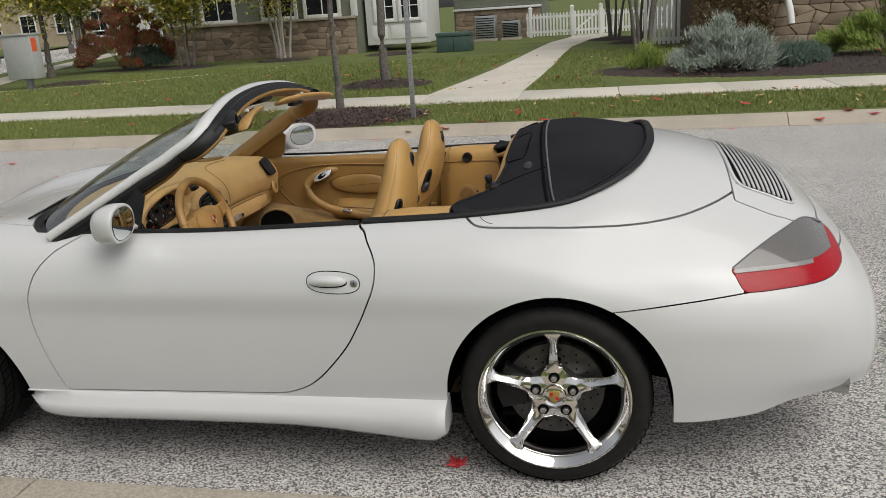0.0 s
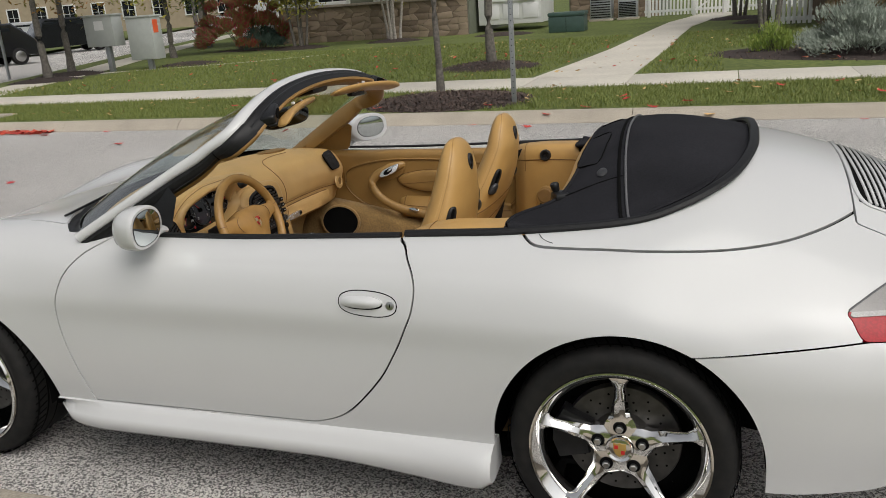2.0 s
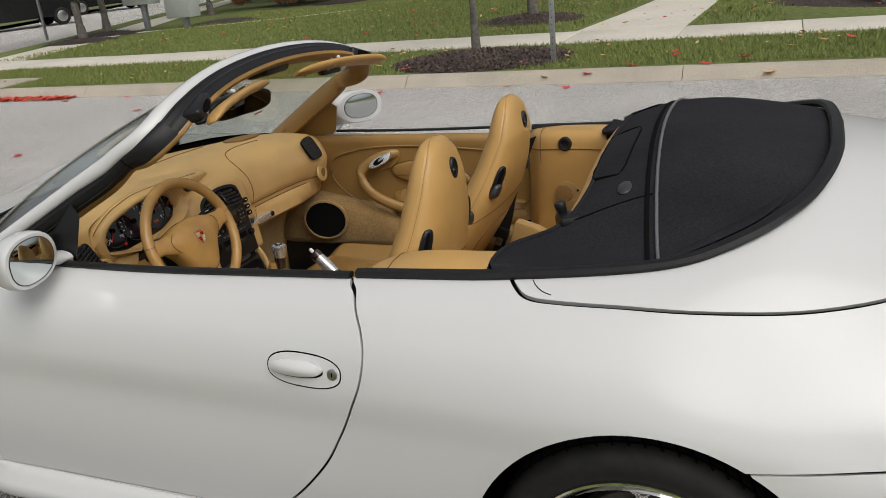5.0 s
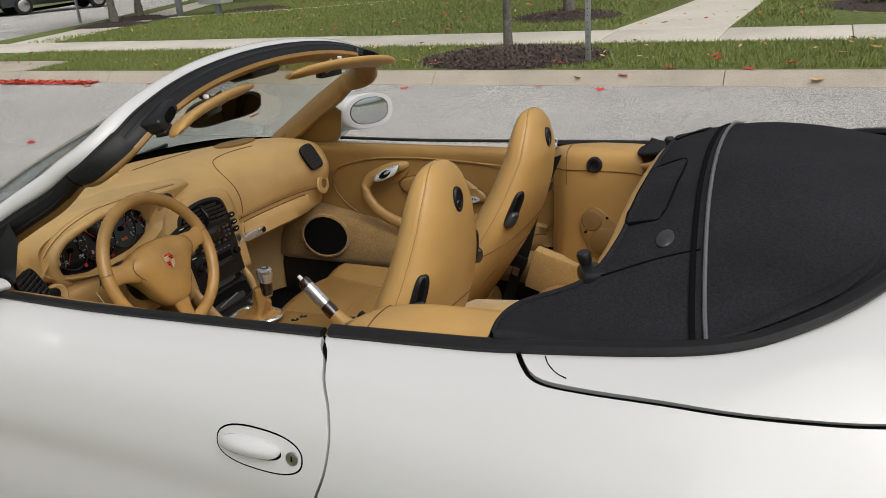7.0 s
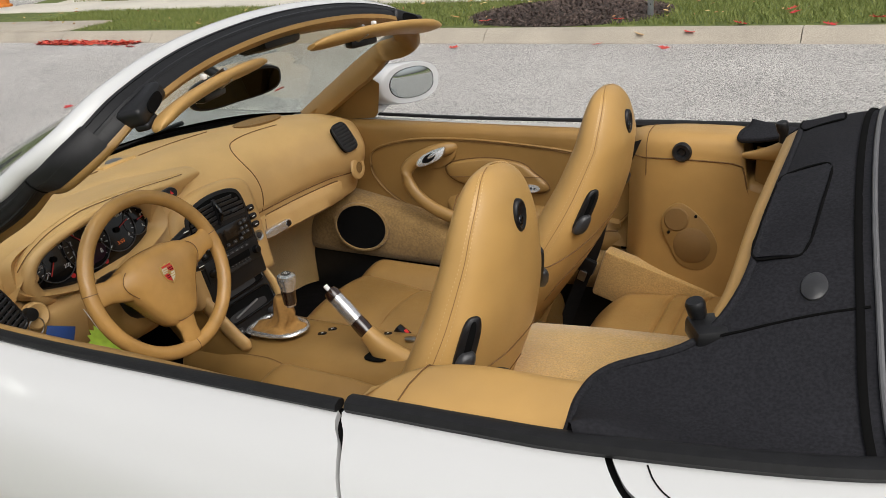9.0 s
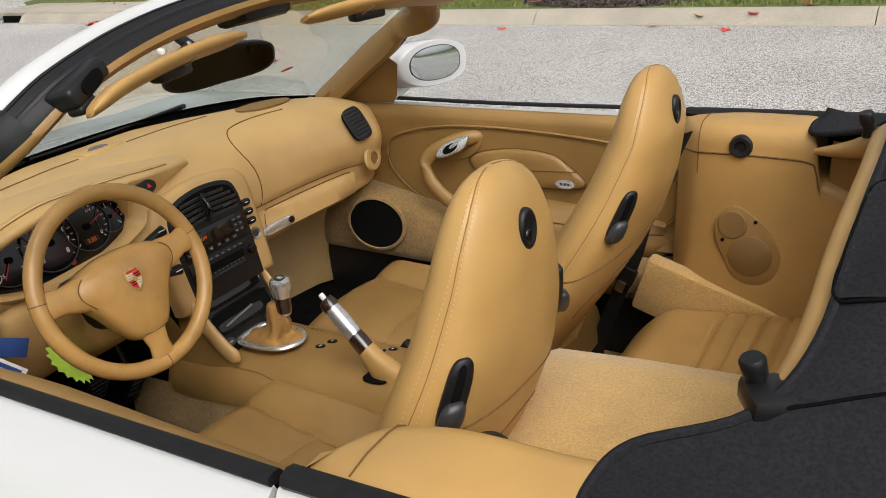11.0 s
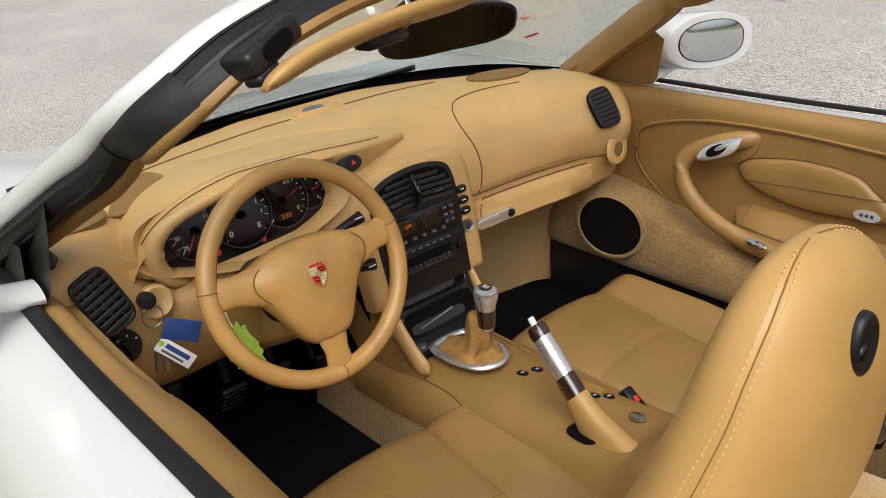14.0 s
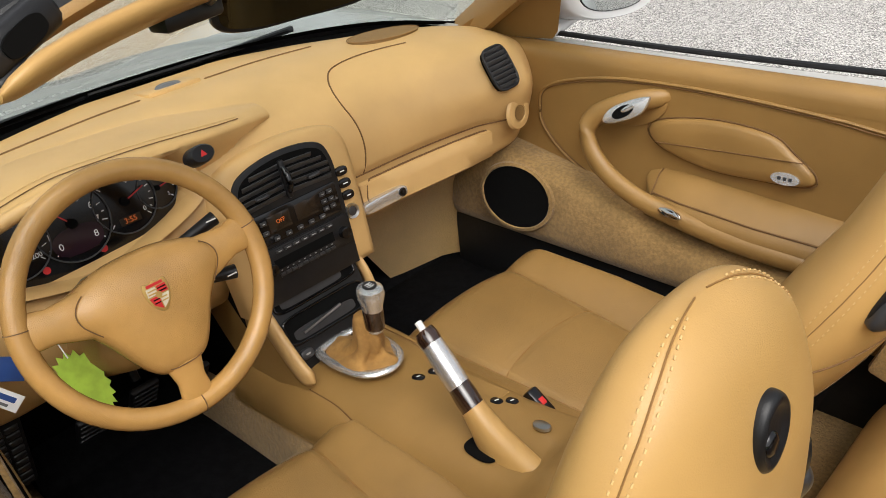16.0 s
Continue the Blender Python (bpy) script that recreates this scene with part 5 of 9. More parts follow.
    part("shell_seam", tube([back_at(float(np.interp(a * inner, [-1.3, 1.3], [4.0, 3.3])) + 0.18 * math.cos(a * 1.2), a, 0.0003) for a in np.linspace(-1.55, 1.55, 40)], 0.0016, 5), "stitch", back)
    part("pocket_seam", tube([back_at(2.2 + 0.9 * math.sqrt(max(0.0, 1 - (f / 0.75) ** 2)), f, 0.0003) for f in np.linspace(-0.75, 0.75, 30)], 0.0014, 5), "stitch", back)
    for sy in (-1, 1):
        def plate(rx, ry, lift, dome, cw, material, nm, lab="", base=-0.004):
            rings = []
            for f, h in ((1.0, base), (1.0, lift * 0.6), (0.93, lift), (0.6, lift + dome), (0.02, lift + dome)):
                rings.append([back_at(cw + b * ry * f, sy * (1.08 - a * rx * f), h if sy > 0 else h) for a, b in oval(1, 1, 28, 3.0)])
            return part(nm, loft(rings, True, True), material, s, lab, 50)
        plate(0.185, 0.46, 0.006, 0.001, 4.55, "trim", "lever_plate", "black backrest release plate")
        plate(0.062, 0.33, 0.0076, 0.0, 4.62, "gap", "lever_slot")
        plate(0.150, 0.20, 0.014, 0.005, 4.27, "dgrey", "lever", "dark grey release lever")
    m = frame_at(back_at(6.94, 0.0, 0.0005), (1, 0, 0.06))
    part("back_ring", lathe([(0.0, 0.0005), (0.011, 0.001), (0.0155, 0.0025), (0.0180, 0.0048), (0.0205, 0.0062), (0.0230, 0.0052), (0.0248, 0.0025), (0.0255, -0.002), (0.0255, -0.008)], m @ Matrix.Diagonal((0.80, 1.10, 0.7, 1)), 44), "trim", s, "oval black plastic ring on the seat back")
    part("ring_cup", lathe([(0.0, 0.0030), (0.005, 0.0034), (0.0075, 0.0022), (0.0085, 0.0)], m @ pose(0, -0.009, 0) @ Matrix.Diagonal((1, 1.1, 1, 1)), 24), "gloss", s)

    # cushion: a puffed insert that narrows to the rear between raised bolsters
    front = -1.335 - reach

    def cushion_at(x, y):
        f = (x - front) / 0.60
        ys = 0.152 - 0.05 * f
        e = abs(y)
        z = 0.452 - low - 0.030 * f + 0.012 * max(0.0, 1 - (y / ys) ** 2)
        if e > ys:
            q = min((e - ys) / (0.252 - ys), 1.0)
            z += 0.040 * math.sin(math.pi * min(q * 0.62, 0.5)) * min(1.0, 0.55 + f) - 0.075 * max(0.0, q - 0.62) ** 2 / 0.144
        z -= 0.006 * math.exp(-((e - ys) / 0.006) ** 2) * min(1.0, max(0.0, f / 0.06))
        if e < ys:
            z -= 0.004 * math.exp(-((f - 0.42 - 0.02 * (e / ys) ** 2) / 0.009) ** 2)
        d = x - (front + 0.030 * (e / 0.25) ** 3)
        if d < 0.07:
            z -= 0.07 - math.sqrt(max(0.0, 0.07 ** 2 - (0.07 - max(d, 0.0)) ** 2))
        return z
    rings = []
    for x in np.concatenate([front + 0.03 * np.linspace(0, 1, 10) ** 2, np.linspace(front + 0.036, front + 0.09, 10), np.linspace(front + 0.10, -0.735 - reach * 0.4, 66)]):
        f = min(1.0, (x - front) / 0.05)
        hw = 0.252 * (0.80 + 0.20 * math.sqrt(max(0.0, 1 - (1 - f) ** 2)))
        yy = np.linspace(-1, 1, 81) * hw
        rings.append([Vector((x, y + slide, cushion_at(x, y))) for y in yy] + [Vector((x, hw + slide, 0.34)), Vector((x, -hw + slide, 0.34))])
    cush = part("seat_cushion", loft(rings, True, True), "leather_seat_shade", s, "tan leather seat cushion with side bolsters", 75)
    for sy in (-1, 1):
        part("bolster_seam", tube([(x, slide + sy * (0.152 - 0.05 * (x - front) / 0.60), cushion_at(x, sy * (0.152 - 0.05 * (x - front) / 0.60)) + 0.0016) for x in np.linspace(front + 0.012, -0.80 - reach, 40)], 0.0011, 5), "crease", cush)
    part("insert_seam", tube([(front + 0.60 * (0.42 + 0.02 * (y / 0.13) ** 2), y + slide, cushion_at(front + 0.60 * (0.42 + 0.02 * (y / 0.13) ** 2), y) + 0.0012) for y in np.linspace(-0.128, 0.128, 30)], 0.0011, 5), "crease", cush)
    return s


ds = seat("seat", "tan leather sports seat with high backrest", 0.025, 1, 0.0, 0.016)
ps = seat("seat", "tan leather sports seat with high backrest", 0.105, -1, 0.14, -0.010, -0.025)
ds.matrix_basis = pose(-0.006, -0.322, -0.012)
ps.matrix_basis = pose(-0.012, 0.315, -0.032)
for o in (ds, ps):
    o.parent = car
    o.matrix_parent_inverse = Matrix.Translation(car.location).inverted()

# rear bench: one back folded down (carpet upward), the other side open
fold = [[Vector((x, y, z)) for y, z in [(-0.53, t - 0.10), (-0.53, t - 0.02), (-0.515, t), (-0.30, t + 0.004), (-0.06, t + 0.003), (-0.005, t - 0.006), (0.015, t - 0.03), (0.02, t - 0.12)]] for x, t in [(-0.705, 0.54), (-0.70, 0.585), (-0.685, 0.612), (-0.65, 0.630), (-0.5, 0.645), (-0.35, 0.655), (-0.24, 0.66)]]
part("folded_seat_back", loft(fold, True, True), "carpet", car, "folded rear seat back with a tan carpeted shelf", 60)


def bench(u, v):
    z = 0.47 + 0.05 * u - 0.06 * max(0, 1 - u / 0.2) ** 2 - 0.02 * max(0, abs(v - 0.5) * 2 - 0.75) / 0.25
    if u > 0.36:
        z -= 0.011 * math.exp(-((((u - 0.40) / 0.105) % 1.0 - 0.5) / 0.10) ** 2)
    return Vector((-0.66 + 0.42 * u, 0.0 + 0.50 * v, z))


rings = [[bench(u, v) for v in np.linspace(0, 1, 14)] + [Vector((-0.66 + 0.42 * u, 0.50, 0.24)), Vector((-0.66 + 0.42 * u, 0.0, 0.24))] for u in np.linspace(0, 1, 110)]
part("rear_cushion", loft(rings, True, True), "leather", car, "pleated tan leather rear seat cushion", 60)
part("rear_shelf_side", box((0.44, 0.05, 0.14), (-0.47, 0.530, 0.440), (0, 17, 0), bevel=0.01), "carpet", car)
for sy in (-1, 1):
    pts = spline([(-0.592, sy * 0.524, 0.872 if sy > 0 else 0.70), (-0.630, sy * 0.522, 0.780 if sy > 0 else 0.68), (-0.667, sy * 0.520, 0.685 if sy > 0 else 0.65), (-0.700, sy * 0.520, 0.555), (-0.745, sy * 0.52, 0.43), (-0.790, sy * 0.52, 0.300), (-0.80, sy * 0.515, 0.25)], 6)
    belt = part("seat_belt", loft([[p + Vector((0.020, sy * 0.010, 0.006)), p + Vector((0.0, -sy * 0.002, 0)), p + Vector((-0.020, -sy * 0.006, -0.006)), p + Vector((0, sy * 0.003, 0))] for p in pts], True, True), "rubber", car, "black seat belt webbing")
    part("belt_tongue", box((0.055, 0.016, 0.045), (-0.716, sy * 0.512, 0.520), (0, 20, 0), 0.005), "trim", belt)
    part("tongue_plate", box((0.022, 0.004, 0.03), (-0.724, sy * 0.502, 0.490), (0, 20, 0), 0.002), "steel", belt)

# ---- dashboard ----
DASH = {  # profiles (x, z) from the screen over the top, down the face and under
    -0.7: [(-1.78, 0.839), (-1.735, 0.862), (-1.69, 0.866), (-1.65, 0.862), (-1.585, 0.872), (-1.545, 0.862), (-1.525, 0.83), (-1.53, 0.77), (-1.545, 0.71), (-1.565, 0.66), (-1.6, 0.62), (-1.7, 0.6)],
    -0.64: [(-1.82, 0.849), (-1.761, 0.868), (-1.696, 0.872), (-1.65, 0.87), (-1.59, 0.876), (-1.553, 0.866), (-1.538, 0.83), (-1.545, 0.77), (-1.55, 0.71), (-1.565, 0.65), (-1.6, 0.61), (-1.7, 0.59)],
    -0.57: [(-1.86, 0.856), (-1.791, 0.876), (-1.722, 0.88), (-1.68, 0.872), (-1.64, 0.845), (-1.6, 0.815), (-1.575, 0.79), (-1.56, 0.755), (-1.56, 0.7), (-1.575, 0.63), (-1.61, 0.58), (-1.7, 0.56)],
    -0.5: [(-1.89, 0.862), (-1.819, 0.884), (-1.748, 0.888), (-1.72, 0.87), (-1.68, 0.82), (-1.64, 0.775), (-1.6, 0.755), (-1.575, 0.735), (-1.575, 0.69), (-1.59, 0.61), (-1.63, 0.56), (-1.72, 0.54)],
    -0.2: [(-1.955, 0.872), (-1.863, 0.893), (-1.78, 0.898), (-1.73, 0.88), (-1.69, 0.83), (-1.64, 0.785), (-1.6, 0.765), (-1.58, 0.74), (-1.585, 0.69), (-1.6, 0.61), (-1.64, 0.56), (-1.72, 0.54)],
    -0.12: [(-1.96, 0.874), (-1.874, 0.894), (-1.789, 0.898), (-1.72, 0.89), (-1.65, 0.868), (-1.605, 0.838), (-1.58, 0.8), (-1.575, 0.75), (-1.585, 0.69), (-1.6, 0.61), (-1.64, 0.56), (-1.72, 0.54)],
    0.14: [(-1.96, 0.874), (-1.874, 0.894), (-1.788, 0.899), (-1.71, 0.892), (-1.645, 0.872), (-1.6, 0.842), (-1.575, 0.8), (-1.565, 0.735), (-1.572, 0.712), (-1.575, 0.665), (-1.6, 0.625), (-1.72, 0.6)],
    0.3: [(-1.945, 0.87), (-1.861, 0.892), (-1.776, 0.898), (-1.7, 0.892), (-1.635, 0.872), (-1.59, 0.84), (-1.565, 0.79), (-1.558, 0.735), (-1.566, 0.712), (-1.562, 0.67), (-1.59, 0.63), (-1.72, 0.605)],
    0.48: [(-1.9, 0.86), (-1.826, 0.884), (-1.744, 0.892), (-1.67, 0.888), (-1.595, 0.873), (-1.548, 0.848), (-1.518, 0.79), (-1.528, 0.735), (-1.542, 0.712), (-1.542, 0.67), (-1.58, 0.63), (-1.72, 0.61)],
    0.58: [(-1.86, 0.852), (-1.79, 0.874), (-1.72, 0.882), (-1.65, 0.88), (-1.56, 0.876), (-1.512, 0.85), (-1.476, 0.792), (-1.490, 0.733), (-1.506, 0.705), (-1.528, 0.665), (-1.58, 0.635), (-1.72, 0.615)],
    0.655: [(-1.81, 0.842), (-1.749, 0.862), (-1.694, 0.868), (-1.64, 0.866), (-1.575, 0.856), (-1.54, 0.835), (-1.520, 0.78), (-1.526, 0.725), (-1.540, 0.7), (-1.56, 0.665), (-1.6, 0.64), (-1.72, 0.62)],
    0.69: [(-1.78, 0.834), (-1.734, 0.85), (-1.694, 0.853), (-1.66, 0.85), (-1.61, 0.84), (-1.585, 0.82), (-1.58, 0.77), (-1.59, 0.72), (-1.598, 0.7), (-1.61, 0.67), (-1.63, 0.65), (-1.72, 0.63)],
}
DY, DP = np.array(list(DASH)), np.array(list(DASH.values()))
DP[:, 0] += np.clip(1.25 - np.abs(DY) / 0.55, 0, 1)[:, None] * np.array((-0.030, 0.012))
DP[DY > 0.1, 10] += (0.024, -0.008)


def dash_row(y):
    p = pchip(DY, DP, y)[0]
    return [Vector((q.x, y, q.y)) for q in spline([(a, b, 0) for a, b in p], 4)]


def on_dash(y, z, lift=0.0):
    """The point of the dash face at that height."""
    r = [q for q in dash_row(y) if q.x > -1.67]
    k = max(range(len(r)), key=lambda i: r[i].z)
    face = r[k:][::-1]
    return Vector((float(np.interp(z, [q.z for q in face], [q.x for q in face])) + lift, y, z))


def on_top(x, y, lift=0.0):
    """The point of the dash top above (x, y)."""
    r = dash_row(y)
    k = max(range(len(r)), key=lambda i: r[i].x if i < 30 else -9)
    return Vector((x, y, float(np.interp(x, [q.x for q in r[:k + 1]], [q.z for q in r[:k + 1]])) + lift))


dash = part("dashboard", loft([dash_row(y) for y in np.linspace(-0.70, 0.69, 90)], False, False), "leather_lit", car, "tan leather dashboard", 60)
strip = []
for y in np.linspace(-0.655, 0.655, 40):
    g = min(base, key=lambda q: abs(q.y - y))
    e = dash_row(y)[0]
    strip.append([e + Vector((0, 0, -0.003)), dash_row(y)[0] + Vector((-0.01, 0, -0.012)), Vector((g.x + 0.008, y, g.z - 0.022)), Vector((g.x - 0.006, y, g.z - 0.010))])
part("screen_base_seal", loft(strip, False, False), "gap", dash)
# lid of the glove box and its seams
seam = [on_dash(0.190 + 0.2 * (z - 0.716), z, 0.0006) for z in (0.716, 0.74, 0.77)] + [on_dash(0.200, 0.80, 0.0006), on_dash(0.196, 0.825, 0.0006), on_dash(0.192, 0.845, 0.0008), on_top(-1.632, 0.197, 0.0006), on_top(-1.665, 0.215, 0.0006), on_top(-1.69, 0.245, 0.0006), on_top(-1.70, 0.30, 0.0006), on_top(-1.695, 0.37, 0.0006), on_top(-1.68, 0.44, 0.0006)]
part("airbag_seam", tube(spline(seam, 6), 0.0016, 6), "stitch", dash)
part("dash_crease", tube([on_dash(y, 0.7145, 0.0004) for y in np.linspace(0.165, 0.56, 60)], 0.0018, 6), "stitch", dash)
box_lid = loft([[on_dash(y, z, l) for z, l in ((0.700, 0.002), (0.697, 0.012), (0.675, 0.016), (0.640, 0.015), (0.622, 0.004))] for y in [0.168] + list(np.linspace(0.175, 0.50, 16)) + [0.512]], False, False)
gl_lid = part("glove_box_lid", box_lid, "leather_lit", dash, "tan glove box lid", 60)
part("lid_seam", tube([on_dash(0.180, 0.640, 0.015), on_dash(0.180, 0.672, 0.016), on_dash(0.186, 0.692, 0.012)] + [on_dash(y, 0.7005, 0.004) for y in np.linspace(0.20, 0.505, 24)] + [on_dash(0.512, 0.690, 0.004), on_dash(0.516, 0.66, 0.004)], 0.0020, 6), "stitch", gl_lid)
hm = frame_at((-1.550, 0.212, 0.655), (1, 0, 0.15))
hnd = part("glove_box_handle", slab(oval(0.058, 0.013, 28, 4), 0.014, hm, 0.005), "silver", dash, "silver glove box handle")
part("handle_lock", disc(0.009, 0.018, hm @ pose(0.042, 0, 0.008), 20, 0.002), "gloss", hnd)
part("dash_speaker_ring", lathe([(0.0, 0.004), (0.018, 0.004), (0.020, 0.008), (0.034, 0.006), (0.038, 0.0)], frame_at(on_dash(0.566, 0.728, 0.002), (1, 0.05, 0.10)), 32), "leather_lit", dash)
part("dash_speaker", lathe([(0.0, 0.006), (0.017, 0.006)], frame_at(on_dash(0.566, 0.728, 0.003), (1, 0.05, 0.10)), 24), "mesh", dash)
for run in ([(-1.80, -0.60), (-1.845, -0.4), (-1.868, -0.2), (-1.872, -0.07)], [(-1.872, 0.07), (-1.868, 0.2), (-1.85, 0.32)]):
    part("demister_seam", tube([on_top(p.x, p.y, 0.0004) for p in spline([(a, b, 0) for a, b in run], 8)], 0.0022, 6), "stitch", dash)
part("sun_sensor", lathe([(0.0, 0.005), (0.009, 0.004), (0.012, 0.002), (0.020, 0.002), (0.023, -0.003)], frame_at((-1.888, 0.0, 0.8995), (0.12, 0, 1), (1, 0, 0)) @ Matrix.Diagonal((1.3, 0.8, 1, 1)), 28), "grey", dash)
for x, y, k, r in ((-1.766, 0.455, 1.0, 0.082), (-1.812, 0.548, 0.55, 0.082), (-1.745, -0.500, 0.95, 0.082), (-1.700, -0.592, 0.55, 0.082)):
    c = on_top(x, y, 0.0015)
    du, dv = on_top(x + 0.03, y) - on_top(x - 0.03, y), on_top(x, y + 0.03) - on_top(x, y - 0.03)
    gm = frame_at(c, du.cross(dv), (1, 0, 0)) @ Matrix.Diagonal((1.15 * k, 0.66 * k, 1, 1))
    part("tweeter_grille", lathe([(0.0, 0.0012), (0.075, 0.0018), (0.080, 0.0008), (0.082, -0.006)], gm, 40), "mesh", dash, "round tan tweeter grille")
    part("grille_edge", tube([gm @ Vector((r * math.cos(a), r * math.sin(a), 0.001)) for a in np.linspace(0, 2 * math.pi, 40, endpoint=False)], 0.0010, 5, True), "crease", dash)
part("sensor_block", box((0.070, 0.115, 0.016), (-1.902, 0.004, 0.8895), (0, -8, 0), 0.005), "leather_lit", dash)


def vent(name, at, normal, up, hw, hh, slats, power=3.0):
    """An air vent: dark well, surround and slats."""
    m = frame_at(at, normal, up)
    v = part(name, slab(oval(hw, hh, 32, power), 0.010, m @ pose(0, 0, -0.003), 0.003), "gap", dash, "black slatted air vent")
    rim = [m @ Vector((a, b, 0.010)) for a, b in oval(hw, hh, 36, power)]
    part("vent_rim", tube(rim, 0.0035, 8, True), "trim", v)
    for k in range(slats):
        b = -hh + (k + 0.7) * 2 * hh / (slats + 0.4)
        w = hw * max(0.2, 1 - (abs(b) / hh) ** power) ** (1 / power)
        part("vent_slat", box((2 * w * 0.96, 0.010, 0.0028), bevel=0.0008, m=m @ pose(0, b, 0.0105, 28, 0, 0)), "dgrey", v)
    return v


vent("side_vent", (-1.506, 0.530, 0.832), (1, -0.25, 0.62), (-0.5, -0.02, 0.85), 0.029, 0.045, 8, 4.0)
lv = vent("side_vent", (-1.524, -0.630, 0.812), (1, 0.15, 0.22), (0.1, -0.3, 1), 0.030, 0.050, 8, 5)
for k in range(3):
    part("vent_vane", box((0.0022, 0.088, 0.006), bevel=0.0008, m=frame_at((-1.517, -0.630, 0.812), (1, 0.15, 0.22), (0.1, -0.3, 1)) @ pose(-0.015 + 0.015 * k, 0, 0.0)), "dgrey", lv)
# light switch and ignition lock
lm = frame_at((-1.543, -0.610, 0.712), (1, 0.12, 0.1))
lsw = part("light_switch", lathe([(0.0, 0.008), (0.024, 0.007), (0.028, 0.003), (0.0295, -0.006)], lm, 36), "trim", dash, "round black light switch")
part("switch_grip", box((0.009, 0.034, 0.016), bevel=0.003, m=lm @ pose(0, 0, 0.012, 0, 0, 20)), "gloss", lsw)
for k in range(6):
    a = math.radians(30 + 45 * k)
    part("switch_mark", box((0.003, 0.003, 0.001), bevel=0, m=lm @ pose(0.0215 * math.cos(a), 0.0215 * math.sin(a), 0.0082)), "white", lsw)
part("ignition_ring", lathe([(0.0, 0.0), (0.017, 0.001), (0.021, 0.004), (0.025, 0.005), (0.029, 0.002), (0.030, -0.010)], frame_at((-1.562, -0.538, 0.758), (1, 0, 0.2)), 36), "leather_lit", dash)

# instruments: five overlapping dials under a leather hood
im = frame_at((-1.632, -0.337, 0.822), (1, 0, 0.28))
clus = part("instrument_panel", slab([(p[0], p[1]) for p in spline([(-0.172, -0.030, 0), (-0.178, 0.005, 0), (-0.165, 0.035, 0), (-0.11, 0.052, 0), (0.0, 0.064, 0), (0.11, 0.052, 0), (0.165, 0.035, 0), (0.178, 0.005, 0), (0.172, -0.03, 0), (0.10, -0.058, 0), (0, -0.075, 0), (-0.10, -0.058, 0)], 4, True)], 0.006, im, 0.002), "gloss", dash, "black instrument cluster with red needles")
for k, (y, r, ang) in enumerate([(-0.146, 0.034, 200), (-0.088, 0.052, 235), (0.0, 0.060, 130), (0.088, 0.052, 20), (0.146, 0.034, 10)]):
    lift = 0.0068 + (0.002 if k in (1, 3) else 0.004 if k == 2 else 0)
    dial = part("dial", lathe([(0.0, 0.0), (r * 0.95, 0.0), (r * 0.97, 0.003), (r, 0.003), (r, -0.002)], im @ pose(y, 0.004, lift), 44), "gloss", clus)
    for j in range(19 if r > 0.04 else 9):
        a = math.radians(225 - 270 * j / (18 if r > 0.04 else 8))
        part("dial_tick", box((0.0013, r * (0.13 if j % 2 == 0 else 0.07), 0.0006), bevel=0, m=im @ pose(y, 0.004, lift + 0.0006) @ pose(0, 0, 0, 0, 0, math.degrees(a) - 90) @ pose(0, r * 0.84, 0)), "white", dial)
    a = math.radians(ang)
    part("needle", box((0.0022, r * 0.78, 0.001), bevel=0, m=im @ pose(y, 0.004, lift + 0.003, 0, 0, ang - 90) @ pose(0, r * 0.36, 0)), "redpaint", dial)
    part("needle_hub", disc(r * 0.13, 0.005, im @ pose(y, 0.004, lift + 0.003), 18), "gap", dial)
    part("dial_rim", tube([im @ Vector((y + r * 0.985 * math.cos(q), 0.004 + r * 0.985 * math.sin(q), lift + 0.003)) for q in np.linspace(0, 2 * math.pi, 44, endpoint=False)], 0.0013, 6, True), "dgrey", dial)
    for j, txt in enumerate([["8", "12", "16"], ["25", "50", "75", "100", "125", "150", "175", "200"], ["0", "1", "2", "3", "4", "5", "6", "7", "8"], ["0", "4/4"], ["0", "1", "3", "4", "5"]][k]):
        n_t = (3, 8, 9, 2, 5)[k]
        q = math.radians(225 - 270 * j / (n_t - 1)) if k != 3 else math.radians((-40, 60)[j])
        write(txt, r * (0.21 if k in (1, 3) else 0.25), im @ pose(y + r * 0.66 * math.cos(q), 0.004 + r * 0.66 * math.sin(q), lift + 0.001), "white", dial, "numeral")
part("clock_window", box((0.036, 0.013, 0.001), bevel=0, m=im @ pose(0.086, -0.026, 0.0097)), "screen", clus)
write("3:55", 0.0125, im @ pose(0.086, -0.026, 0.0105), "amber", clus, "clock_digits")
part("centre_display", slab(oval(0.040, 0.022, 28, 2.4), 0.0008, im @ pose(0, -0.022, 0.0110)), "plum", clus)
part("trip_display", box((0.05, 0.014, 0.001), bevel=0, m=im @ pose(0.0, -0.036, 0.0112)), "screen", clus)
for y in (-0.06, 0.03, 0.085):
    part("warning_light", disc(0.006, 0.001, im @ pose(y, -0.056 + 0.15 * abs(y), 0.0075), 16), "redpaint", clus)


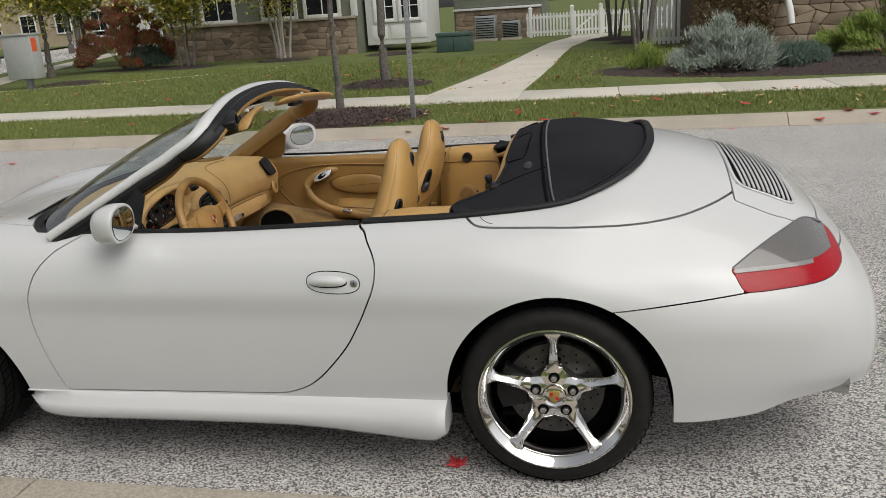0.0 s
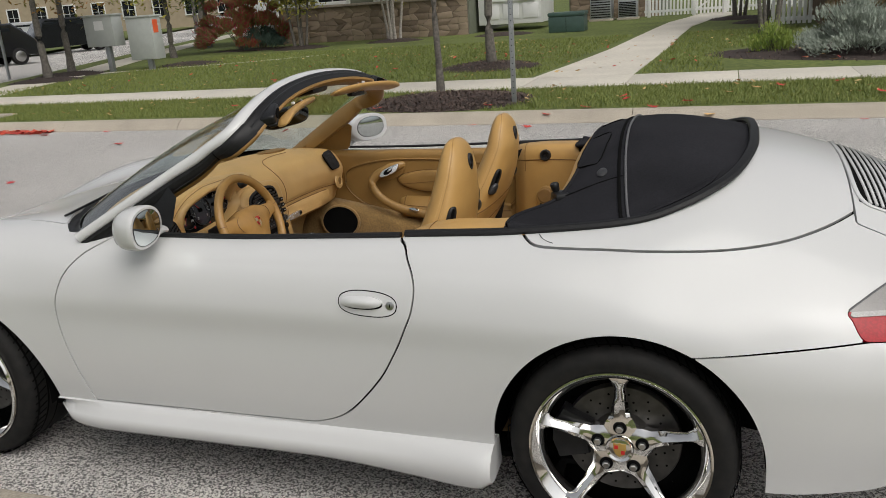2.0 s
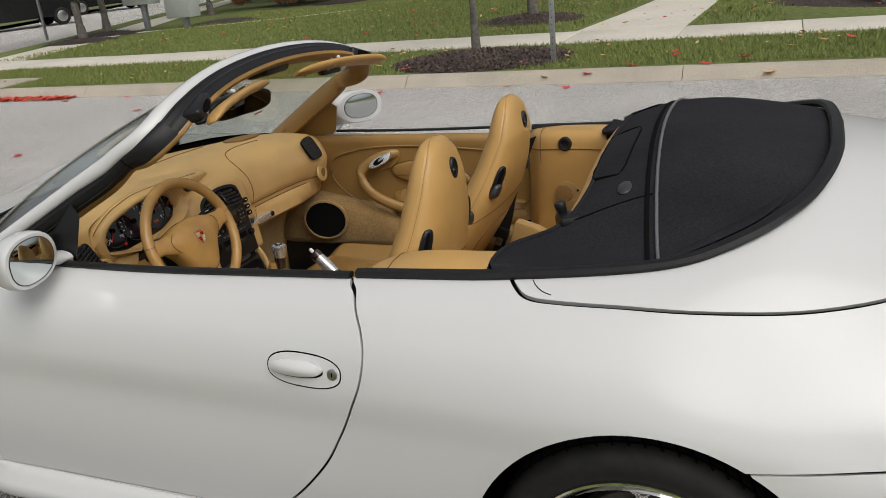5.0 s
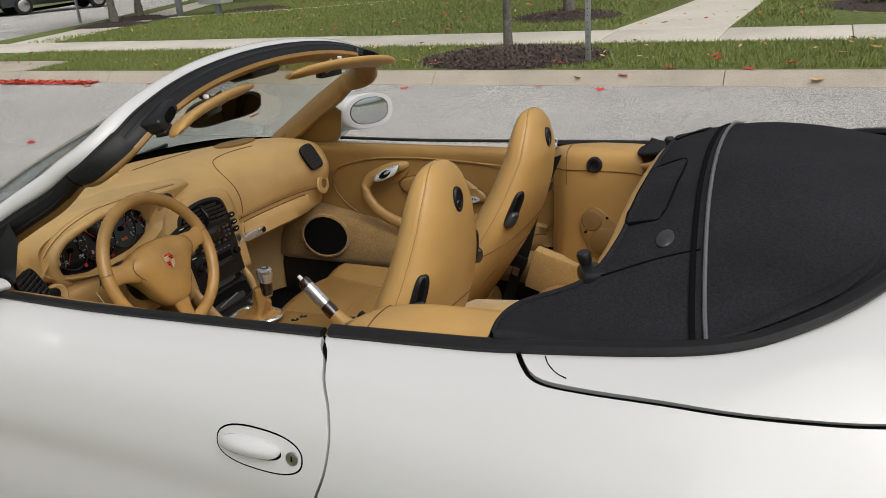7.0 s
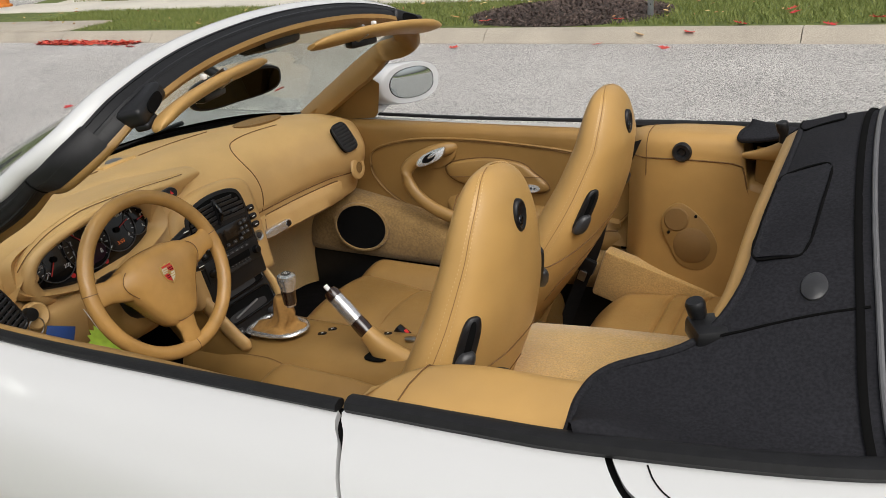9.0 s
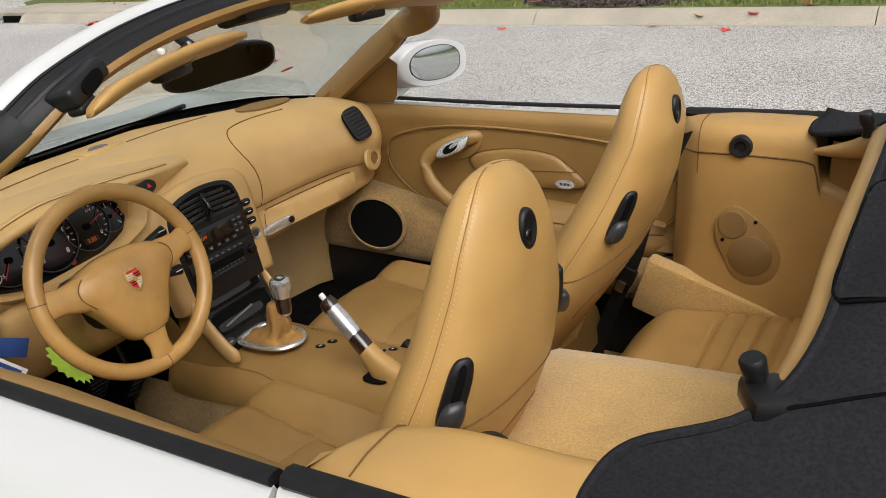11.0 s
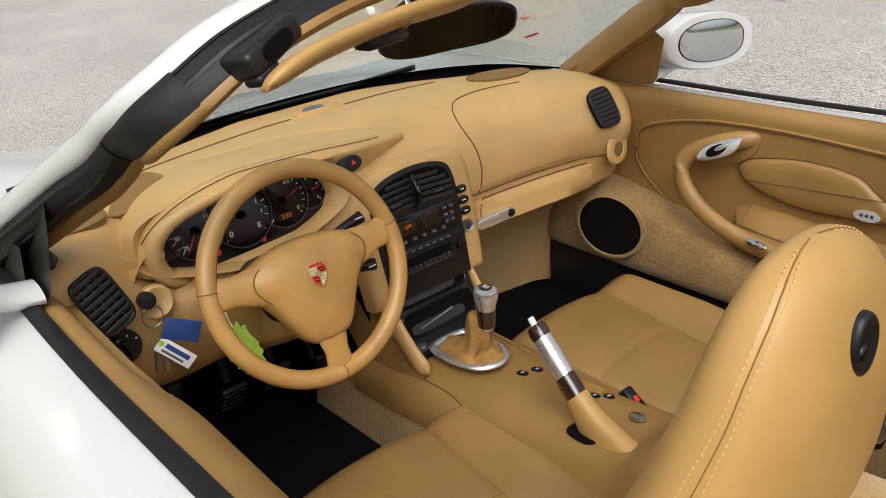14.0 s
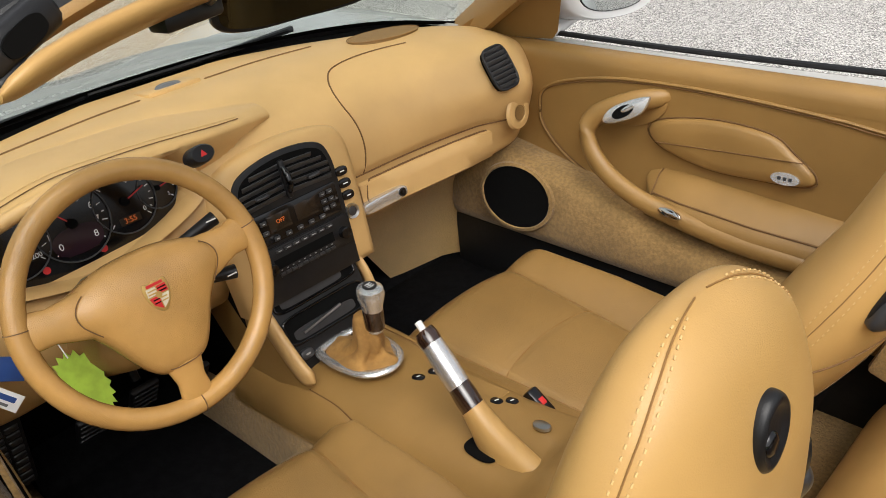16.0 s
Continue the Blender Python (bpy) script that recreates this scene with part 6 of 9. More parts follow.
def hood(y, s):
    """The leather hood over the dials: s runs from its rear lip forward to the dash top."""
    lip = float(pchip([-0.575, -0.55, -0.50, -0.42, -0.34, -0.24, -0.14, -0.04, 0.05], [0.755, 0.815, 0.872, 0.905, 0.917, 0.913, 0.903, 0.888, 0.875], y)[0])
    xr = float(pchip([-0.575, -0.50, -0.34, -0.14, 0.05], [-1.60, -1.570, -1.560, -1.575, -1.635], y)[0])
    front = float(pchip([-0.575, -0.50, -0.34, -0.14, 0.05], [0.80, 0.872, 0.894, 0.896, 0.888], y)[0])
    xf = float(pchip([-0.575, -0.50, -0.34, -0.14, 0.05], [-1.66, -1.76, -1.80, -1.775, -1.69], y)[0])
    return Vector((xr + (xf - xr) * s, y, lip + (front - lip) * (s ** 1.6) + 0.012 * math.sin(math.pi * s) * (1 - s)))


ys = np.linspace(-0.575, 0.05, 40)
rows = []
for y in ys:
    a = hood(y, 0.0)
    under = [a + Vector((-0.055, 0.0 if y > -0.5 else 0.012, -0.030)), a + Vector((-0.012, 0, -0.014)), a + Vector((0.004, 0, -0.006))]
    if y > -0.16:
        under = [Vector((-1.612 + 0.01 * 0, y, 0.815 + 0.0)), a + Vector((-0.012, 0, -0.030)), a + Vector((0.003, 0, -0.006))]
    rows.append(under + [hood(y, s) for s in np.linspace(0, 1, 14)])
part("instrument_hood", loft(rows, False, False), "leather_lit", dash, "stitched tan leather instrument hood", 60)
part("hood_stitching", tube([hood(y, 0.10) + Vector((0.001, 0, 0.0020)) for y in np.linspace(-0.53, -0.02, 60)], 0.0009, 5), "stitch", dash)
lip_line = spline([(-1.602, -0.462, 0.752), (-1.594, -0.500, 0.778), (-1.588, -0.517, 0.815), (-1.582, -0.510, 0.850), (-1.574, -0.478, 0.878)] + [tuple(hood(y, 0.0) + Vector((-0.004, 0, -0.009))) for y in (-0.42, -0.34, -0.24, -0.16)], 6)
part("hood_lip", tube(lip_line, [float(np.interp(i / (len(lip_line) - 1), [0, 0.08, 0.3, 0.5, 0.9, 1], [0.006, 0.016, 0.018, 0.012, 0.009, 0.003])) for i in range(len(lip_line))], 12), "leather_lit", dash, "padded leather lip round the dials", 60)
part("hood_emblem", disc(1.0, 0.002, frame_at((-1.571, -0.512, 0.832), (0.9, -0.35, 0.2)) @ Matrix.Diagonal((0.009, 0.010, 1, 1)), 20), "crease", dash)
part("hood_stitching", tube([hood(y, 0.17) + Vector((0.001, 0, 0.0016)) for y in np.linspace(-0.53, -0.02, 60)], 0.0006, 5), "thread", dash)
part("cluster_surround", loft([[im @ Vector((a * f, b * f, h)) for a, b in [(p[0], p[1]) for p in spline([(-0.172, -0.030, 0), (-0.178, 0.005, 0), (-0.165, 0.035, 0), (-0.11, 0.052, 0), (0.0, 0.064, 0), (0.11, 0.052, 0), (0.165, 0.035, 0), (0.178, 0.005, 0), (0.172, -0.03, 0), (0.10, -0.058, 0), (0, -0.075, 0), (-0.10, -0.058, 0)], 4, True)]] for f, h in ((0.985, 0.004), (1.0, 0.012), (1.05, 0.03), (1.16, 0.045), (1.22, 0.02))], True, False), "leather_lit", dash, "", 60)
hz = frame_at((-1.541, -0.140, 0.888), (0.9, 0.12, 0.45))
haz = part("hazard_switch", lathe([(0.0, 0.004), (0.016, 0.004), (0.019, 0.0), (0.020, -0.02)], hz @ Matrix.Diagonal((1.25, 0.8, 1, 1)), 28), "trim", dash, "black hazard switch with a red triangle")
part("hazard_mark", slab([(-0.006, -0.004), (0.006, -0.004), (0, 0.006)], 0.001, hz @ pose(0, 0, 0.004)), "redpaint", haz)

# ---- centre stack and console ----
sm = frame_at((-1.552, 0.004, 0.704), (1, -0.02, 0.20))     # plane of radio and climate panel
arch_o = [(p[0], p[1]) for p in spline([(-0.104, -0.13, 0), (-0.108, 0.0, 0), (-0.106, 0.075, 0), (-0.08, 0.112, 0), (0.0, 0.128, 0), (0.08, 0.118, 0), (0.106, 0.085, 0), (0.108, 0.0, 0), (0.104, -0.13, 0)], 5)]
stack = part("centre_surround", slab([(a * 1.34 + (0.012 if a > 0 else 0), b * 1.10 + 0.006) for a, b in arch_o], 0.05, sm @ pose(0, 0, -0.042), 0.018), "leather_lit", dash, "tan leather centre stack surround", 60)
part("stack_panel", slab(arch_o, 0.012, sm @ pose(0, 0, 0.0), 0.004), "trim", stack, "black radio and climate panel")
for sx in (-1, 1):
    for k in range(5):
        b = 0.052 + 0.0125 * k
        w = 0.088 if b < 0.08 else 0.078 if b < 0.095 else 0.06
        part("vent_slat", box((w, 0.009, 0.0026), bevel=0.0008, m=sm @ pose(sx * (0.006 + w / 2), b, 0.0150, 25, 0, sx * -3)), "dgrey", stack)
part("vent_divider", box((0.012, 0.070, 0.012), bevel=0.004, m=sm @ pose(0, 0.078, 0.016)), "trim", stack)
part("vent_thumb", tube([sm @ Vector((0, 0.050 + 0.054 * f, 0.016 + 0.014 * math.sin(math.pi * f))) for f in np.linspace(0, 1, 9)], [0.003, 0.005, 0.006, 0.0065, 0.0065, 0.0065, 0.006, 0.005, 0.003], 10), "gloss", stack)
for sx in (-1, 1):
    part("vent_lug", box((0.026, 0.006, 0.008), bevel=0.002, m=sm @ pose(sx * 0.055, 0.064, 0.021)), "dgrey", stack)
part("vent_well", slab([(a * 0.90, 0.046 + (b - 0.046) * 0.88) for a, b in arch_o if b > 0.046], 0.0015, sm @ pose(0, 0, 0.0118)), "gap", stack)
part("climate_panel", box((0.190, 0.058, 0.006), bevel=0.002, m=sm @ pose(0, 0.008, 0.013)), "gloss", stack)
for a in (-0.036, 0.022):
    part("display", box((0.046, 0.030, 0.002), bevel=0.0005, m=sm @ pose(a, 0.013, 0.0165)), "screen", stack)
write("OFF", 0.0105, sm @ pose(-0.034, 0.014, 0.0180), "amber", stack, "display_digits")
for a, b in [(-0.086, 0.024), (-0.086, 0.008), (-0.086, -0.008), (-0.068, 0.020), (-0.068, 0.002), (0.062, 0.024), (0.078, 0.024), (0.062, 0.010), (0.078, 0.010), (0.062, -0.004), (0.078, -0.004), (-0.05, -0.014), (-0.025, -0.014), (0.0, -0.014), (0.025, -0.014), (0.05, -0.014)]:
    cb = part("climate_button", box((0.012, 0.008, 0.004), bevel=0.001, m=sm @ pose(a, b, 0.017)), "dgrey", stack)
    part("button_mark", box((0.005, 0.0016, 0.0005), bevel=0, m=sm @ pose(a, b, 0.0193)), "pale", cb)
part("radio", box((0.196, 0.056, 0.008), bevel=0.002, m=sm @ pose(0, -0.056, 0.013)), "trim", stack)
part("radio_slot", box((0.13, 0.018, 0.002), bevel=0, m=sm @ pose(-0.006, -0.058, 0.0172)), "gap", stack)
for k in range(10):
    part("radio_button", box((0.010, 0.006, 0.004), bevel=0.001, m=sm @ pose(-0.062 + 0.0125 * k, -0.078, 0.018)), "dgrey", stack)
    part("button_mark", box((0.003, 0.0018, 0.0005), bevel=0, m=sm @ pose(-0.062 + 0.0125 * k, -0.0705, 0.0176)), "pale", stack)
    if k < 7:
        part("radio_button", box((0.014, 0.006, 0.004), bevel=0.001, m=sm @ pose(-0.055 + 0.0185 * k, -0.036, 0.018)), "dgrey", stack)
        part("button_mark", box((0.007, 0.0014, 0.0005), bevel=0, m=sm @ pose(-0.055 + 0.0185 * k, -0.036, 0.0203)), "pale", stack)
for a in (-0.082, 0.082):
    part("radio_knob", disc(0.011, 0.014, sm @ pose(a, -0.060, 0.022), 24, 0.002), "gloss", stack)
for k in range(3):
    bm_ = sm @ pose(0.119, 0.047 - 0.0235 * k, 0.006)
    rb = part("dash_button", slab(oval(0.014, 0.009, 24, 2.6), 0.008, bm_, 0.003), "gloss", stack, "oval black dash button")
    part("button_mark", box((0.010, 0.002, 0.001), bevel=0, m=bm_ @ pose(0, 0, 0.0083)), "white", rb)
part("ignition_socket", lathe([(0.0, -0.002), (0.008, -0.002), (0.0095, 0.004), (0.014, 0.006), (0.0155, 0.0)], sm @ pose(0.119, -0.033, 0.007), 28), "steel", stack, "round chrome socket")
part("socket_cap", disc(0.0095, 0.004, sm @ pose(0.119, -0.033, 0.009), 24, 0.001), "dgrey", stack)
# lower tray leaning back to the console
tm = frame_at((-1.508, 0.000, 0.520), (1, -0.02, 0.50), (-0.44, 0, 0.9))
tray = part("lower_tray", slab([(-0.105, 0.105), (0.105, 0.105), (0.100, -0.095), (-0.100, -0.095)], 0.02, tm @ pose(0, 0, -0.012), 0.006), "trim", stack, "black double storage tray")
for b, h in ((0.062, 0.046), (0.0, 0.05)):
    part("tray_opening", slab(oval(0.090, h / 2, 36, 6), 0.003, tm @ pose(0, b, 0.0062)), "gap", tray)
    part("tray_rim", tube([tm @ Vector((p[0], p[1] + b, 0.0095)) for p in oval(0.092, h / 2 + 0.001, 40, 6)], 0.0030, 8, True), "gloss", tray)
    part("tray_floor", slab(oval(0.070, h * 0.22, 30, 5), 0.0012, tm @ pose(-0.008, b - h * 0.20, 0.0085)), "dgrey", tray)
part("pen", tube([tm @ Vector((-0.06, -0.010, 0.014)), tm @ Vector((0.03, 0.002, 0.014))], 0.003, 6), "steel", tray)
for a in (-0.074, 0.060):
    tb = part("tray_button", slab(oval(0.014, 0.0095, 20, 2.6), 0.012, tm @ pose(a, -0.046, 0.008), 0.004), "dgrey", tray)
    part("button_mark", box((0.009, 0.003, 0.001), bevel=0, m=tm @ pose(a, -0.046, 0.0203)), "pale", tb)
for sx in (-1, 1):
    run = spline([(-1.595, sx * 0.112, 0.645), (-1.56, sx * 0.113, 0.604), (-1.515, sx * 0.113, 0.556)] + ([(-1.475, -0.113, 0.515), (-1.440, -0.112, 0.484), (-1.415, -0.108, 0.468)] if sx < 0 else [(-1.500, 0.113, 0.520), (-1.492, 0.110, 0.490), (-1.490, 0.108, 0.465)]), 6)
    wide = 0.012 if sx < 0 else 0.007
    part("stack_cheek", tube(run, [wide] * (len(run) - 6) + [wide, wide, wide * 0.95, wide * 0.8, wide * 0.55, wide * 0.2], 12, flat=1.9, up=(0.6, 0, 0.8)), "leather_lit", stack, "", 60)
    part("cheek_side", loft([[Vector((a.x + 0.004, sx * 0.108, a.z)), Vector((a.x - 0.05, sx * 0.128, a.z - 0.05)), Vector((a.x - 0.10, sx * 0.132, a.z - 0.12))] for a in run], False, False), "leather_shade", stack, "", 60)


def tunnel(x):
    """Half section of the tunnel from the floor up over the padded shoulder to the centre line."""
    top = float(pchip([-1.62, -1.50, -1.42, -1.30, -1.10, -0.96, -0.90, -0.84, -0.74], [0.445, 0.447, 0.452, 0.460, 0.476, 0.496, 0.538, 0.553, 0.545], x)[0])
    h = float(pchip([-1.62, -1.45, -1.30, -1.0, -0.88, -0.74], [0.112, 0.106, 0.097, 0.086, 0.094, 0.098], x)[0])
    return [Vector((x, a, b)) for a, b in [(h + 0.058, 0.235), (h + 0.048, 0.33), (h + 0.040, top - 0.092), (h + 0.034, top - 0.070), (h + 0.026, top - 0.046), (h + 0.015, top - 0.024), (h + 0.003, top - 0.009), (h * 0.86, top - 0.001), (h * 0.5, top + 0.004), (0, top + 0.005)]]


def mirrored(half):
    return [Vector((p.x, -p.y, p.z)) for p in half] + [Vector(p) for p in half[-2::-1]]


tun = part("centre_console", loft([mirrored(tunnel(x)[2:]) for x in np.linspace(-1.62, -0.74, 60)], False, False), "leather_shade", car, "tan leather centre console", 60)
part("console_end", loft([mirrored(tunnel(-0.74)), [Vector((-0.735, p.y, 0.24)) for p in mirrored(tunnel(-0.74))]], False, False), "leather_shade", tun)
for sx in (-1, 1):
    part("tunnel_carpet", loft([[Vector((p.x, sx * (p.y - 0.002), p.z)) for p in tunnel(x)[:4]] for x in np.linspace(-1.75, -0.74, 40)], False, False), "carpet_shade", tun, "tan carpet on the tunnel side")

    def pad_at(x, f, lift):
        """A point of the tunnel's side, f from the shoulder (0) down to the carpet (1)."""
        q = tunnel(x)
        k = 2 + (1 - f) * 5
        i = min(int(k), 6)
        p = q[i].lerp(q[i + 1], k - i)
        return Vector((p.x, sx * (p.y + lift * 0.85), p.z + lift * 0.5))

    xs_k = np.linspace(-1.60, -1.232, 40)
    up_k = pchip([-1.60, -1.46, -1.36, -1.29, -1.25, -1.232], [0.20, 0.16, 0.20, 0.36, 0.62, 0.92], xs_k)
    part("knee_pad", loft([[pad_at(x, g + (0.96 - g) * e, l) for e, l in ((0.0, 0.0), (0.03, 0.004), (0.12, 0.007), (0.5, 0.010), (0.9, 0.006), (1.0, 0.0))] for x, g in zip(xs_k, up_k)], False, False), "leather_shade", tun, "padded tan knee panel", 60)
    part("knee_seam", tube([pad_at(x, g - 0.01, 0.0008) for x, g in zip(xs_k, up_k)], 0.0013, 5), "stitch", tun)
ringm = pose(-1.372, -0.002, 0.4745, 0, -3, 0)
egg = [(p[0] * 0.80, p[1] * 0.70) for p in spline([(0.085, 0, 0), (0.06, 0.052, 0), (0.0, 0.072, 0), (-0.075, 0.070, 0), (-0.105, 0.055, 0), (-0.112, 0, 0), (-0.105, -0.055, 0), (-0.075, -0.070, 0), (0.0, -0.072, 0), (0.06, -0.052, 0)], 5, True)]
gs = part("gear_surround", tube([ringm @ Vector((a, b, 0.004)) for a, b in egg], 0.009, 10, True, flat=0.7), "silver", tun, "satin silver gear lever surround")
rows = []
for h, rx, ry, fold in [(0.0, 0.080, 0.056, 0.0), (0.008, 0.074, 0.050, 0.06), (0.014, 0.060, 0.042, 0.14), (0.016, 0.046, 0.034, 0.22), (0.021, 0.036, 0.029, 0.24), (0.032, 0.031, 0.025, 0.20), (0.048, 0.029, 0.024, 0.14), (0.064, 0.026, 0.022, 0.12), (0.082, 0.023, 0.020, 0.10), (0.094, 0.020, 0.018, 0.06), (0.098, 0.016, 0.015, 0.0)]:
    lean = 0.030 * min(1.0, h / 0.04)
    rows.append([ringm @ Vector(((-0.012 + lean) + rx * (1 + fold * math.sin(5 * a + 40 * h) + 0.5 * fold * math.sin(9 * a - 70 * h)) * math.cos(a), ry * (1 + fold * math.sin(5 * a + 40 * h)) * math.sin(a), h + 0.006 * math.sin(4 * a + 1) * (0 < h < 0.05))) for a in np.linspace(0, 2 * math.pi, 48, endpoint=False)])
part("gear_boot", loft(rows, True, True), "suede", gs, "tan suede gear lever boot", 70)
km = pose(-1.338, 0.002, 0.548, 0, 3, 0)
knob = part("gear_knob", lathe([(0.0, 0.0), (0.0150, 0.0), (0.0165, 0.010), (0.0170, 0.04), (0.0190, 0.055), (0.0225, 0.068), (0.0235, 0.078), (0.0215, 0.086), (0.014, 0.090), (0.0, 0.091)], km, 28, sx=1.08), "silver", gs, "silver and dark wood gear knob")
part("knob_inlay", lathe([(0.0168, 0.006), (0.0176, 0.010), (0.0180, 0.040), (0.0176, 0.046)], km, 28, sx=1.08), "wood", knob)
part("shift_pattern", disc(0.0125, 0.001, km @ pose(0, 0, 0.0915), 24), "trim", knob)
for a, b, w, h in [(-0.005, 0, 0.0012, 0.012), (0, 0, 0.0012, 0.012), (0.005, 0, 0.0012, 0.012), (0, 0, 0.011, 0.0012)]:
    part("pattern_line", box((w, h, 0.0005), bevel=0, m=km @ pose(a, b, 0.0923)), "white", knob)
# hand brake
hb0, hb1 = Vector((-0.985, -0.045, 0.452)), Vector((-1.186, -0.022, 0.628))
d = (hb1 - hb0)
bm = loft([[hb0 + d * f + (Vector((0, a * w, 0)) + Vector((d.z, 0, -d.x)).normalized() * -b * h) for a, b in oval(1, 1, 16, 2.6)] for f, w, h in [(-0.10, 0.026, 0.078), (0.02, 0.0255, 0.066), (0.14, 0.024, 0.049), (0.26, 0.022, 0.034), (0.38, 0.0195, 0.024), (0.47, 0.0178, 0.0205)]], True, True)
hbk = part("hand_brake", bm, "leather", tun, "hand brake with tan gaiter and silver grip", 60)


def grip_piece(f0, f1, r0, r1, material, name, label=""):
    return part(name, loft([[hb0 + d * f + Vector((0, a * r, 0)) + Vector((d.z, 0, -d.x)).normalized() * -b * r * 1.1 for a, b in oval(1, 1, 18, 2.4)] for f, r in ((f0, r0), ((f0 + f1) / 2, max(r0, r1) + 0.0008), (f1, r1))], True, True), material, hbk, label, 50)


grip_piece(0.46, 0.62, 0.0175, 0.017, "wood", "grip_base", "dark polished wood grip")
grip_piece(0.615, 0.90, 0.0172, 0.0165, "silver", "grip_sleeve", "silver grip sleeve")
part("grip_print", box((0.040, 0.0035, 0.0006), bevel=0, m=frame_at(hb0 + d * 0.77 + Vector((d.z, 0, -d.x)).normalized() * -0.0188, Vector((-d.z, 0, d.x)) * (1 if d.x < 0 else -1) * -1, d) @ pose(0, 0, 0, 0, 0, 90)), "grey", hbk)
grip_piece(0.895, 0.985, 0.0168, 0.0145, "wood", "grip_end")
part("brake_button", tube([hb0 + d * 0.98, hb0 + d * 1.045], 0.006, 12), "white", hbk)
part("brake_slot", slab(oval(0.034, 0.025, 28, 3), 0.003, pose(-1.045, -0.050, 0.4835, 0, -7, -6)), "gap", tun)
# window switches and buttons on the console
for x, y in ((-1.262, 0.020), (-1.250, 0.048)):
    ws = part("window_switch", slab(oval(0.0125, 0.0085, 20, 2.6), 0.006, pose(x, y, 0.4640, 0, -4, 20), 0.003), "gloss", tun)
    part("switch_mark", box((0.007, 0.0016, 0.0006), bevel=0, m=pose(x, y, 0.4704, 0, -4, 70)), "white", ws)
part("switch_plate", box((0.19, 0.075, 0.004), (-1.20, 0.040, 0.4680), (0, -5, 0), 0.0018), "leather_shade", tun)
for x, y in ((-1.105, 0.045), (-1.085, 0.060)):
    ws = part("window_switch", slab(oval(0.0115, 0.008, 20, 2.6), 0.006, pose(x, y, 0.4755, 0, -4, 10), 0.003), "gloss", tun)
    part("switch_mark", box((0.007, 0.0016, 0.0006), bevel=0, m=pose(x, y, 0.4819, 0, -4, 60)), "white", ws)
part("console_button", slab(oval(0.016, 0.010, 24), 0.006, pose(-0.998, 0.027, 0.496, 0, -8, 0), 0.002), "steel", tun)
for y, x in ((0.098, -1.075), (-0.118, -0.90)):
    bk = part("belt_buckle", box((0.055, 0.024, 0.075), (x, y, 0.440), (0, 35, 0), 0.006), "gloss", car, "black belt buckle with a red button")
    part("buckle_button", box((0.013, 0.010, 0.003), bevel=0.001, m=pose(x, y, 0.440, 0, 35, 0) @ pose(0, 0, 0.038)), "redpaint", bk)

# ---- steering wheel ----
wm = frame_at((-1.393, -0.327, 0.779), (0.94, 0, 0.342))
pts = [wm @ Vector((0.173 * math.cos(a), 0.173 * math.sin(a), 0)) for a in np.linspace(0, 2 * math.pi, 64, endpoint=False)]
sw = part("steering_wheel", tube(pts, 0.0160, 14, True, up=(0.94, 0, 0.342)), "leather_wheel", car, "three-spoke tan leather steering wheel", 60)
hub = [(p[0], p[1]) for p in spline([(-0.112, 0.012, 0), (-0.100, 0.044, 0), (-0.05, 0.062, 0), (0.0, 0.066, 0), (0.05, 0.062, 0), (0.100, 0.044, 0), (0.112, 0.012, 0), (0.078, -0.036, 0), (0.040, -0.100, 0), (0.0, -0.112, 0), (-0.040, -0.100, 0), (-0.078, -0.036, 0)], 6, True)]
for lo, hi in ((150, 192), (-12, 30), (255, 285)):
    run = sorted((q, a, b) for a, b in hub for q in (math.degrees(math.atan2(b, a)), math.degrees(math.atan2(b, a)) + 360) if lo < q < hi)
    part("pad_seam", tube([wm @ Vector((a * 0.925, b * 0.925 - 0.005, 0.0180)) for q, a, b in run], 0.0009, 5), "stitch", sw)
part("airbag_pad", loft([[wm @ Vector((a * f, b * f - 0.005, h)) for a, b in hub] for f, h in ((0.90, -0.045), (1.0, -0.02), (1.0, 0.0), (0.96, 0.012), (0.86, 0.020), (0.6, 0.026), (0.3, 0.029), (0.02, 0.030))], True, True), "leather_wheel", sw, "tan leather airbag pad", 60)
for ang, w0, w1 in ((172, 0.032, 0.024), (8, 0.032, 0.024), (270, 0.029, 0.021)):
    a = math.radians(ang)
    dirv, nrm = Vector((math.cos(a), math.sin(a), 0)), Vector((-math.sin(a), math.cos(a), 0))
    rows = []
    for f, w, h, t in [(0.060, w0 + 0.006, 0.002, 0.016), (0.10, w0, 0.004, 0.013), (0.135, w1, 0.003, 0.012), (0.160, w1 + 0.003, 0.0, 0.012), (0.175, w1 + 0.014, -0.001, 0.010)]:
        rows.append([wm @ (dirv * f + nrm * (p[0] * w) + Vector((0, 0, h + p[1] * t))) for p in oval(1, 1, 16, 2.4)])
    part("spoke", loft(rows, True, True), "leather_wheel", sw, "", 60)
for ang in (170, 10, 270):
    a = math.radians(ang)
    part("spoke_seam", tube([wm @ Vector((0.173 * math.cos(a), 0.173 * math.sin(a), 0)) + (wm.to_3x3() @ Vector((math.cos(a) * math.cos(q), math.sin(a) * math.cos(q), math.sin(q)))) * 0.0161 for q in np.linspace(0, 2 * math.pi, 14, endpoint=False)], 0.0010, 4, True), "stitch", sw)
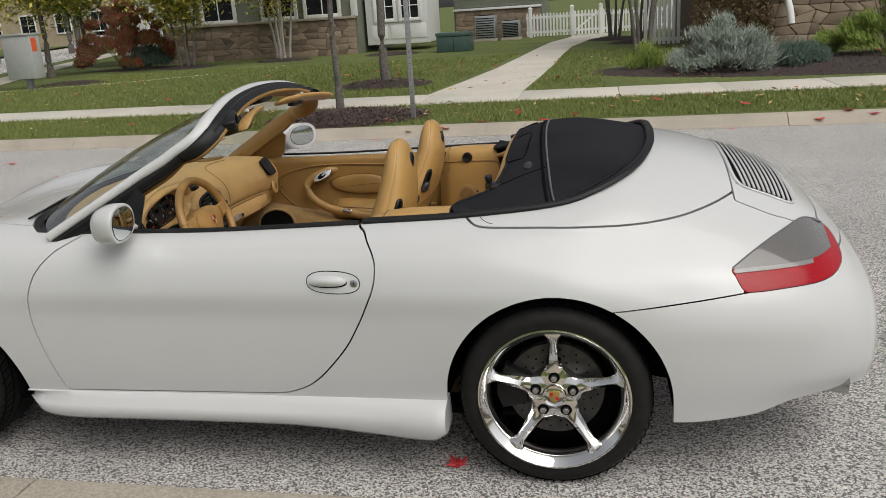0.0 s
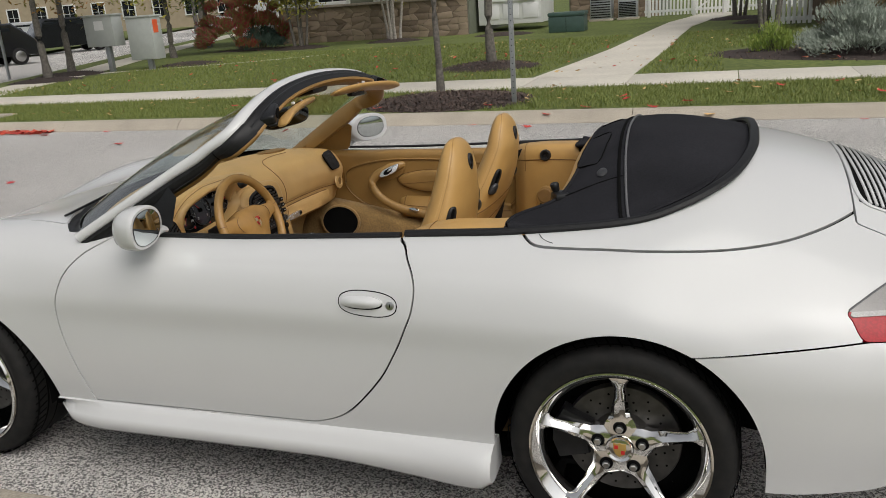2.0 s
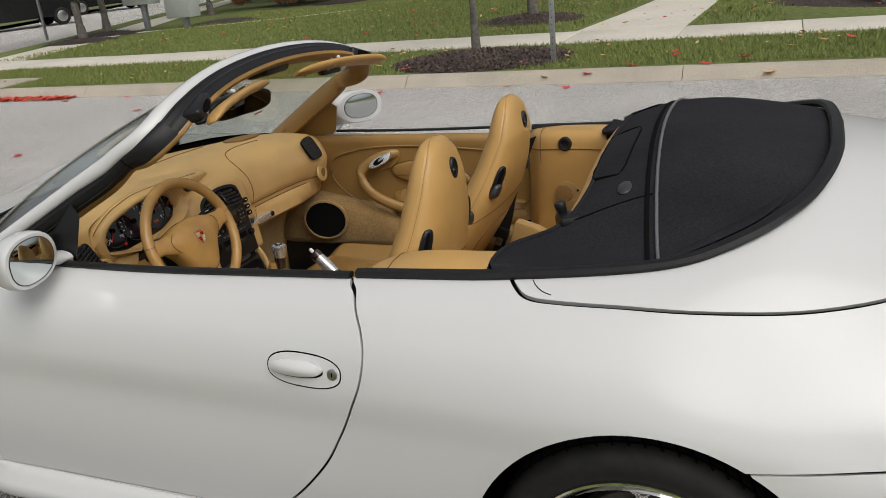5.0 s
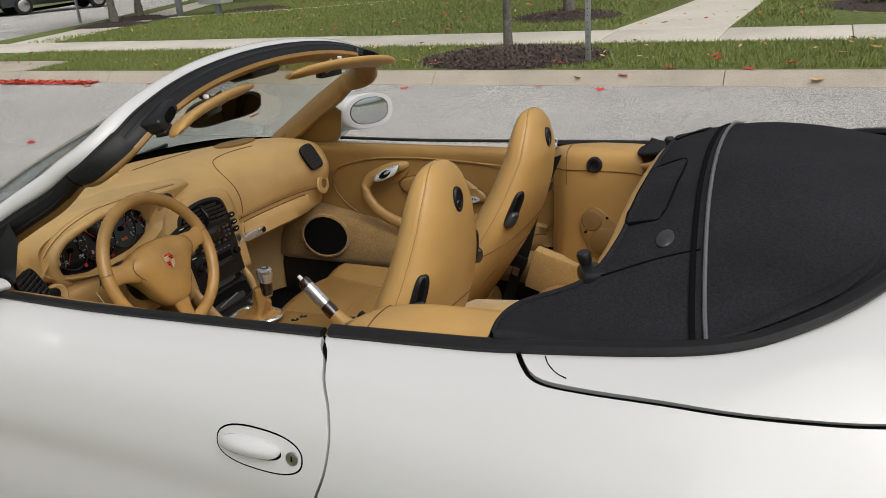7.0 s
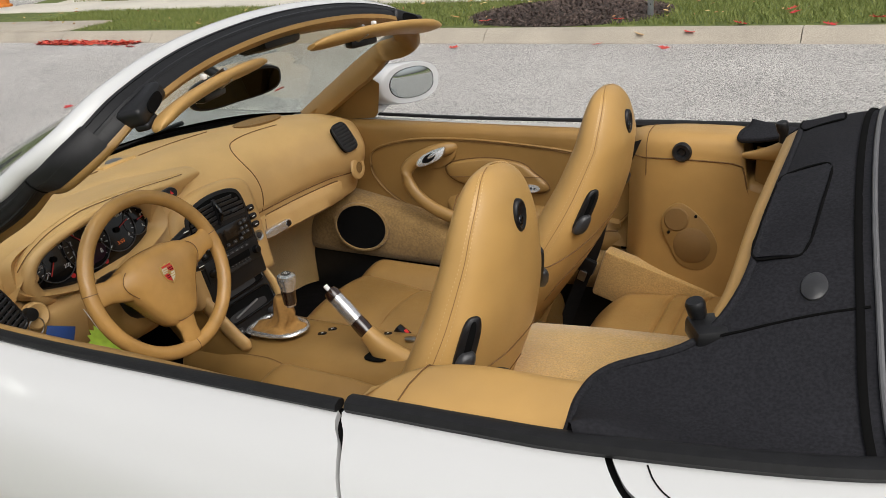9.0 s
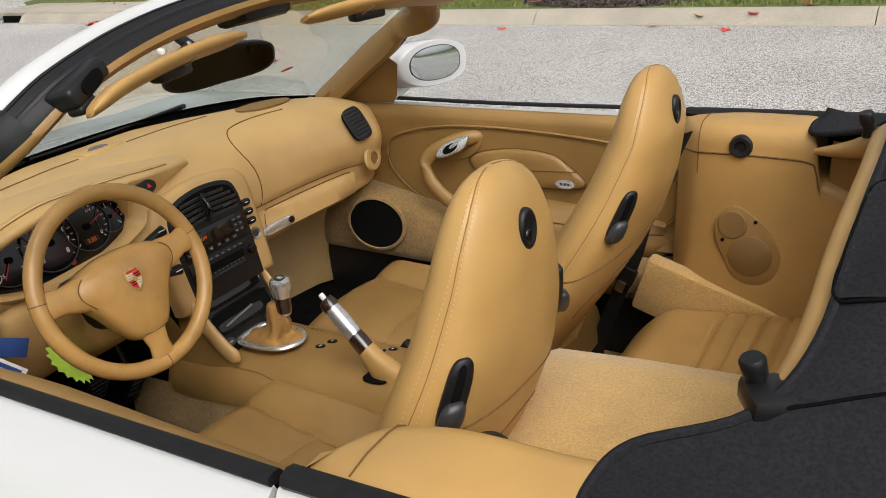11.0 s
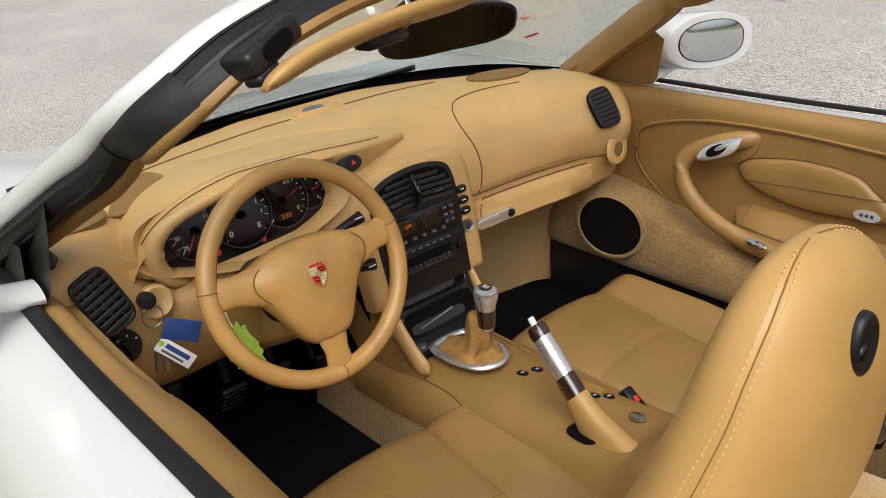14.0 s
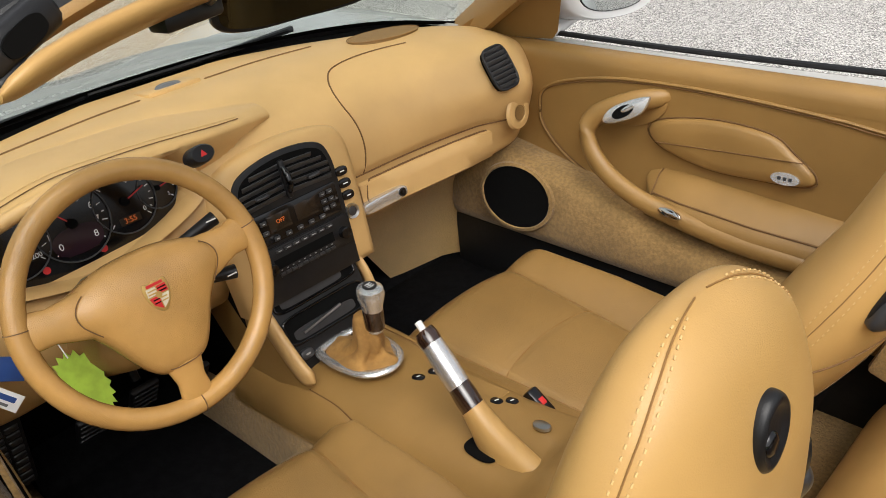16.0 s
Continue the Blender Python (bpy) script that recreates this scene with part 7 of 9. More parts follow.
shield = [(p[0], p[1]) for p in spline([(-0.0165, 0.020, 0), (-0.006, 0.0185, 0), (0, 0.0215, 0), (0.006, 0.0185, 0), (0.0165, 0.020, 0), (0.0178, 0.004, 0), (0.0125, -0.013, 0), (0, -0.024, 0), (-0.0125, -0.013, 0), (-0.0178, 0.004, 0)], 4, True)]
cm = wm @ pose(0, -0.002, 0.0276)
crest = part("crest", slab(shield, 0.0030, cm, 0.001), "gold", sw, "small gold and red shield crest")
for sx, col_u, col_l in ((-1, "cream", "redpaint"), (1, "redpaint", "cream")):
    part("crest_field", slab([(sx * a, b) for a, b in ((0.0008, 0.0125), (0.0140, 0.0130), (0.0148, 0.0015), (0.0008, 0.0015))][::sx], 0.0006, cm @ pose(0, 0, 0.0032)), col_u, crest)
    part("crest_field", slab([(sx * a, b) for a, b in ((0.0008, -0.0005), (0.0142, -0.0005), (0.0105, -0.0115), (0.0008, -0.0195))][::sx], 0.0006, cm @ pose(0, 0, 0.0032)), col_l, crest)
    for k in range(2):
        part("crest_bar", box((0.012, 0.0018, 0.0005), bevel=0, m=cm @ pose(sx * 0.0072, 0.0045 + 0.0045 * k, 0.0042)), "gap" if sx > 0 else "gold", crest)
        part("crest_bar", box((0.009, 0.0018, 0.0005), bevel=0, m=cm @ pose(sx * 0.0055, -0.0045 - 0.0048 * k, 0.0042)), "gap" if sx < 0 else "gold", crest)
part("crest_top", box((0.024, 0.0040, 0.0006), bevel=0, m=cm @ pose(0, 0.0160, 0.0034)), "redpaint", crest)
part("crest_centre", slab(oval(0.0042, 0.0052, 14), 0.0016, cm @ pose(0, 0.0005, 0.0035)), "gold", crest)
col = part("steering_column", loft([[wm @ Vector((p[0] * w, p[1] * h + dy, z)) for p in oval(1, 1, 20, 2.6)] for z, w, h, dy in [(-0.03, 0.055, 0.05, -0.01), (-0.08, 0.065, 0.06, -0.02), (-0.16, 0.07, 0.07, -0.03), (-0.24, 0.07, 0.06, -0.03)]], True, True), "trim", car, "black steering column shroud", 60)
part("column_cover", loft([[wm @ Vector((p[0] * w, p[1] * h + dy, z)) for p in oval(1, 1, 20, 2.6)] for z, w, h, dy in [(-0.085, 0.068, 0.062, -0.035), (-0.11, 0.078, 0.072, -0.045), (-0.24, 0.085, 0.08, -0.06)]], True, True), "leather_shade", col, "", 60)
for a, b, e in ((0.06, 0.03, (0.150, 0.052)), (0.06, -0.02, (0.146, -0.036)), (-0.06, 0.02, (-0.152, 0.005))):
    stalk = part("stalk", tube([wm @ Vector((a, b, -0.055)), wm @ Vector(((a + e[0]) / 2, (b + e[1]) / 2, -0.050)), wm @ Vector((e[0], e[1], -0.042))], [0.008, 0.009, 0.0115], 10), "trim", col, "black column stalk")
    part("stalk_mark", box((0.016, 0.002, 0.001), bevel=0, m=wm @ pose(e[0] - math.copysign(0.012, a), e[1], -0.031)), "white", stalk)

# ---- pedals, visors, interior mirror ----
for y, w, z in ((-0.40, 0.055, 0.44), (-0.30, 0.055, 0.44), (-0.205, 0.045, 0.40)):
    ped = part("pedal", box((0.014, w, 0.085 if w > 0.05 else 0.16), (-1.66, y, z), (0, 35, 0), 0.005), "rubber", car, "black ribbed rubber pedal")
    for k in range(4):
        part("pedal_rib", box((0.004, w * 0.86, 0.006), bevel=0.001, m=pose(-1.66, y, z, 0, 35, 0) @ pose(0.008, 0, -0.030 + 0.02 * k)), "trim", ped)
    part("pedal_arm", tube([(-1.67, y, z + 0.03), (-1.74, y, z + 0.2)], 0.009, 8), "trim", ped)
rest_m = pose(-1.655, -0.545, 0.475, 0, 24, 0)
rest = part("foot_rest", box((0.020, 0.085, 0.21), bevel=0.006, m=rest_m), "rubber", car, "black ribbed rubber foot rest")
for k in range(9):
    for j in range(3):
        part("rest_stud", box((0.005, 0.021, 0.014), bevel=0.002, m=rest_m @ pose(0.0105, -0.025 + 0.025 * j, -0.085 + 0.021 * k)), "dgrey", rest)

for sy in (-1, 1):
    mid = [Vector((-1.100, sy * 0.497, 1.172)), Vector((-1.130, sy * 0.40, 1.188)), Vector((-1.168, sy * 0.25, 1.198)), Vector((-1.208, sy * 0.085, 1.196))]
    p = spline(mid, 6)
    visor = part("sun_visor", loft([[q + Vector((a * 0.030 * s - 0.012 * s, 0, b * 0.0125 * s + a * 0.012 * s - 0.006)) for a, b in oval(1, 1, 18, 2.6)] for q, s in zip(p, [0.35, 0.75, 0.92, 1.0] + [1.0] * (len(p) - 7) + [0.95, 0.8, 0.4])], True, True), "leather", car, "folded tan leather sun visor", 60)
    part("visor_arm", box((0.030, 0.085, 0.020), (-1.200, sy * 0.27, 1.168), (0, 0, sy * -14), 0.006), "trim", visor)
    part("visor_clip", box((0.070, 0.010, 0.030), (-1.195, sy * 0.245, 1.186), (0, -28, 0), 0.004), "steel", visor)
    part("visor_pivot", box((0.012, 0.010, 0.010), (-1.176, sy * 0.30, 1.208), bevel=0.003), "white", visor)
    at_c = pose(-1.182, sy * 0.452, 1.192, sy * -20, -10, sy * -16)
    catch = part("roof_catch", box((0.052, 0.100, 0.034), bevel=0.010, seg=3, m=at_c), "trim", car, "black plastic roof catch")
    part("catch_slot", slab(oval(0.026, 0.011, 24, 3), 0.003, at_c @ pose(0.0255, 0, 0, 0, 90, 0) @ pose(0, 0, 0, 0, 0, 90)), "gap", catch)
    part("catch_lever", box((0.030, 0.040, 0.014), bevel=0.006, seg=3, m=at_c @ pose(0.012, sy * 0.030, -0.018)), "trim", catch)
part("roof_catch", box((0.090, 0.13, 0.042), (-1.262, 0.0, 1.222), (0, -10, 0), 0.014), "trim", car, "black plastic centre roof latch")
mc = frame_at((-1.378, 0.002, 1.112), (0.97, -0.13, -0.16))
rv = part("interior_mirror", loft([[mc @ Vector((a * 0.138 * s, b * 0.037 * s + 0.004 * (1 - abs(a)), z)) for a, b in oval(1, 1, 36, 3.2)] for s, z in ((0.75, -0.030), (0.92, -0.022), (1.0, -0.008), (1.0, 0.002), (0.965, 0.006))], True, True), "trim", car, "black interior mirror", 50)
part("mirror_glass", slab(oval(0.129, 0.0305, 36, 3.2), 0.001, mc @ pose(0, 0.001, 0.0058)), "mirror_dark", rv)
part("mirror_stem", tube([(-1.395, 0.0, 1.122), (-1.45, 0.0, 1.15), (-1.485, 0.0, 1.168)], 0.012, 10), "trim", rv)

# ---- loose things in the cabin ----
keys = thing("key_ring", "bunch of keys with tags hanging from the ignition", "keys", (-1.55, -0.548, 0.74))
part("ignition_key", lathe([(0.0, 0.022), (0.013, 0.020), (0.015, 0.012), (0.014, 0.0), (0.006, -0.004)], frame_at((-1.548, -0.548, 0.766), (1, 0, 0.2)), 18), "trim", keys)
part("ring", tube([Vector((-1.528, -0.548 + 0.017 * math.cos(a), 0.742 + 0.019 * math.sin(a))) for a in np.linspace(0, 2 * math.pi, 24, endpoint=False)], 0.0012, 6, True), "steel", keys)
part("blue_tag", box((0.036, 0.062, 0.004), bevel=0.0015, m=frame_at((-1.515, -0.512, 0.706), (1, -0.1, 0.15)) @ pose(0, 0, 0, 0, 0, 62)), "blue", keys, "blue leather key tag")
wt = frame_at((-1.512, -0.532, 0.672), (1, -0.15, 0.2)) @ pose(0, 0, 0, 0, 0, 40)
part("white_tag", box((0.026, 0.068, 0.002), bevel=0.0008, m=wt), "white", keys, "white plastic key tag with print")
part("print_bar", box((0.008, 0.046, 0.0004), bevel=0, m=wt @ pose(0.003, -0.002, 0.0013)), "blue", keys)
part("print_bar", box((0.004, 0.042, 0.0004), bevel=0, m=wt @ pose(-0.007, 0.002, 0.0013)), "grey", keys)
part("print_leaf", disc(0.005, 0.0006, wt @ pose(0.002, 0.029, 0.0012), 10), "lime", keys)
for k in range(4):
    part("key", box((0.010, 0.052, 0.002), bevel=0.0008, m=frame_at((-1.520 - 0.003 * k, -0.560 + 0.012 * k, 0.672 - 0.006 * (k % 2)), (1, 0.1 * (k - 1), 0.1)) @ pose(0, 0, 0, 0, 0, -8 + 9 * k)), "steel", keys)
card = thing("air_freshener", "lime green tree-shaped card hanging under the dash", "air freshener", (-1.52, -0.40, 0.60))
leaf = []
for k in range(36):
    a = 2 * math.pi * k / 36
    r = 1 + 0.09 * (-1) ** k
    leaf.append((0.028 * r * math.cos(a) * (1 + 0.2 * math.sin(a)), 0.055 * r * math.sin(a)))
part("card", slab(leaf, 0.0015, frame_at((-1.50, -0.420, 0.628), (1, -0.25, 0.35)) @ pose(0, 0, 0, 0, 0, 20)), "lime", card)
part("card_string", tube([(-1.505, -0.430, 0.678), (-1.53, -0.435, 0.725)], 0.001, 5), "white", card)

# the whole dash sits a little further back
dash.location += Vector((0.014, 0.008, -0.004))

# ---- street ----
def speckle(name, light, mid, dark, scale, rough=0.9, bump=0.8, wide=0.12, island=False):
    """Aggregate: cells of three tones with relief, and broad worn patches."""
    m = mat(name, mid, rough)
    n, l = m.node_tree.nodes, m.node_tree.links
    b = n["Principled BSDF"]
    tc = n.new("ShaderNodeTexCoord")
    vo = n.new("ShaderNodeTexVoronoi")
    vo.inputs["Scale"].default_value = scale
    l.new(tc.outputs["Object"], vo.inputs["Vector"])
    sep = n.new("ShaderNodeSeparateColor")
    l.new(vo.outputs["Color"], sep.inputs[0])
    ramp = n.new("ShaderNodeValToRGB")
    el = ramp.color_ramp.elements
    el[0].position, el[0].color = 0.28, (*dark, 1)
    el[1].position, el[1].color = 0.96, (*light, 1)
    e = el.new(0.46)
    e.color = (*mid, 1)
    l.new(sep.outputs[0], ramp.inputs[0])
    nw = n.new("ShaderNodeTexNoise")
    nw.inputs["Scale"].default_value, nw.inputs["Detail"].default_value = 0.7, 5
    l.new(tc.outputs["Object"], nw.inputs["Vector"])
    mr = n.new("ShaderNodeMapRange")
    mr.inputs["From Min"].default_value, mr.inputs["From Max"].default_value = 0.3, 0.7
    mr.inputs["To Min"].default_value, mr.inputs["To Max"].default_value = 1 - wide, 1 + wide
    l.new(nw.outputs["Fac"], mr.inputs["Value"])
    mx = n.new("ShaderNodeMix")
    mx.data_type, mx.blend_type = "RGBA", "MULTIPLY"
    mx.inputs["Factor"].default_value = 1
    l.new(ramp.outputs[0], mx.inputs["A"])
    l.new(mr.outputs[0], mx.inputs["B"])
    l.new(mx.outputs["Result"], b.inputs["Base Color"])
    bp = n.new("ShaderNodeBump")
    bp.inputs["Strength"].default_value, bp.inputs["Distance"].default_value = bump, 0.006
    inv = n.new("ShaderNodeMath")
    inv.operation, inv.inputs[0].default_value = "SUBTRACT", 1.0
    l.new(vo.outputs["Distance"], inv.inputs[1])
    l.new(inv.outputs[0], bp.inputs["Height"])
    l.new(bp.outputs[0], b.inputs["Normal"])
    return m


def island(name, a, b, rough=0.8, c=None):
    """Each loose piece takes its own tone between a and b."""
    m = mat(name, a, rough)
    n, l = m.node_tree.nodes, m.node_tree.links
    ge = n.new("ShaderNodeNewGeometry")
    ramp = n.new("ShaderNodeValToRGB")
    ramp.color_ramp.elements[0].color, ramp.color_ramp.elements[1].color = (*a, 1), (*b, 1)
    if c:
        ramp.color_ramp.elements.new(0.75).color = (*c, 1)
    l.new(ge.outputs["Random Per Island"], ramp.inputs[0])
    l.new(ramp.outputs[0], n["Principled BSDF"].inputs["Base Color"])
    return m


def piece_mat(name, a, b, rough=0.85, bump=0.5, bscale=40):
    """Each object takes its own tone between a and b, with a mottled grain."""
    m = mat(name, a, rough, vary=0.3, scale=14, bump=bump, bscale=bscale)
    n, l = m.node_tree.nodes, m.node_tree.links
    oi = n.new("ShaderNodeObjectInfo")
    ramp = n.new("ShaderNodeValToRGB")
    ramp.color_ramp.elements[0].color, ramp.color_ramp.elements[1].color = (*a, 1), (*b, 1)
    l.new(oi.outputs["Random"], ramp.inputs[0])
    bs = n["Principled BSDF"]
    old = bs.inputs["Base Color"].links[0].from_socket
    mx = n.new("ShaderNodeMix")
    mx.data_type, mx.blend_type = "RGBA", "MIX"
    mx.inputs["Factor"].default_value = 0.72
    l.new(old, mx.inputs["A"])
    l.new(ramp.outputs[0], mx.inputs["B"])
    l.new(mx.outputs["Result"], bs.inputs["Base Color"])
    return m


ASPH = speckle("asphalt", (0.84, 0.81, 0.77), (0.52, 0.50, 0.47), (0.15, 0.144, 0.136), 175, bump=1.0)
CONC = mat("concrete", (0.49, 0.435, 0.355), 0.9, vary=0.32, scale=110, bump=0.8, bscale=160, wide=0.16, wscale=1.6)
WALKC = mat("pavement_concrete", (0.62, 0.58, 0.50), 0.9, vary=0.10, scale=20, bump=0.4, bscale=140, wide=0.10, wscale=0.8)
LAWN = mat("lawn_turf", (0.150, 0.180, 0.040), 0.95, second=(0.080, 0.110, 0.022), scale=9, bump=1.0, bscale=45, wide=0.3, wscale=0.5)
BLADE = island("grass_blades", (0.115, 0.155, 0.030), (0.235, 0.260, 0.070), 0.7)
MULCH = mat("bark_mulch", (0.060, 0.042, 0.036), 0.95, second=(0.022, 0.015, 0.013), scale=60, bump=1.0, bscale=60)
CHIP = island("mulch_chips", (0.035, 0.022, 0.018), (0.16, 0.115, 0.095), 0.9)
BARK = mat("grey_bark", (0.16, 0.145, 0.125), 0.95, vary=0.4, scale=22, bump=1.0, bscale=50)
STONE = piece_mat("field_stone", (0.17, 0.125, 0.09), (0.40, 0.315, 0.225))
MORTAR = mat("wall_mortar", (0.20, 0.165, 0.125), 0.95, vary=0.25, scale=20, bump=0.6, bscale=60)
SIDING = mat("green_siding", (0.165, 0.18, 0.135), 0.7, vary=0.12, scale=6)
TRIMW = mat("white_trim", (0.78, 0.78, 0.77), 0.5, vary=0.05, scale=4)
PANEW = mat("window_glass", (0.015, 0.018, 0.02), 0.05, vary=0.3, scale=2)
METALG = mat("galvanised_steel", (0.38, 0.40, 0.41), 0.45, 0.6, vary=0.15, scale=18)
CABG = mat("grey_cabinet", (0.42, 0.44, 0.42), 0.55, vary=0.06, scale=8)
BOXG = mat("green_cabinet", (0.055, 0.10, 0.085), 0.5, vary=0.15, scale=6)
ROOF = mat("roof_shingle", (0.07, 0.065, 0.06), 0.9, vary=0.3, scale=10, bump=0.6, bscale=30)
LEAFRED = island("red_leaves", (0.42, 0.03, 0.025), (0.60, 0.10, 0.05), 0.6)
LEAFTAN = island("dry_leaves", (0.36, 0.16, 0.06), (0.62, 0.46, 0.20), 0.7)


def ngon(pts, z, bm=None):
    bm = bm or bmesh.new()
    f = bm.faces.new([bm.verts.new((p[0], p[1], z)) for p in pts])
    bmesh.ops.triangulate(bm, faces=[f])
    return bm


def structure(name, bm, material, label, category):
    return tagged(part(name, bm, material), label, category, kind="structure")


structure("ground", sheet(lambda u, v: (u, v, -0.06), np.linspace(-900, 900, 5), np.linspace(-900, 900, 5)), LAWN, "green ground reaching to the horizon", "ground")
structure("road", sheet(lambda u, v: (u, v, 0.0), np.linspace(-120, 120, 41), np.linspace(-1.25, 6.58, 5)), ASPH, "light grey worn asphalt street", "road")
NEARE = [(-13.2, 6.36), (-15.4, 8.0), (-17.0, 11.0), (-18.4, 15.0), (-20.4, 19.5), (-23.2, 26), (-29, 40), (-40, 66)]
FARE = [(-24.5, 6.36), (-26.2, 12), (-27.8, 19), (-30.4, 26), (-36.5, 40), (-48, 66)]
structure("side_road", ngon(NEARE + FARE[::-1], 0.004), ASPH, "asphalt side street", "road")
lawn_poly = [(120, 6.80), (120, 140), (-60, 140), (-41, 66)] + [(x + 0.35, y) for x, y in NEARE[::-1][1:-1]] + [(-12.9, 6.80)]
structure("lawn", ngon(lawn_poly, 0.115), LAWN, "mown green lawn with fallen leaves", "lawn")
structure("lawn_west", ngon([(x - 0.35, y) for x, y in FARE] + [(-60, 140), (-200, 140), (-200, 6.9), (-24.9, 6.9)], 0.112), LAWN, "mown green lawn across the side street", "lawn")
structure("lawn_near", ngon([(-120, -1.60), (120, -1.60), (120, -60), (-120, -60)], 0.105), LAWN, "mown grass verge behind the near kerb", "lawn")
prof = [(6.52, -0.05), (6.52, 0.004), (6.56, 0.010), (6.585, 0.03), (6.63, 0.085), (6.67, 0.112), (6.71, 0.122), (6.79, 0.122), (6.80, -0.05)]
kj = [-12.6, -10.7, -8.9, -6.9, -3.9, -0.75, 2.25, 5.3, 8.4, 11.5, 20, 40, 80]
for a, b in zip([-13.0] + kj[1:], kj[1:]):
    k = structure("kerb", loft([[Vector((x, y, z)) for y, z in prof] for x in (a + 0.004, b - 0.004)], True, True), CONC, "rolled concrete kerb with gutter", "kerb")
kp = [(-1.14, -0.05), (-1.145, 0.085), (-1.155, 0.112), (-1.18, 0.122), (-1.60, 0.122), (-1.61, -0.05)]
for a, b in zip([-90, -16.7, -13.7, -10.7, -7.7, -4.7, -1.70, 1.30, 4.3, 7.3], [-16.7, -13.7, -10.7, -7.7, -4.7, -1.70, 1.30, 4.3, 7.3, 80]):
    structure("kerb", loft([[Vector((x, y, z)) for y, z in kp] for x in (a + 0.005, b - 0.005)], True, True), CONC, "concrete kerb beside the parked car", "kerb")
structure("kerb_gap", box((180, 0.3, 0.10), (0, -1.38, 0.06), bevel=0), MULCH, "dirt-filled joint in the kerb", "kerb")
structure("storm_drain", box((3.2, 0.95, 0.10), (-12.45, 7.22, 0.088), bevel=0.01), CONC, "concrete storm drain cover in the verge", "drain")
structure("drain_mouth", box((2.6, 0.05, 0.09), (-12.3, 6.70, 0.045), bevel=0.004), M["gap"], "dark storm drain opening", "drain")
walk_main = structure("pavement", box((0.2, 1.3, 0.02), (6, 9.6, 0.10), bevel=0), WALKC, "pale concrete pavement", "pavement")
for k in range(30):
    x = -16.3 + 1.52 * k
    s = part("slab", box((1.508, 1.32, 0.05), (x + 0.76, 9.60 + 0.004 * (x + 5), 0.104 + 0.003 * (k % 3)), bevel=0.006), WALKC, walk_main)
path = [((-2.72, 10.28), (-1.12, 10.28)), ((-2.45, 12.5), (-1.02, 12.5)), ((-2.15, 15.5), (-0.90, 15.5)), ((-1.95, 19), (-0.85, 19)), ((-1.75, 22.5), (-0.72, 22.5)), ((-1.55, 25.5), (-0.35, 25.2)), ((-1.1, 28), (0.2, 27.6)), ((-0.7, 31), (0.9, 30.5))]
for (a, b), (c, e) in zip(path, path[1:]):
    part("slab", loft([[Vector((*p, z)) for p in (a, b)] + [Vector((*p, z)) for p in (e, c)] for z in (0.08, 0.128)], True, True), WALKC, walk_main)
side_walk = [(-15.9, 10.2), (-17.0, 13.4), (-18.2, 16.6), (-19.6, 19.6), (-22.4, 26), (-28, 40)]
for (x0, y0), (x1, y1) in zip(side_walk, side_walk[1:]):
    part("slab", loft([[Vector((x0 + 0.5, y0, z)), Vector((x0 + 1.7, y0, z)), Vector((x1 + 1.7, y1, z)), Vector((x1 + 0.5, y1, z))] for z in (0.08, 0.126)], True, True), WALKC, walk_main)
for (x0, y0), (x1, y1) in zip([(-16.0, 15.2), (-14.0, 16.0), (-12.0, 16.9)], [(-14.0, 16.0), (-12.0, 16.9), (-10.5, 18.2)]):
    part("slab", loft([[Vector((x0, y0, z)), Vector((x0, y0 + 0.25, z)), Vector((x1, y1 + 0.2, z)), Vector((x1, y1, z))] for z in (0.08, 0.124)], True, True), WALKC, walk_main)

rng = np.random.default_rng(4)


def tufts(name, n, region, h0, h1, w, z, material, label, category, reject=None, lean=0.5):
    """Many small upright blades in one mesh."""
    verts, faces = [], []
    x0, x1, y0, y1 = region
    xs, ys = rng.uniform(x0, x1, n), rng.uniform(y0, y1, n)
    for x, y in zip(xs, ys):
        if reject and reject(x, y):
            continue
        a, h = rng.uniform(0, 6.28), rng.uniform(h0, h1)
        ww = w * rng.uniform(0.7, 1.3)
        dx, dy = math.cos(a) * ww, math.sin(a) * ww
        lx, ly = rng.normal(0, lean, 2) * h
        i = len(verts)
        verts += [(x - dx, y - dy, z), (x + dx, y + dy, z), (x + lx, y + ly, z + h)]
        faces.append((i, i + 1, i + 2))
    return tagged(part(name, (verts, faces), material), label, category, kind="stuff")


def bed(x, y):
    return ((x + 3.35) / 1.18) ** 2 + ((y - 7.75) / 1.05) ** 2 < 1


tufts("verge_grass", 60000, (-12.8, 9.0, 6.90, 8.93), 0.03, 0.075, 0.006, 0.112, BLADE, "green grass of the verge", "grass", lambda x, y: bed(x, y) or (x < -10.7 and y < 7.75))
tufts("lawn_grass", 70000, (-15.0, 9.0, 10.28, 20.0), 0.035, 0.08, 0.010, 0.112, BLADE, "green lawn grass", "grass", lambda x, y: (-2.8 + (y - 10.3) * 0.075 < x < -1.05 + (y - 10.3) * 0.03) or (x > 0.2 and y < 14.5 and x < 12) or ((x + 4.05) / 1.0) ** 2 + ((y - 12.5) / 0.85) ** 2 < 1)
tufts("near_grass", 9000, (-4, 4, -4.5, -1.64), 0.03, 0.07, 0.007, 0.10, BLADE, "green grass of the near verge", "grass")


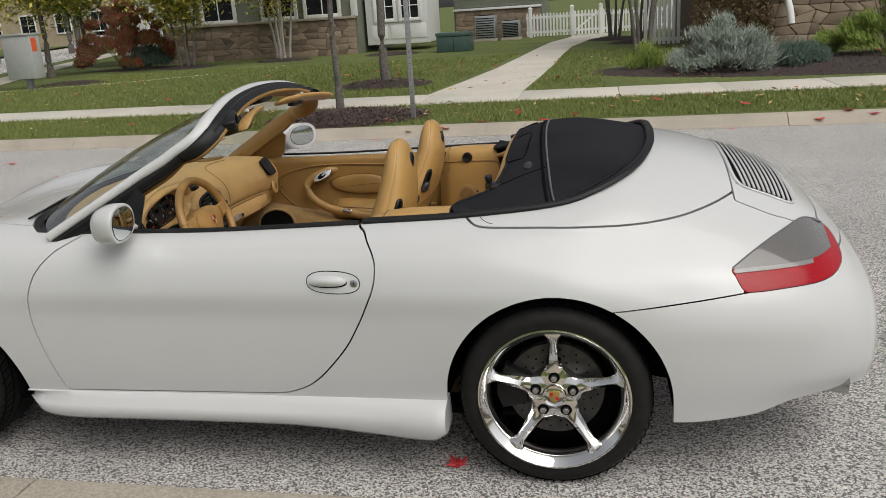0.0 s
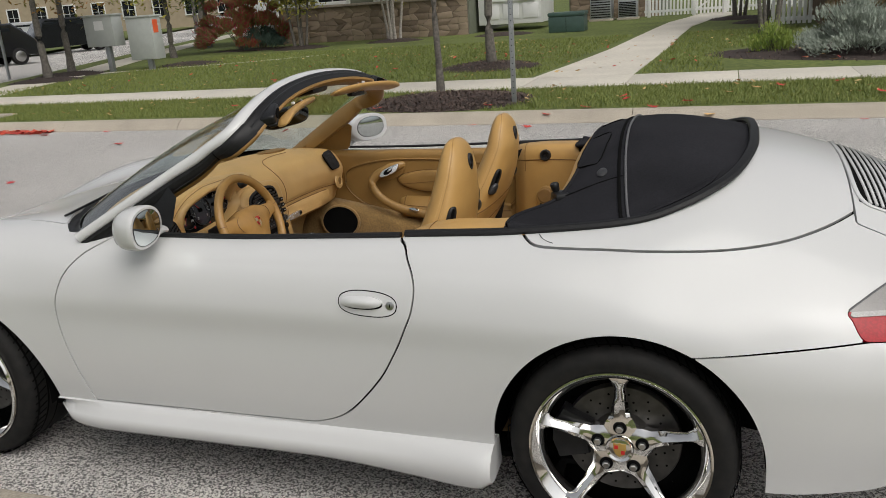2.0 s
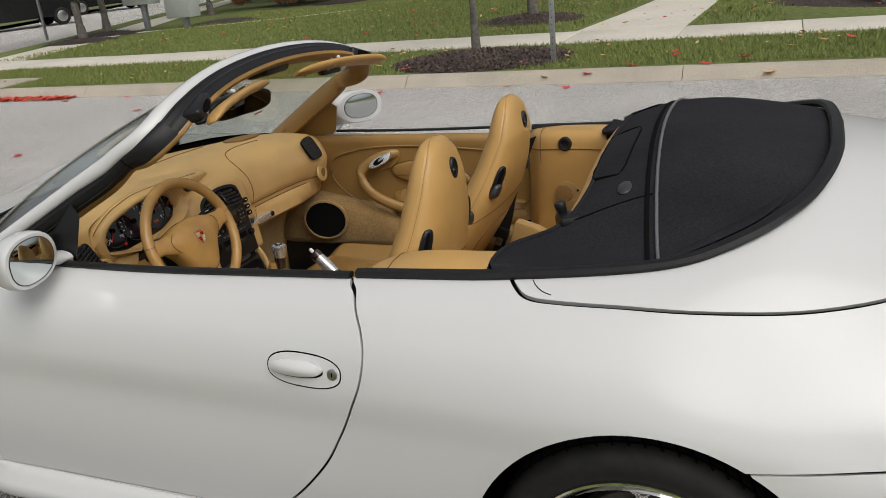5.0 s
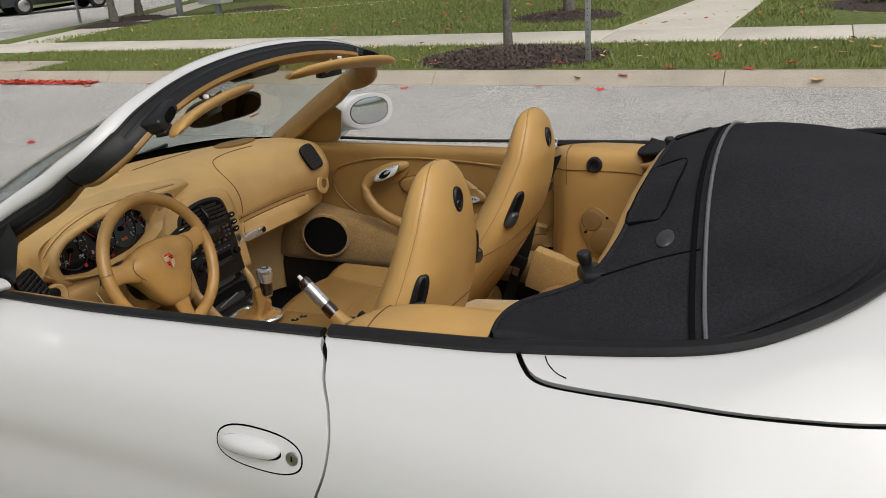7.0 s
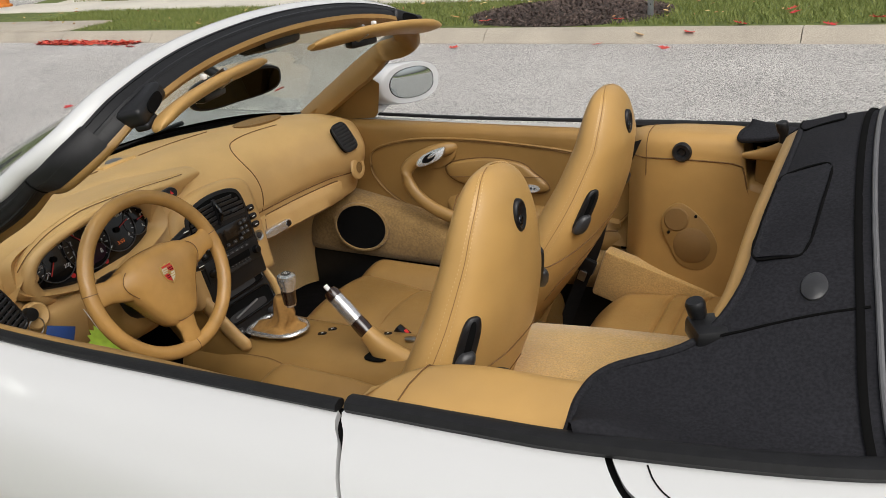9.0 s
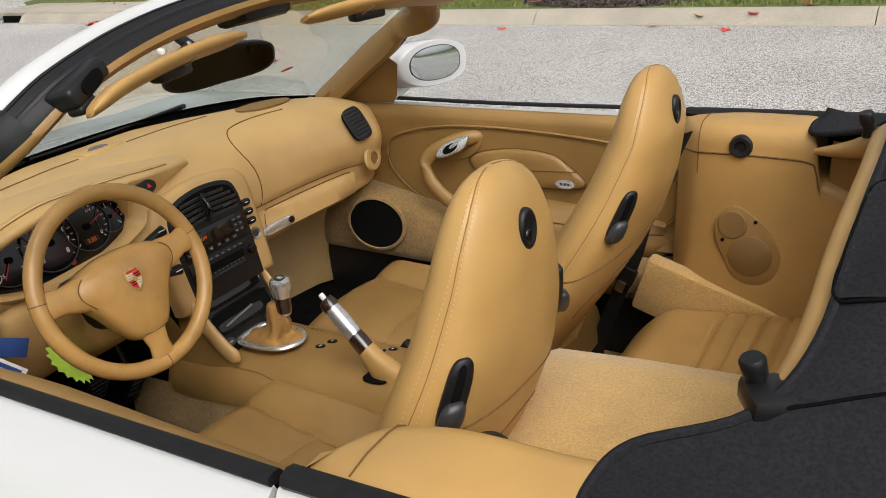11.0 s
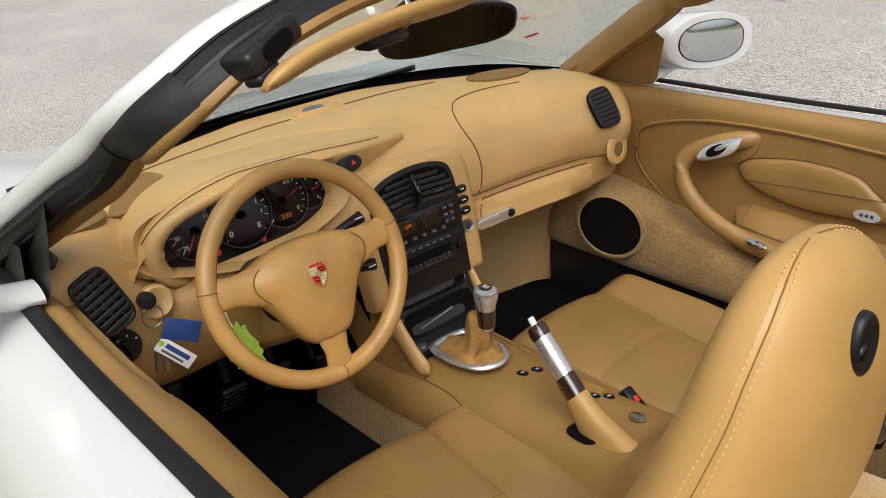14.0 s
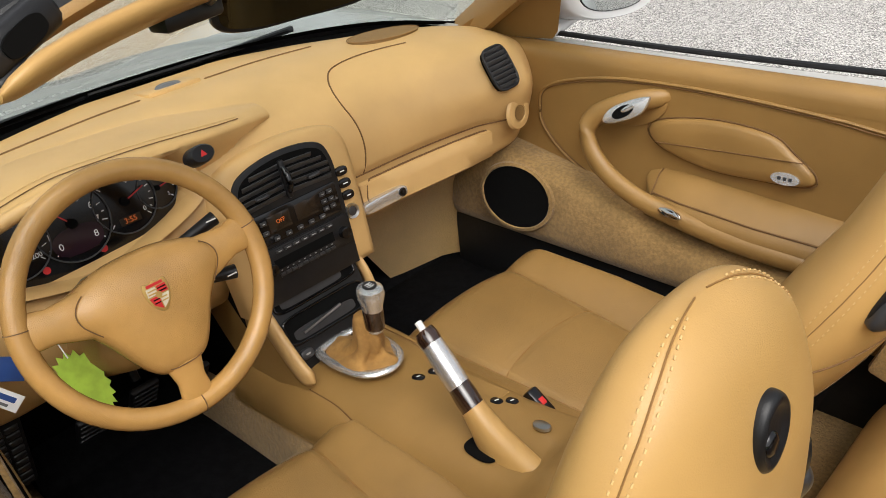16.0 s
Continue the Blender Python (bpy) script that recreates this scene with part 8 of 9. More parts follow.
def mound(name, cx, cy, rx, ry, h, chips, label):
    t = thing(name, label, "mulch bed", (cx, cy, 0.11), kind="structure")
    bm = bmesh.new()
    rows = []
    for s in np.linspace(1, 0.02, 9):
        rows.append([Vector((cx + rx * s * math.cos(a) * (1 + 0.06 * math.sin(3 * a + cx)), cy + ry * s * math.sin(a) * (1 + 0.05 * math.cos(2 * a)), 0.112 + h * (1 - s * s))) for a in np.linspace(0, 2 * math.pi, 36, endpoint=False)])
    part("mulch", loft(rows, True, True, bm), MULCH, t)
    verts, faces = [], []
    for _ in range(chips):
        s, a = math.sqrt(rng.uniform(0, 1)), rng.uniform(0, 6.28)
        p = Vector((cx + rx * s * math.cos(a), cy + ry * s * math.sin(a), 0.114 + h * (1 - s * s)))
        d = Vector((rng.normal(), rng.normal(), rng.normal() * 0.35)).normalized() * rng.uniform(0.012, 0.035)
        q = Vector((-d.y, d.x, 0)).normalized() * rng.uniform(0.004, 0.010)
        i = len(verts)
        verts += [p - d - q, p - d + q, p + d + q + Vector((0, 0, 0.012)), p + d - q + Vector((0, 0, 0.012))]
        faces.append((i, i + 1, i + 2, i + 3))
    part("bark_chip", (verts, faces), CHIP, t)["kind"] = "stuff"
    return t


mound("mulch_bed", -3.35, 7.78, 1.22, 0.98, 0.10, 5000, "dark bark mulch bed round a young tree")
mound("mulch_bed", -4.05, 12.5, 1.0, 0.85, 0.12, 1500, "dark bark mulch ring round a tree")
mound("mulch_bed", 5.6, 13.0, 5.6, 2.45, 0.10, 5000, "dark mulch bed under junipers")
for x, y in ((-10.3, 23.2), (-13.2, 22.0), (-6.6, 23.5), (-16.0, 13.7), (-16.7, 15.3), (-14.0, 17.0), (1.3, 23.0), (0.6, 25.5)):
    mound("mulch_bed", x, y, 1.0, 0.8, 0.10, 250, "dark bark mulch ring round a tree")
mound("mulch_bed", -15.3, 22.8, 1.7, 0.9, 0.06, 300, "dark mulch bed along the house")


def leaf_mesh(verts, faces, p, s, a, tilt, n=None):
    """One small kite-shaped leaf."""
    u = Vector((math.cos(a), math.sin(a), tilt)).normalized() * s
    v = Vector((-math.sin(a), math.cos(a), rng.normal() * 0.5)).normalized() * s * 0.42
    i = len(verts)
    verts += [p - u, p + v, p + u, p - v]
    faces.append((i, i + 1, i + 2, i + 3))


def tree(name, label, at, height, r, leaf_mat, leaves, crown_r, crown_h, stems=1, leaf=0.06, crown_z=None, bark=None):
    """Tapered trunk, forked limbs and a ragged crown of single leaves."""
    x, y = at
    t = thing(name, label, "tree", (x, y, 0.12))
    tips = []
    bm = bmesh.new()
    for s in range(stems):
        a = 6.28 * s / stems + rng.uniform(0, 1)
        sp = 0.0 if stems == 1 else height * 0.16
        pts = [Vector((x + math.cos(a) * (0.04 * stems + sp * f ** 1.3) + rng.normal() * r * 0.10, y + math.sin(a) * (0.04 * stems + sp * f ** 1.3) + rng.normal() * r * 0.10, 0.08 + height * f)) for f in np.linspace(0, 1, 9)]
        rr = [r * (1.35 if i == 0 else 1) * (1 - 0.085 * i) for i in range(9)]
        tube(spline(pts, 3), list(np.interp(np.linspace(0, 8, 25), range(9), rr)), 9, bm=bm)
        tips += pts[4:]
    part("trunk", bm, bark or BARK, t)
    limbs = bmesh.new()
    cz = crown_z or height * 0.72
    for k in range(max(7, 14 // stems)):
        b = tips[k % len(tips)]
        a, up = rng.uniform(0, 6.28), rng.uniform(0.2, 0.9)
        e = b + Vector((math.cos(a), math.sin(a), up)).normalized() * crown_r * rng.uniform(0.5, 0.95)
        m = b.lerp(e, 0.5) + Vector((0, 0, 0.08 * crown_r))
        tube(spline([b, m, e], 3), [r * 0.34 * (1 - 0.12 * i) for i in range(7)], 6, bm=limbs)
        tips += [m, e]
    part("limb", limbs, bark or BARK, t)
    if leaves:
        verts, faces = [], []
        clumps = [Vector((x, y, cz)) + Vector((rng.normal() * crown_r * 0.45, rng.normal() * crown_r * 0.45, rng.normal() * crown_h * 0.42)) for _ in range(46)] + tips
        for _ in range(leaves):
            c = clumps[rng.integers(len(clumps))]
            leaf_mesh(verts, faces, c + Vector(rng.normal(0, 0.17 * crown_r, 3).tolist()), leaf * rng.uniform(0.6, 1.3), rng.uniform(0, 6.28), rng.normal() * 0.6)
        part("crown", (verts, faces), leaf_mat, t)
    return t


GOLD = island("golden_leaves", (0.42, 0.33, 0.045), (0.60, 0.50, 0.10), 0.6, (0.28, 0.32, 0.06))
ORANGE = island("orange_leaves", (0.34, 0.14, 0.03), (0.52, 0.28, 0.06), 0.6, (0.20, 0.20, 0.04))
CRIMSON = island("crimson_leaves", (0.34, 0.014, 0.045), (0.46, 0.06, 0.07), 0.6, (0.14, 0.18, 0.04))
GREENL = island("green_leaves", (0.09, 0.135, 0.022), (0.21, 0.27, 0.05), 0.6)
YGREEN = island("yellow_green_needles", (0.10, 0.17, 0.018), (0.24, 0.30, 0.05), 0.7)
BLUEG = island("grey_green_needles", (0.15, 0.185, 0.145), (0.36, 0.40, 0.34), 0.8)
DKGREEN = island("dark_needles", (0.04, 0.075, 0.055), (0.12, 0.18, 0.14), 0.8)
tree("street_tree", "slim young street tree in a mulch bed", (-3.76, 8.6), 4.6, 0.052, GOLD, 2500, 1.1, 1.4, leaf=0.05, crown_z=4.3)
tree("street_tree", "grey-barked tree on the lawn", (-4.05, 12.5), 6.0, 0.085, GOLD, 3500, 1.7, 1.7, leaf=0.06, crown_z=5.4)
tree("garden_tree", "bare multi-stemmed tree by the stone wall", (-10.3, 23.2), 3.6, 0.05, GOLD, 4500, 1.3, 0.7, 5, 0.075, 3.4, mat("pale_bark", (0.36, 0.33, 0.29), 0.9, vary=0.3, scale=20))
tree("garden_tree", "multi-stemmed tree with yellow-green leaves", (-13.2, 22.0), 3.2, 0.045, GOLD, 9000, 1.5, 0.6, 5, 0.085, 2.75)
for x, y in ((-16.0, 13.7), (-16.7, 15.3)):
    tree("street_tree", "street tree with orange autumn leaves", (x, y), 4.6, 0.10, ORANGE, 9000, 1.6, 1.1, leaf=0.075, crown_z=3.4)
tree("street_tree", "street tree with golden leaves behind the cabinets", (-17.2, 20.5), 4.4, 0.10, GOLD, 10000, 1.9, 1.0, leaf=0.085, crown_z=3.1)
tree("garden_tree", "green leafy tree beside the house", (-19.5, 26.0), 4.6, 0.10, GREENL, 14000, 2.1, 1.3, leaf=0.10, crown_z=3.2)
for x, y in ((1.3, 23.0), (0.6, 25.5), (1.15, 17.6)):
    tree("garden_tree", "dark multi-stemmed tree by the path", (x, y), 3.8, 0.05, GREENL, 900, 1.0, 0.8, 4, 0.05, 3.6)
for x, y in ((-24.5, 33), (-34, 46), (-30.5, 60), (-14, 52), (12, 50), (24, 44)):
    tree("street_tree", "distant tree with autumn leaves", (x, y), 6.5, 0.16, ORANGE if x < -20 else GREENL, 3500, 2.6, 2.2, leaf=0.14, crown_z=5.6)


def shrub(name, label, at, rx, ry, h, material, n, size, upright=0.7):
    """A shrub of many short leafy sprays around hidden branches."""
    x, y = at
    t = thing(name, label, "shrub", (x, y, 0.12))
    bm = bmesh.new()
    for k in range(14):
        a = rng.uniform(0, 6.28)
        e = Vector((x + rx * 0.7 * math.cos(a), y + ry * 0.7 * math.sin(a), 0.12 + h * rng.uniform(0.4, 0.9)))
        tube([Vector((x + 0.1 * rx * math.cos(a), y, 0.10)), Vector((x, y, 0.1)).lerp(e, 0.5) + Vector((0, 0, 0.05)), e], [0.018, 0.012, 0.006], 6, bm=bm)
    part("branch", bm, BARK, t)
    verts, faces = [], []
    heads = []
    for _ in range(int(60 + 10 * rx * ry)):
        a, s = rng.uniform(0, 6.28), math.sqrt(rng.uniform(0, 1))
        heads.append(Vector((x + rx * s * math.cos(a), y + ry * s * math.sin(a), 0.14 + h * (1 - 0.75 * s * s) * rng.uniform(0.35, 1.0))))
    for _ in range(n):
        c = heads[rng.integers(len(heads))]
        p = c + Vector((rng.normal() * 0.085, rng.normal() * 0.085, rng.normal() * 0.06))
        d = (p - Vector((x, y, 0.0))).normalized() * (1 - upright) + Vector((rng.normal() * 0.35, rng.normal() * 0.35, upright))
        d = d.normalized() * size * rng.uniform(0.6, 1.3)
        q = d.orthogonal().normalized() * size * 0.16
        i = len(verts)
        verts += [p - q, p + q, p + d]
        faces.append((i, i + 1, i + 2))
    part("foliage", (verts, faces), material, t)
    return t


shrub("juniper_shrub", "grey-green juniper in a mulch bed", (2.30, 12.3), 0.86, 0.75, 0.92, BLUEG, 16000, 0.07, 0.45)
shrub("juniper_shrub", "grey-green juniper in a mulch bed", (2.75, 12.7), 0.5, 0.5, 0.62, BLUEG, 5000, 0.07, 0.45)
shrub("juniper_shrub", "low dark juniper in a mulch bed", (3.50, 12.3), 0.62, 0.5, 0.40, DKGREEN, 8000, 0.06)
shrub("conifer_shrub", "bright yellow-green conifer shrub", (5.45, 13.6), 1.15, 0.9, 1.35, YGREEN, 20000, 0.085, 0.35)
shrub("conifer_shrub", "bright yellow-green conifer shrub", (7.9, 14.2), 1.0, 0.9, 1.25, YGREEN, 9000, 0.10, 0.4)
shrub("burning_bush", "large crimson and green autumn bush by the house", (-15.7, 22.6), 1.7, 1.0, 2.3, CRIMSON, 24000, 0.11, 0.35)
shrub("evergreen_shrub", "dark green shrub by the house", (-15.2, 22.9), 0.8, 0.6, 0.8, DKGREEN, 5000, 0.09)
shrub("evergreen_shrub", "small yellow-green plant at the bed edge", (1.0, 13.3), 0.3, 0.3, 0.45, YGREEN, 1800, 0.07)


# ---- houses ----
def stones(parent, x0, x1, y, z0, z1, w, h, depth=0.05, flipx=False, seed=1):
    """A field-stone wall of single uneven stones on a recessed joint plane, its face at y."""
    r = np.random.default_rng(seed)
    nx, nz = max(1, round((x1 - x0) / w)), max(1, round((z1 - z0) / h))
    gx = np.zeros((nz + 1, nx * 2 + 2, 2))
    for j in range(nz + 1):
        for i in range(nx + 1):
            edge_x, edge_z = i in (0, nx), j in (0, nz)
            gx[j, i] = (x0 + (x1 - x0) * i / nx + (0 if edge_x else r.normal() * w * 0.24 + (w * 0.22 if j % 2 else -w * 0.2) * (not edge_x)), z0 + (z1 - z0) * j / nz + (0 if edge_z else r.normal() * h * 0.16))
    for j in range(nz):
        for i in range(nx):
            c = [gx[j, i], gx[j, i + 1], gx[j + 1, i + 1], gx[j + 1, i]]
            m = np.mean(c, 0)
            o = []
            for k in range(4):
                a, b = c[k], c[(k + 1) % 4]
                o += [a * 0.92 + b * 0.08, a * 0.5 + b * 0.5 + (m - (a + b) / 2) * r.uniform(-0.04, 0.08), a * 0.09 + b * 0.91]
            d = depth * r.uniform(0.6, 1.2)
            rings = [[Vector((m[0] + (p[0] - m[0]) * f, y - e, m[1] + (p[1] - m[1]) * f)) for p in o] for f, e in ((0.975, -0.03), (0.965, d * 0.55), (0.90, d * 0.8))]
            part("stone", loft(rings, True, True), STONE, parent)


def window(parent, x, y, z, w, h, cols=2, rows=2):
    """A white-framed window with bars, its face to -y."""
    wdw = part("window", box((w, 0.05, h), (x, y + 0.02, z), bevel=0), PANEW, parent, "dark window with white frame")
    for dx in (-1, 1):
        part("window_frame", box((0.12, 0.10, h + 0.24), (x + dx * (w / 2 + 0.05), y - 0.03, z), bevel=0.01), TRIMW, wdw)
    for dz in (-1, 1):
        part("window_frame", box((w + 0.02, 0.10, 0.12), (x, y - 0.03, z + dz * (h / 2 + 0.05)), bevel=0.01), TRIMW, wdw)
    for k in range(1, cols):
        part("glazing_bar", box((0.03, 0.05, h), (x - w / 2 + w * k / cols, y - 0.012, z), bevel=0), TRIMW, wdw)
    for k in range(1, rows):
        part("glazing_bar", box((w, 0.05, 0.03), (x, y - 0.014, z - h / 2 + h * k / rows), bevel=0), TRIMW, wdw)


def siding(parent, x0, x1, y, z0, z1, step=0.15):
    n = int((z1 - z0) / step)
    for k in range(n):
        z = z0 + step * k
        part("siding_board", loft([[Vector((x, y + a, b)) for a, b in ((0.02, z), (-0.025, z), (-0.008, z + step), (0.02, z + step))] for x in (x0, x1)], True, True), SIDING, parent)


house = thing("town_house", "two-storey green-sided house on a field-stone base", "house", (-12, 27, 0.1))
part("wall", box((7.7, 7.0, 6.2), (-12.05, 28.6, 3.1), bevel=0), SIDING, house)
part("joint_plane", box((7.6, 0.06, 1.28), (-12.05, 25.05, 0.72), bevel=0), MORTAR, house)
stones(house, -15.85, -8.25, 25.02, 0.10, 1.33, 0.36, 0.21, 0.03)
part("ledge", box((7.7, 0.14, 0.09), (-12.05, 24.99, 1.38), bevel=0.01), mat("cast_ledge", (0.36, 0.31, 0.25), 0.8, vary=0.2, scale=10), house)
siding(house, -15.85, -8.25, 25.06, 1.44, 6.0)
for x in (-14.9, -13.3, -11.0, -9.4):
    window(house, x, 25.0, 2.35, 1.15, 1.65)
    window(house, x, 25.0, 4.9, 1.1, 1.5)
part("corner_board", box((0.22, 0.12, 4.7), (-8.25, 25.0, 3.75), bevel=0.01), TRIMW, house)
part("corner_board", box((0.30, 0.14, 5.0), (-15.85, 24.98, 3.8), bevel=0.01), TRIMW, house)
part("downspout", tube([(-15.55, 24.85, 5.8), (-15.55, 24.85, 0.65), (-15.50, 24.72, 0.45), (-15.40, 24.55, 0.18)], 0.055, 8), TRIMW, house)
part("roof", loft([[Vector((x, y, z)) for y, z in ((24.5, 6.0), (28.6, 8.2), (32.6, 6.0), (32.6, 5.85), (28.6, 8.0), (24.5, 5.85))] for x in (-16.3, -7.8)], True, True), ROOF, house)
bay = part("white_bay", box((2.25, 2.2, 6.0), (-6.95, 26.9, 3.35), bevel=0.01), TRIMW, house, "white panelled bay")
for x in (-7.35, -6.45):
    window(house, x, 25.79, 1.65, 0.62, 0.85)
for x in (-7.6, -6.9, -6.2):
    part("bay_panel", box((0.55, 0.04, 0.5), (x, 25.79, 0.78), bevel=0.01), TRIMW, bay)
entry = part("white_porch", box((0.95, 1.4, 2.7), (-16.45, 25.1, 1.85), bevel=0.01), TRIMW, house, "white panelled porch side")
part("porch_panel", box((0.5, 0.04, 0.75), (-16.45, 24.39, 1.0), bevel=0.02), TRIMW, entry)
window(house, -16.45, 24.4, 2.4, 0.45, 0.9, 1, 2)
wing = thing("house_wing", "set-back green-sided house wing on a stone base", "house", (-4.3, 31, 0.1))
part("wall", box((3.6, 5.0, 6.0), (-4.0, 33.6, 3.0), bevel=0), SIDING, wing)
part("joint_plane", box((3.5, 0.06, 1.2), (-4.0, 31.08, 0.7), bevel=0), MORTAR, wing)
stones(wing, -5.75, -2.25, 31.05, 0.1, 1.28, 0.36, 0.21, 0.03, seed=3)
part("ledge", box((3.6, 0.14, 0.09), (-4.0, 31.02, 1.33), bevel=0.01), TRIMW, wing)
siding(wing, -5.75, -2.25, 31.06, 1.40, 4.6)
part("railing", tube([(-2.9, 30.8, 2.0), (-1.4, 30.8, 2.0)], 0.02, 6), "gap", wing)
part("roof", loft([[Vector((x, y, z)) for y, z in ((30.5, 5.9), (33.6, 7.6), (36.6, 5.9), (36.6, 5.75), (33.6, 7.45), (30.5, 5.75))] for x in (-6.2, -1.9)], True, True), ROOF, wing)
for x, w, h in ((-4.28, 0.80, 0.92), (-3.30, 0.68, 0.68)):
    ac = thing("air_conditioner", "grey outdoor air-conditioning unit by the house", "air conditioner", (x, 29.6, 0.12), group="air conditioners")
    part("casing", box((w, w, h), (x, 29.6, 0.16 + h / 2), bevel=0.03), METALG, ac)
    for k in range(9):
        part("louvre", box((w * 0.9, 0.02, 0.035), (x, 29.6 - w / 2 - 0.006, 0.26 + (h - 0.2) * k / 8), (20, 0, 0), 0.002), "trim", ac)
    part("top_grille", disc(w * 0.4, 0.03, pose(x, 29.6, 0.175 + h), 24), "trim", ac)
    part("plinth", box((w + 0.1, w + 0.1, 0.08), (x, 29.6, 0.15), bevel=0.01), CONC, ac)
gb = thing("utility_cabinet", "low dark green electrical cabinet on the lawn", "utility box", (-4.47, 23.3, 0.12))
part("body", box((1.10, 0.75, 0.48), (-4.47, 23.35, 0.36), bevel=0.02), BOXG, gb)
part("lid", box((1.14, 0.80, 0.12), (-4.47, 23.35, 0.66), bevel=0.03), BOXG, gb)
part("door_line", box((0.012, 0.01, 0.46), (-4.47, 22.972, 0.36), bevel=0), "gap", gb)

right = thing("stone_house", "brown stone house corner with white downspout", "house", (6, 21, 0.1))
part("wall", box((9.0, 6.0, 6.0), (7.0, 21.6, 3.0), bevel=0), mat("brown_wall", (0.17, 0.115, 0.075), 0.9, vary=0.4, scale=7, bump=1.0, bscale=24), right)
stones(right, 2.45, 9.5, 18.58, 0.1, 2.75, 0.40, 0.24, 0.035, seed=7)
siding(right, 2.45, 11.5, 18.55, 2.85, 6.0)
part("downspout", tube([(4.55, 18.42, 5.8), (4.55, 18.42, 1.3), (4.62, 18.25, 0.95), (4.66, 18.2, 0.62)], 0.085, 10), TRIMW, right)
part("roof", loft([[Vector((x, y, z)) for y, z in ((18.0, 5.9), (21.6, 8.0), (25.2, 5.9), (25.2, 5.75), (21.6, 7.8), (18.0, 5.75))] for x in (2.0, 12.0)], True, True), ROOF, right)
VINE = island("dry_vine", (0.16, 0.095, 0.05), (0.34, 0.22, 0.12), 0.9, (0.10, 0.09, 0.03))
verts, faces = [], []
for _ in range(9000):
    p = Vector((rng.uniform(2.35, 4.3), 18.46 - abs(rng.normal()) * 0.06, rng.uniform(0.15, 2.9)))
    leaf_mesh(verts, faces, p, rng.uniform(0.02, 0.06), rng.uniform(0, 6.28), rng.normal())
part("climbing_vine", (verts, faces), VINE, right, "dry brown climbing vine")["kind"] = "stuff"

fence = thing("picket_fence", "white wooden picket fence with a gate", "fence", (-0.5, 30, 0.1))


def pickets(x0, y0, x1, y1, posts, gate=False):
    L = math.hypot(x1 - x0, y1 - y0)
    ang = math.degrees(math.atan2(y1 - y0, x1 - x0))
    for z in (0.32, 0.88):
        part("rail", box((L, 0.04, 0.09), ((x0 + x1) / 2, (y0 + y1) / 2 + 0.03, z), (0, 0, ang), 0.004), TRIMW, fence)
    n = int(L / 0.125)
    for k in range(n):
        f = (k + 0.5) / n
        h = 0.92 - 0.05 * math.sin(math.pi * (f * 2 % 1)) * (not gate)
        x, y = x0 + (x1 - x0) * f, y0 + (y1 - y0) * f
        part("picket", slab([(-0.036, 0), (0.036, 0), (0.036, h - 0.05), (0, h), (-0.036, h - 0.05)], 0.022, pose(x, y, 0.16, 90, 0, ang)), TRIMW, fence)
    for f in posts:
        x, y = x0 + (x1 - x0) * f, y0 + (y1 - y0) * f
        pst = part("post", box((0.13, 0.13, 1.12), (x, y, 0.66), (0, 0, ang), 0.008), TRIMW, fence)
        part("cap", loft([[Vector((x + a * s, y + b * s, z)) for a, b in ((-1, -1), (1, -1), (1, 1), (-1, 1))] for s, z in ((0.085, 1.21), (0.085, 1.235), (0.01, 1.29))], True, True), TRIMW, pst)


pickets(-2.75, 30.0, -0.95, 30.0, (0.1, 1.0))
pickets(-0.90, 30.0, 0.15, 30.2, (1.0,), True)
part("gate_brace", tube([(-0.8, 30.02, 0.35), (0.05, 30.16, 0.95)], 0.035, 4), TRIMW, fence)
pickets(0.2, 30.2, 2.9, 31.0, (0.55, 1.0))
gate = thing("garden_gate", "tall grey slatted gate beside the stone house", "gate", (1.9, 20.6, 0.1))
for k in range(8):
    part("slat", box((0.085, 0.03, 1.55), (1.35 + 0.125 * k, 20.4, 0.95), bevel=0.005), TRIMW, gate)
for z in (0.3, 1.6):
    part("rail", box((1.05, 0.05, 0.10), (1.8, 20.44, z), bevel=0.005), TRIMW, gate)

# ---- street furniture and far cars ----
for x, w, h, z0, red in ((-15.83, 0.93, 0.80, 0.80, False), (-14.52, 0.80, 1.10, 0.40, True)):
    cab = thing("utility_cabinet", "grey metal utility cabinet on a post with a red label" if red else "grey metal utility cabinet on a post", "utility box", (x, 15.7, 0.12), group="utility cabinets")
    part("body", box((w, 0.42, h), (x, 15.9, z0 + h / 2), bevel=0.015), CABG, cab)
    part("lid", box((w + 0.05, 0.48, 0.05), (x, 15.9, z0 + h + 0.015), bevel=0.01), CABG, cab)
    part("post", box((0.14, 0.12, z0), (x + 0.05, 15.9, z0 / 2 + 0.06), bevel=0.005), METALG, cab)
    if red:
        part("red_label", box((0.004, 0.2, 0.34), (x + w / 2 + 0.003, 15.86, z0 + h - 0.25), bevel=0), mat("orange_label", (0.75, 0.12, 0.04), 0.5), cab)
    else:
        part("notice", box((0.30, 0.004, 0.24), (x + 0.02, 15.687, z0 + h - 0.25), bevel=0), TRIMW, cab)
sign = thing("sign_post", "galvanised steel sign post in the verge", "post", (-2.32, 7.4, 0.11))
part("post", box((0.060, 0.035, 3.2), (-2.32, 7.42, 1.68), bevel=0.004), METALG, sign)
part("sign_plate", box((0.45, 0.004, 0.60), (-2.32, 7.395, 3.0), bevel=0), METALG, sign)
for k in range(30):
    part("post_hole", disc(0.006, 0.001, frame_at((-2.32, 7.4022, 0.25 + 0.075 * k), (0, -1, 0)), 8), "gap", sign)
far = thing("sign_post", "thin steel post beside the side street", "post", (-19.2, 15.6, 0.11))
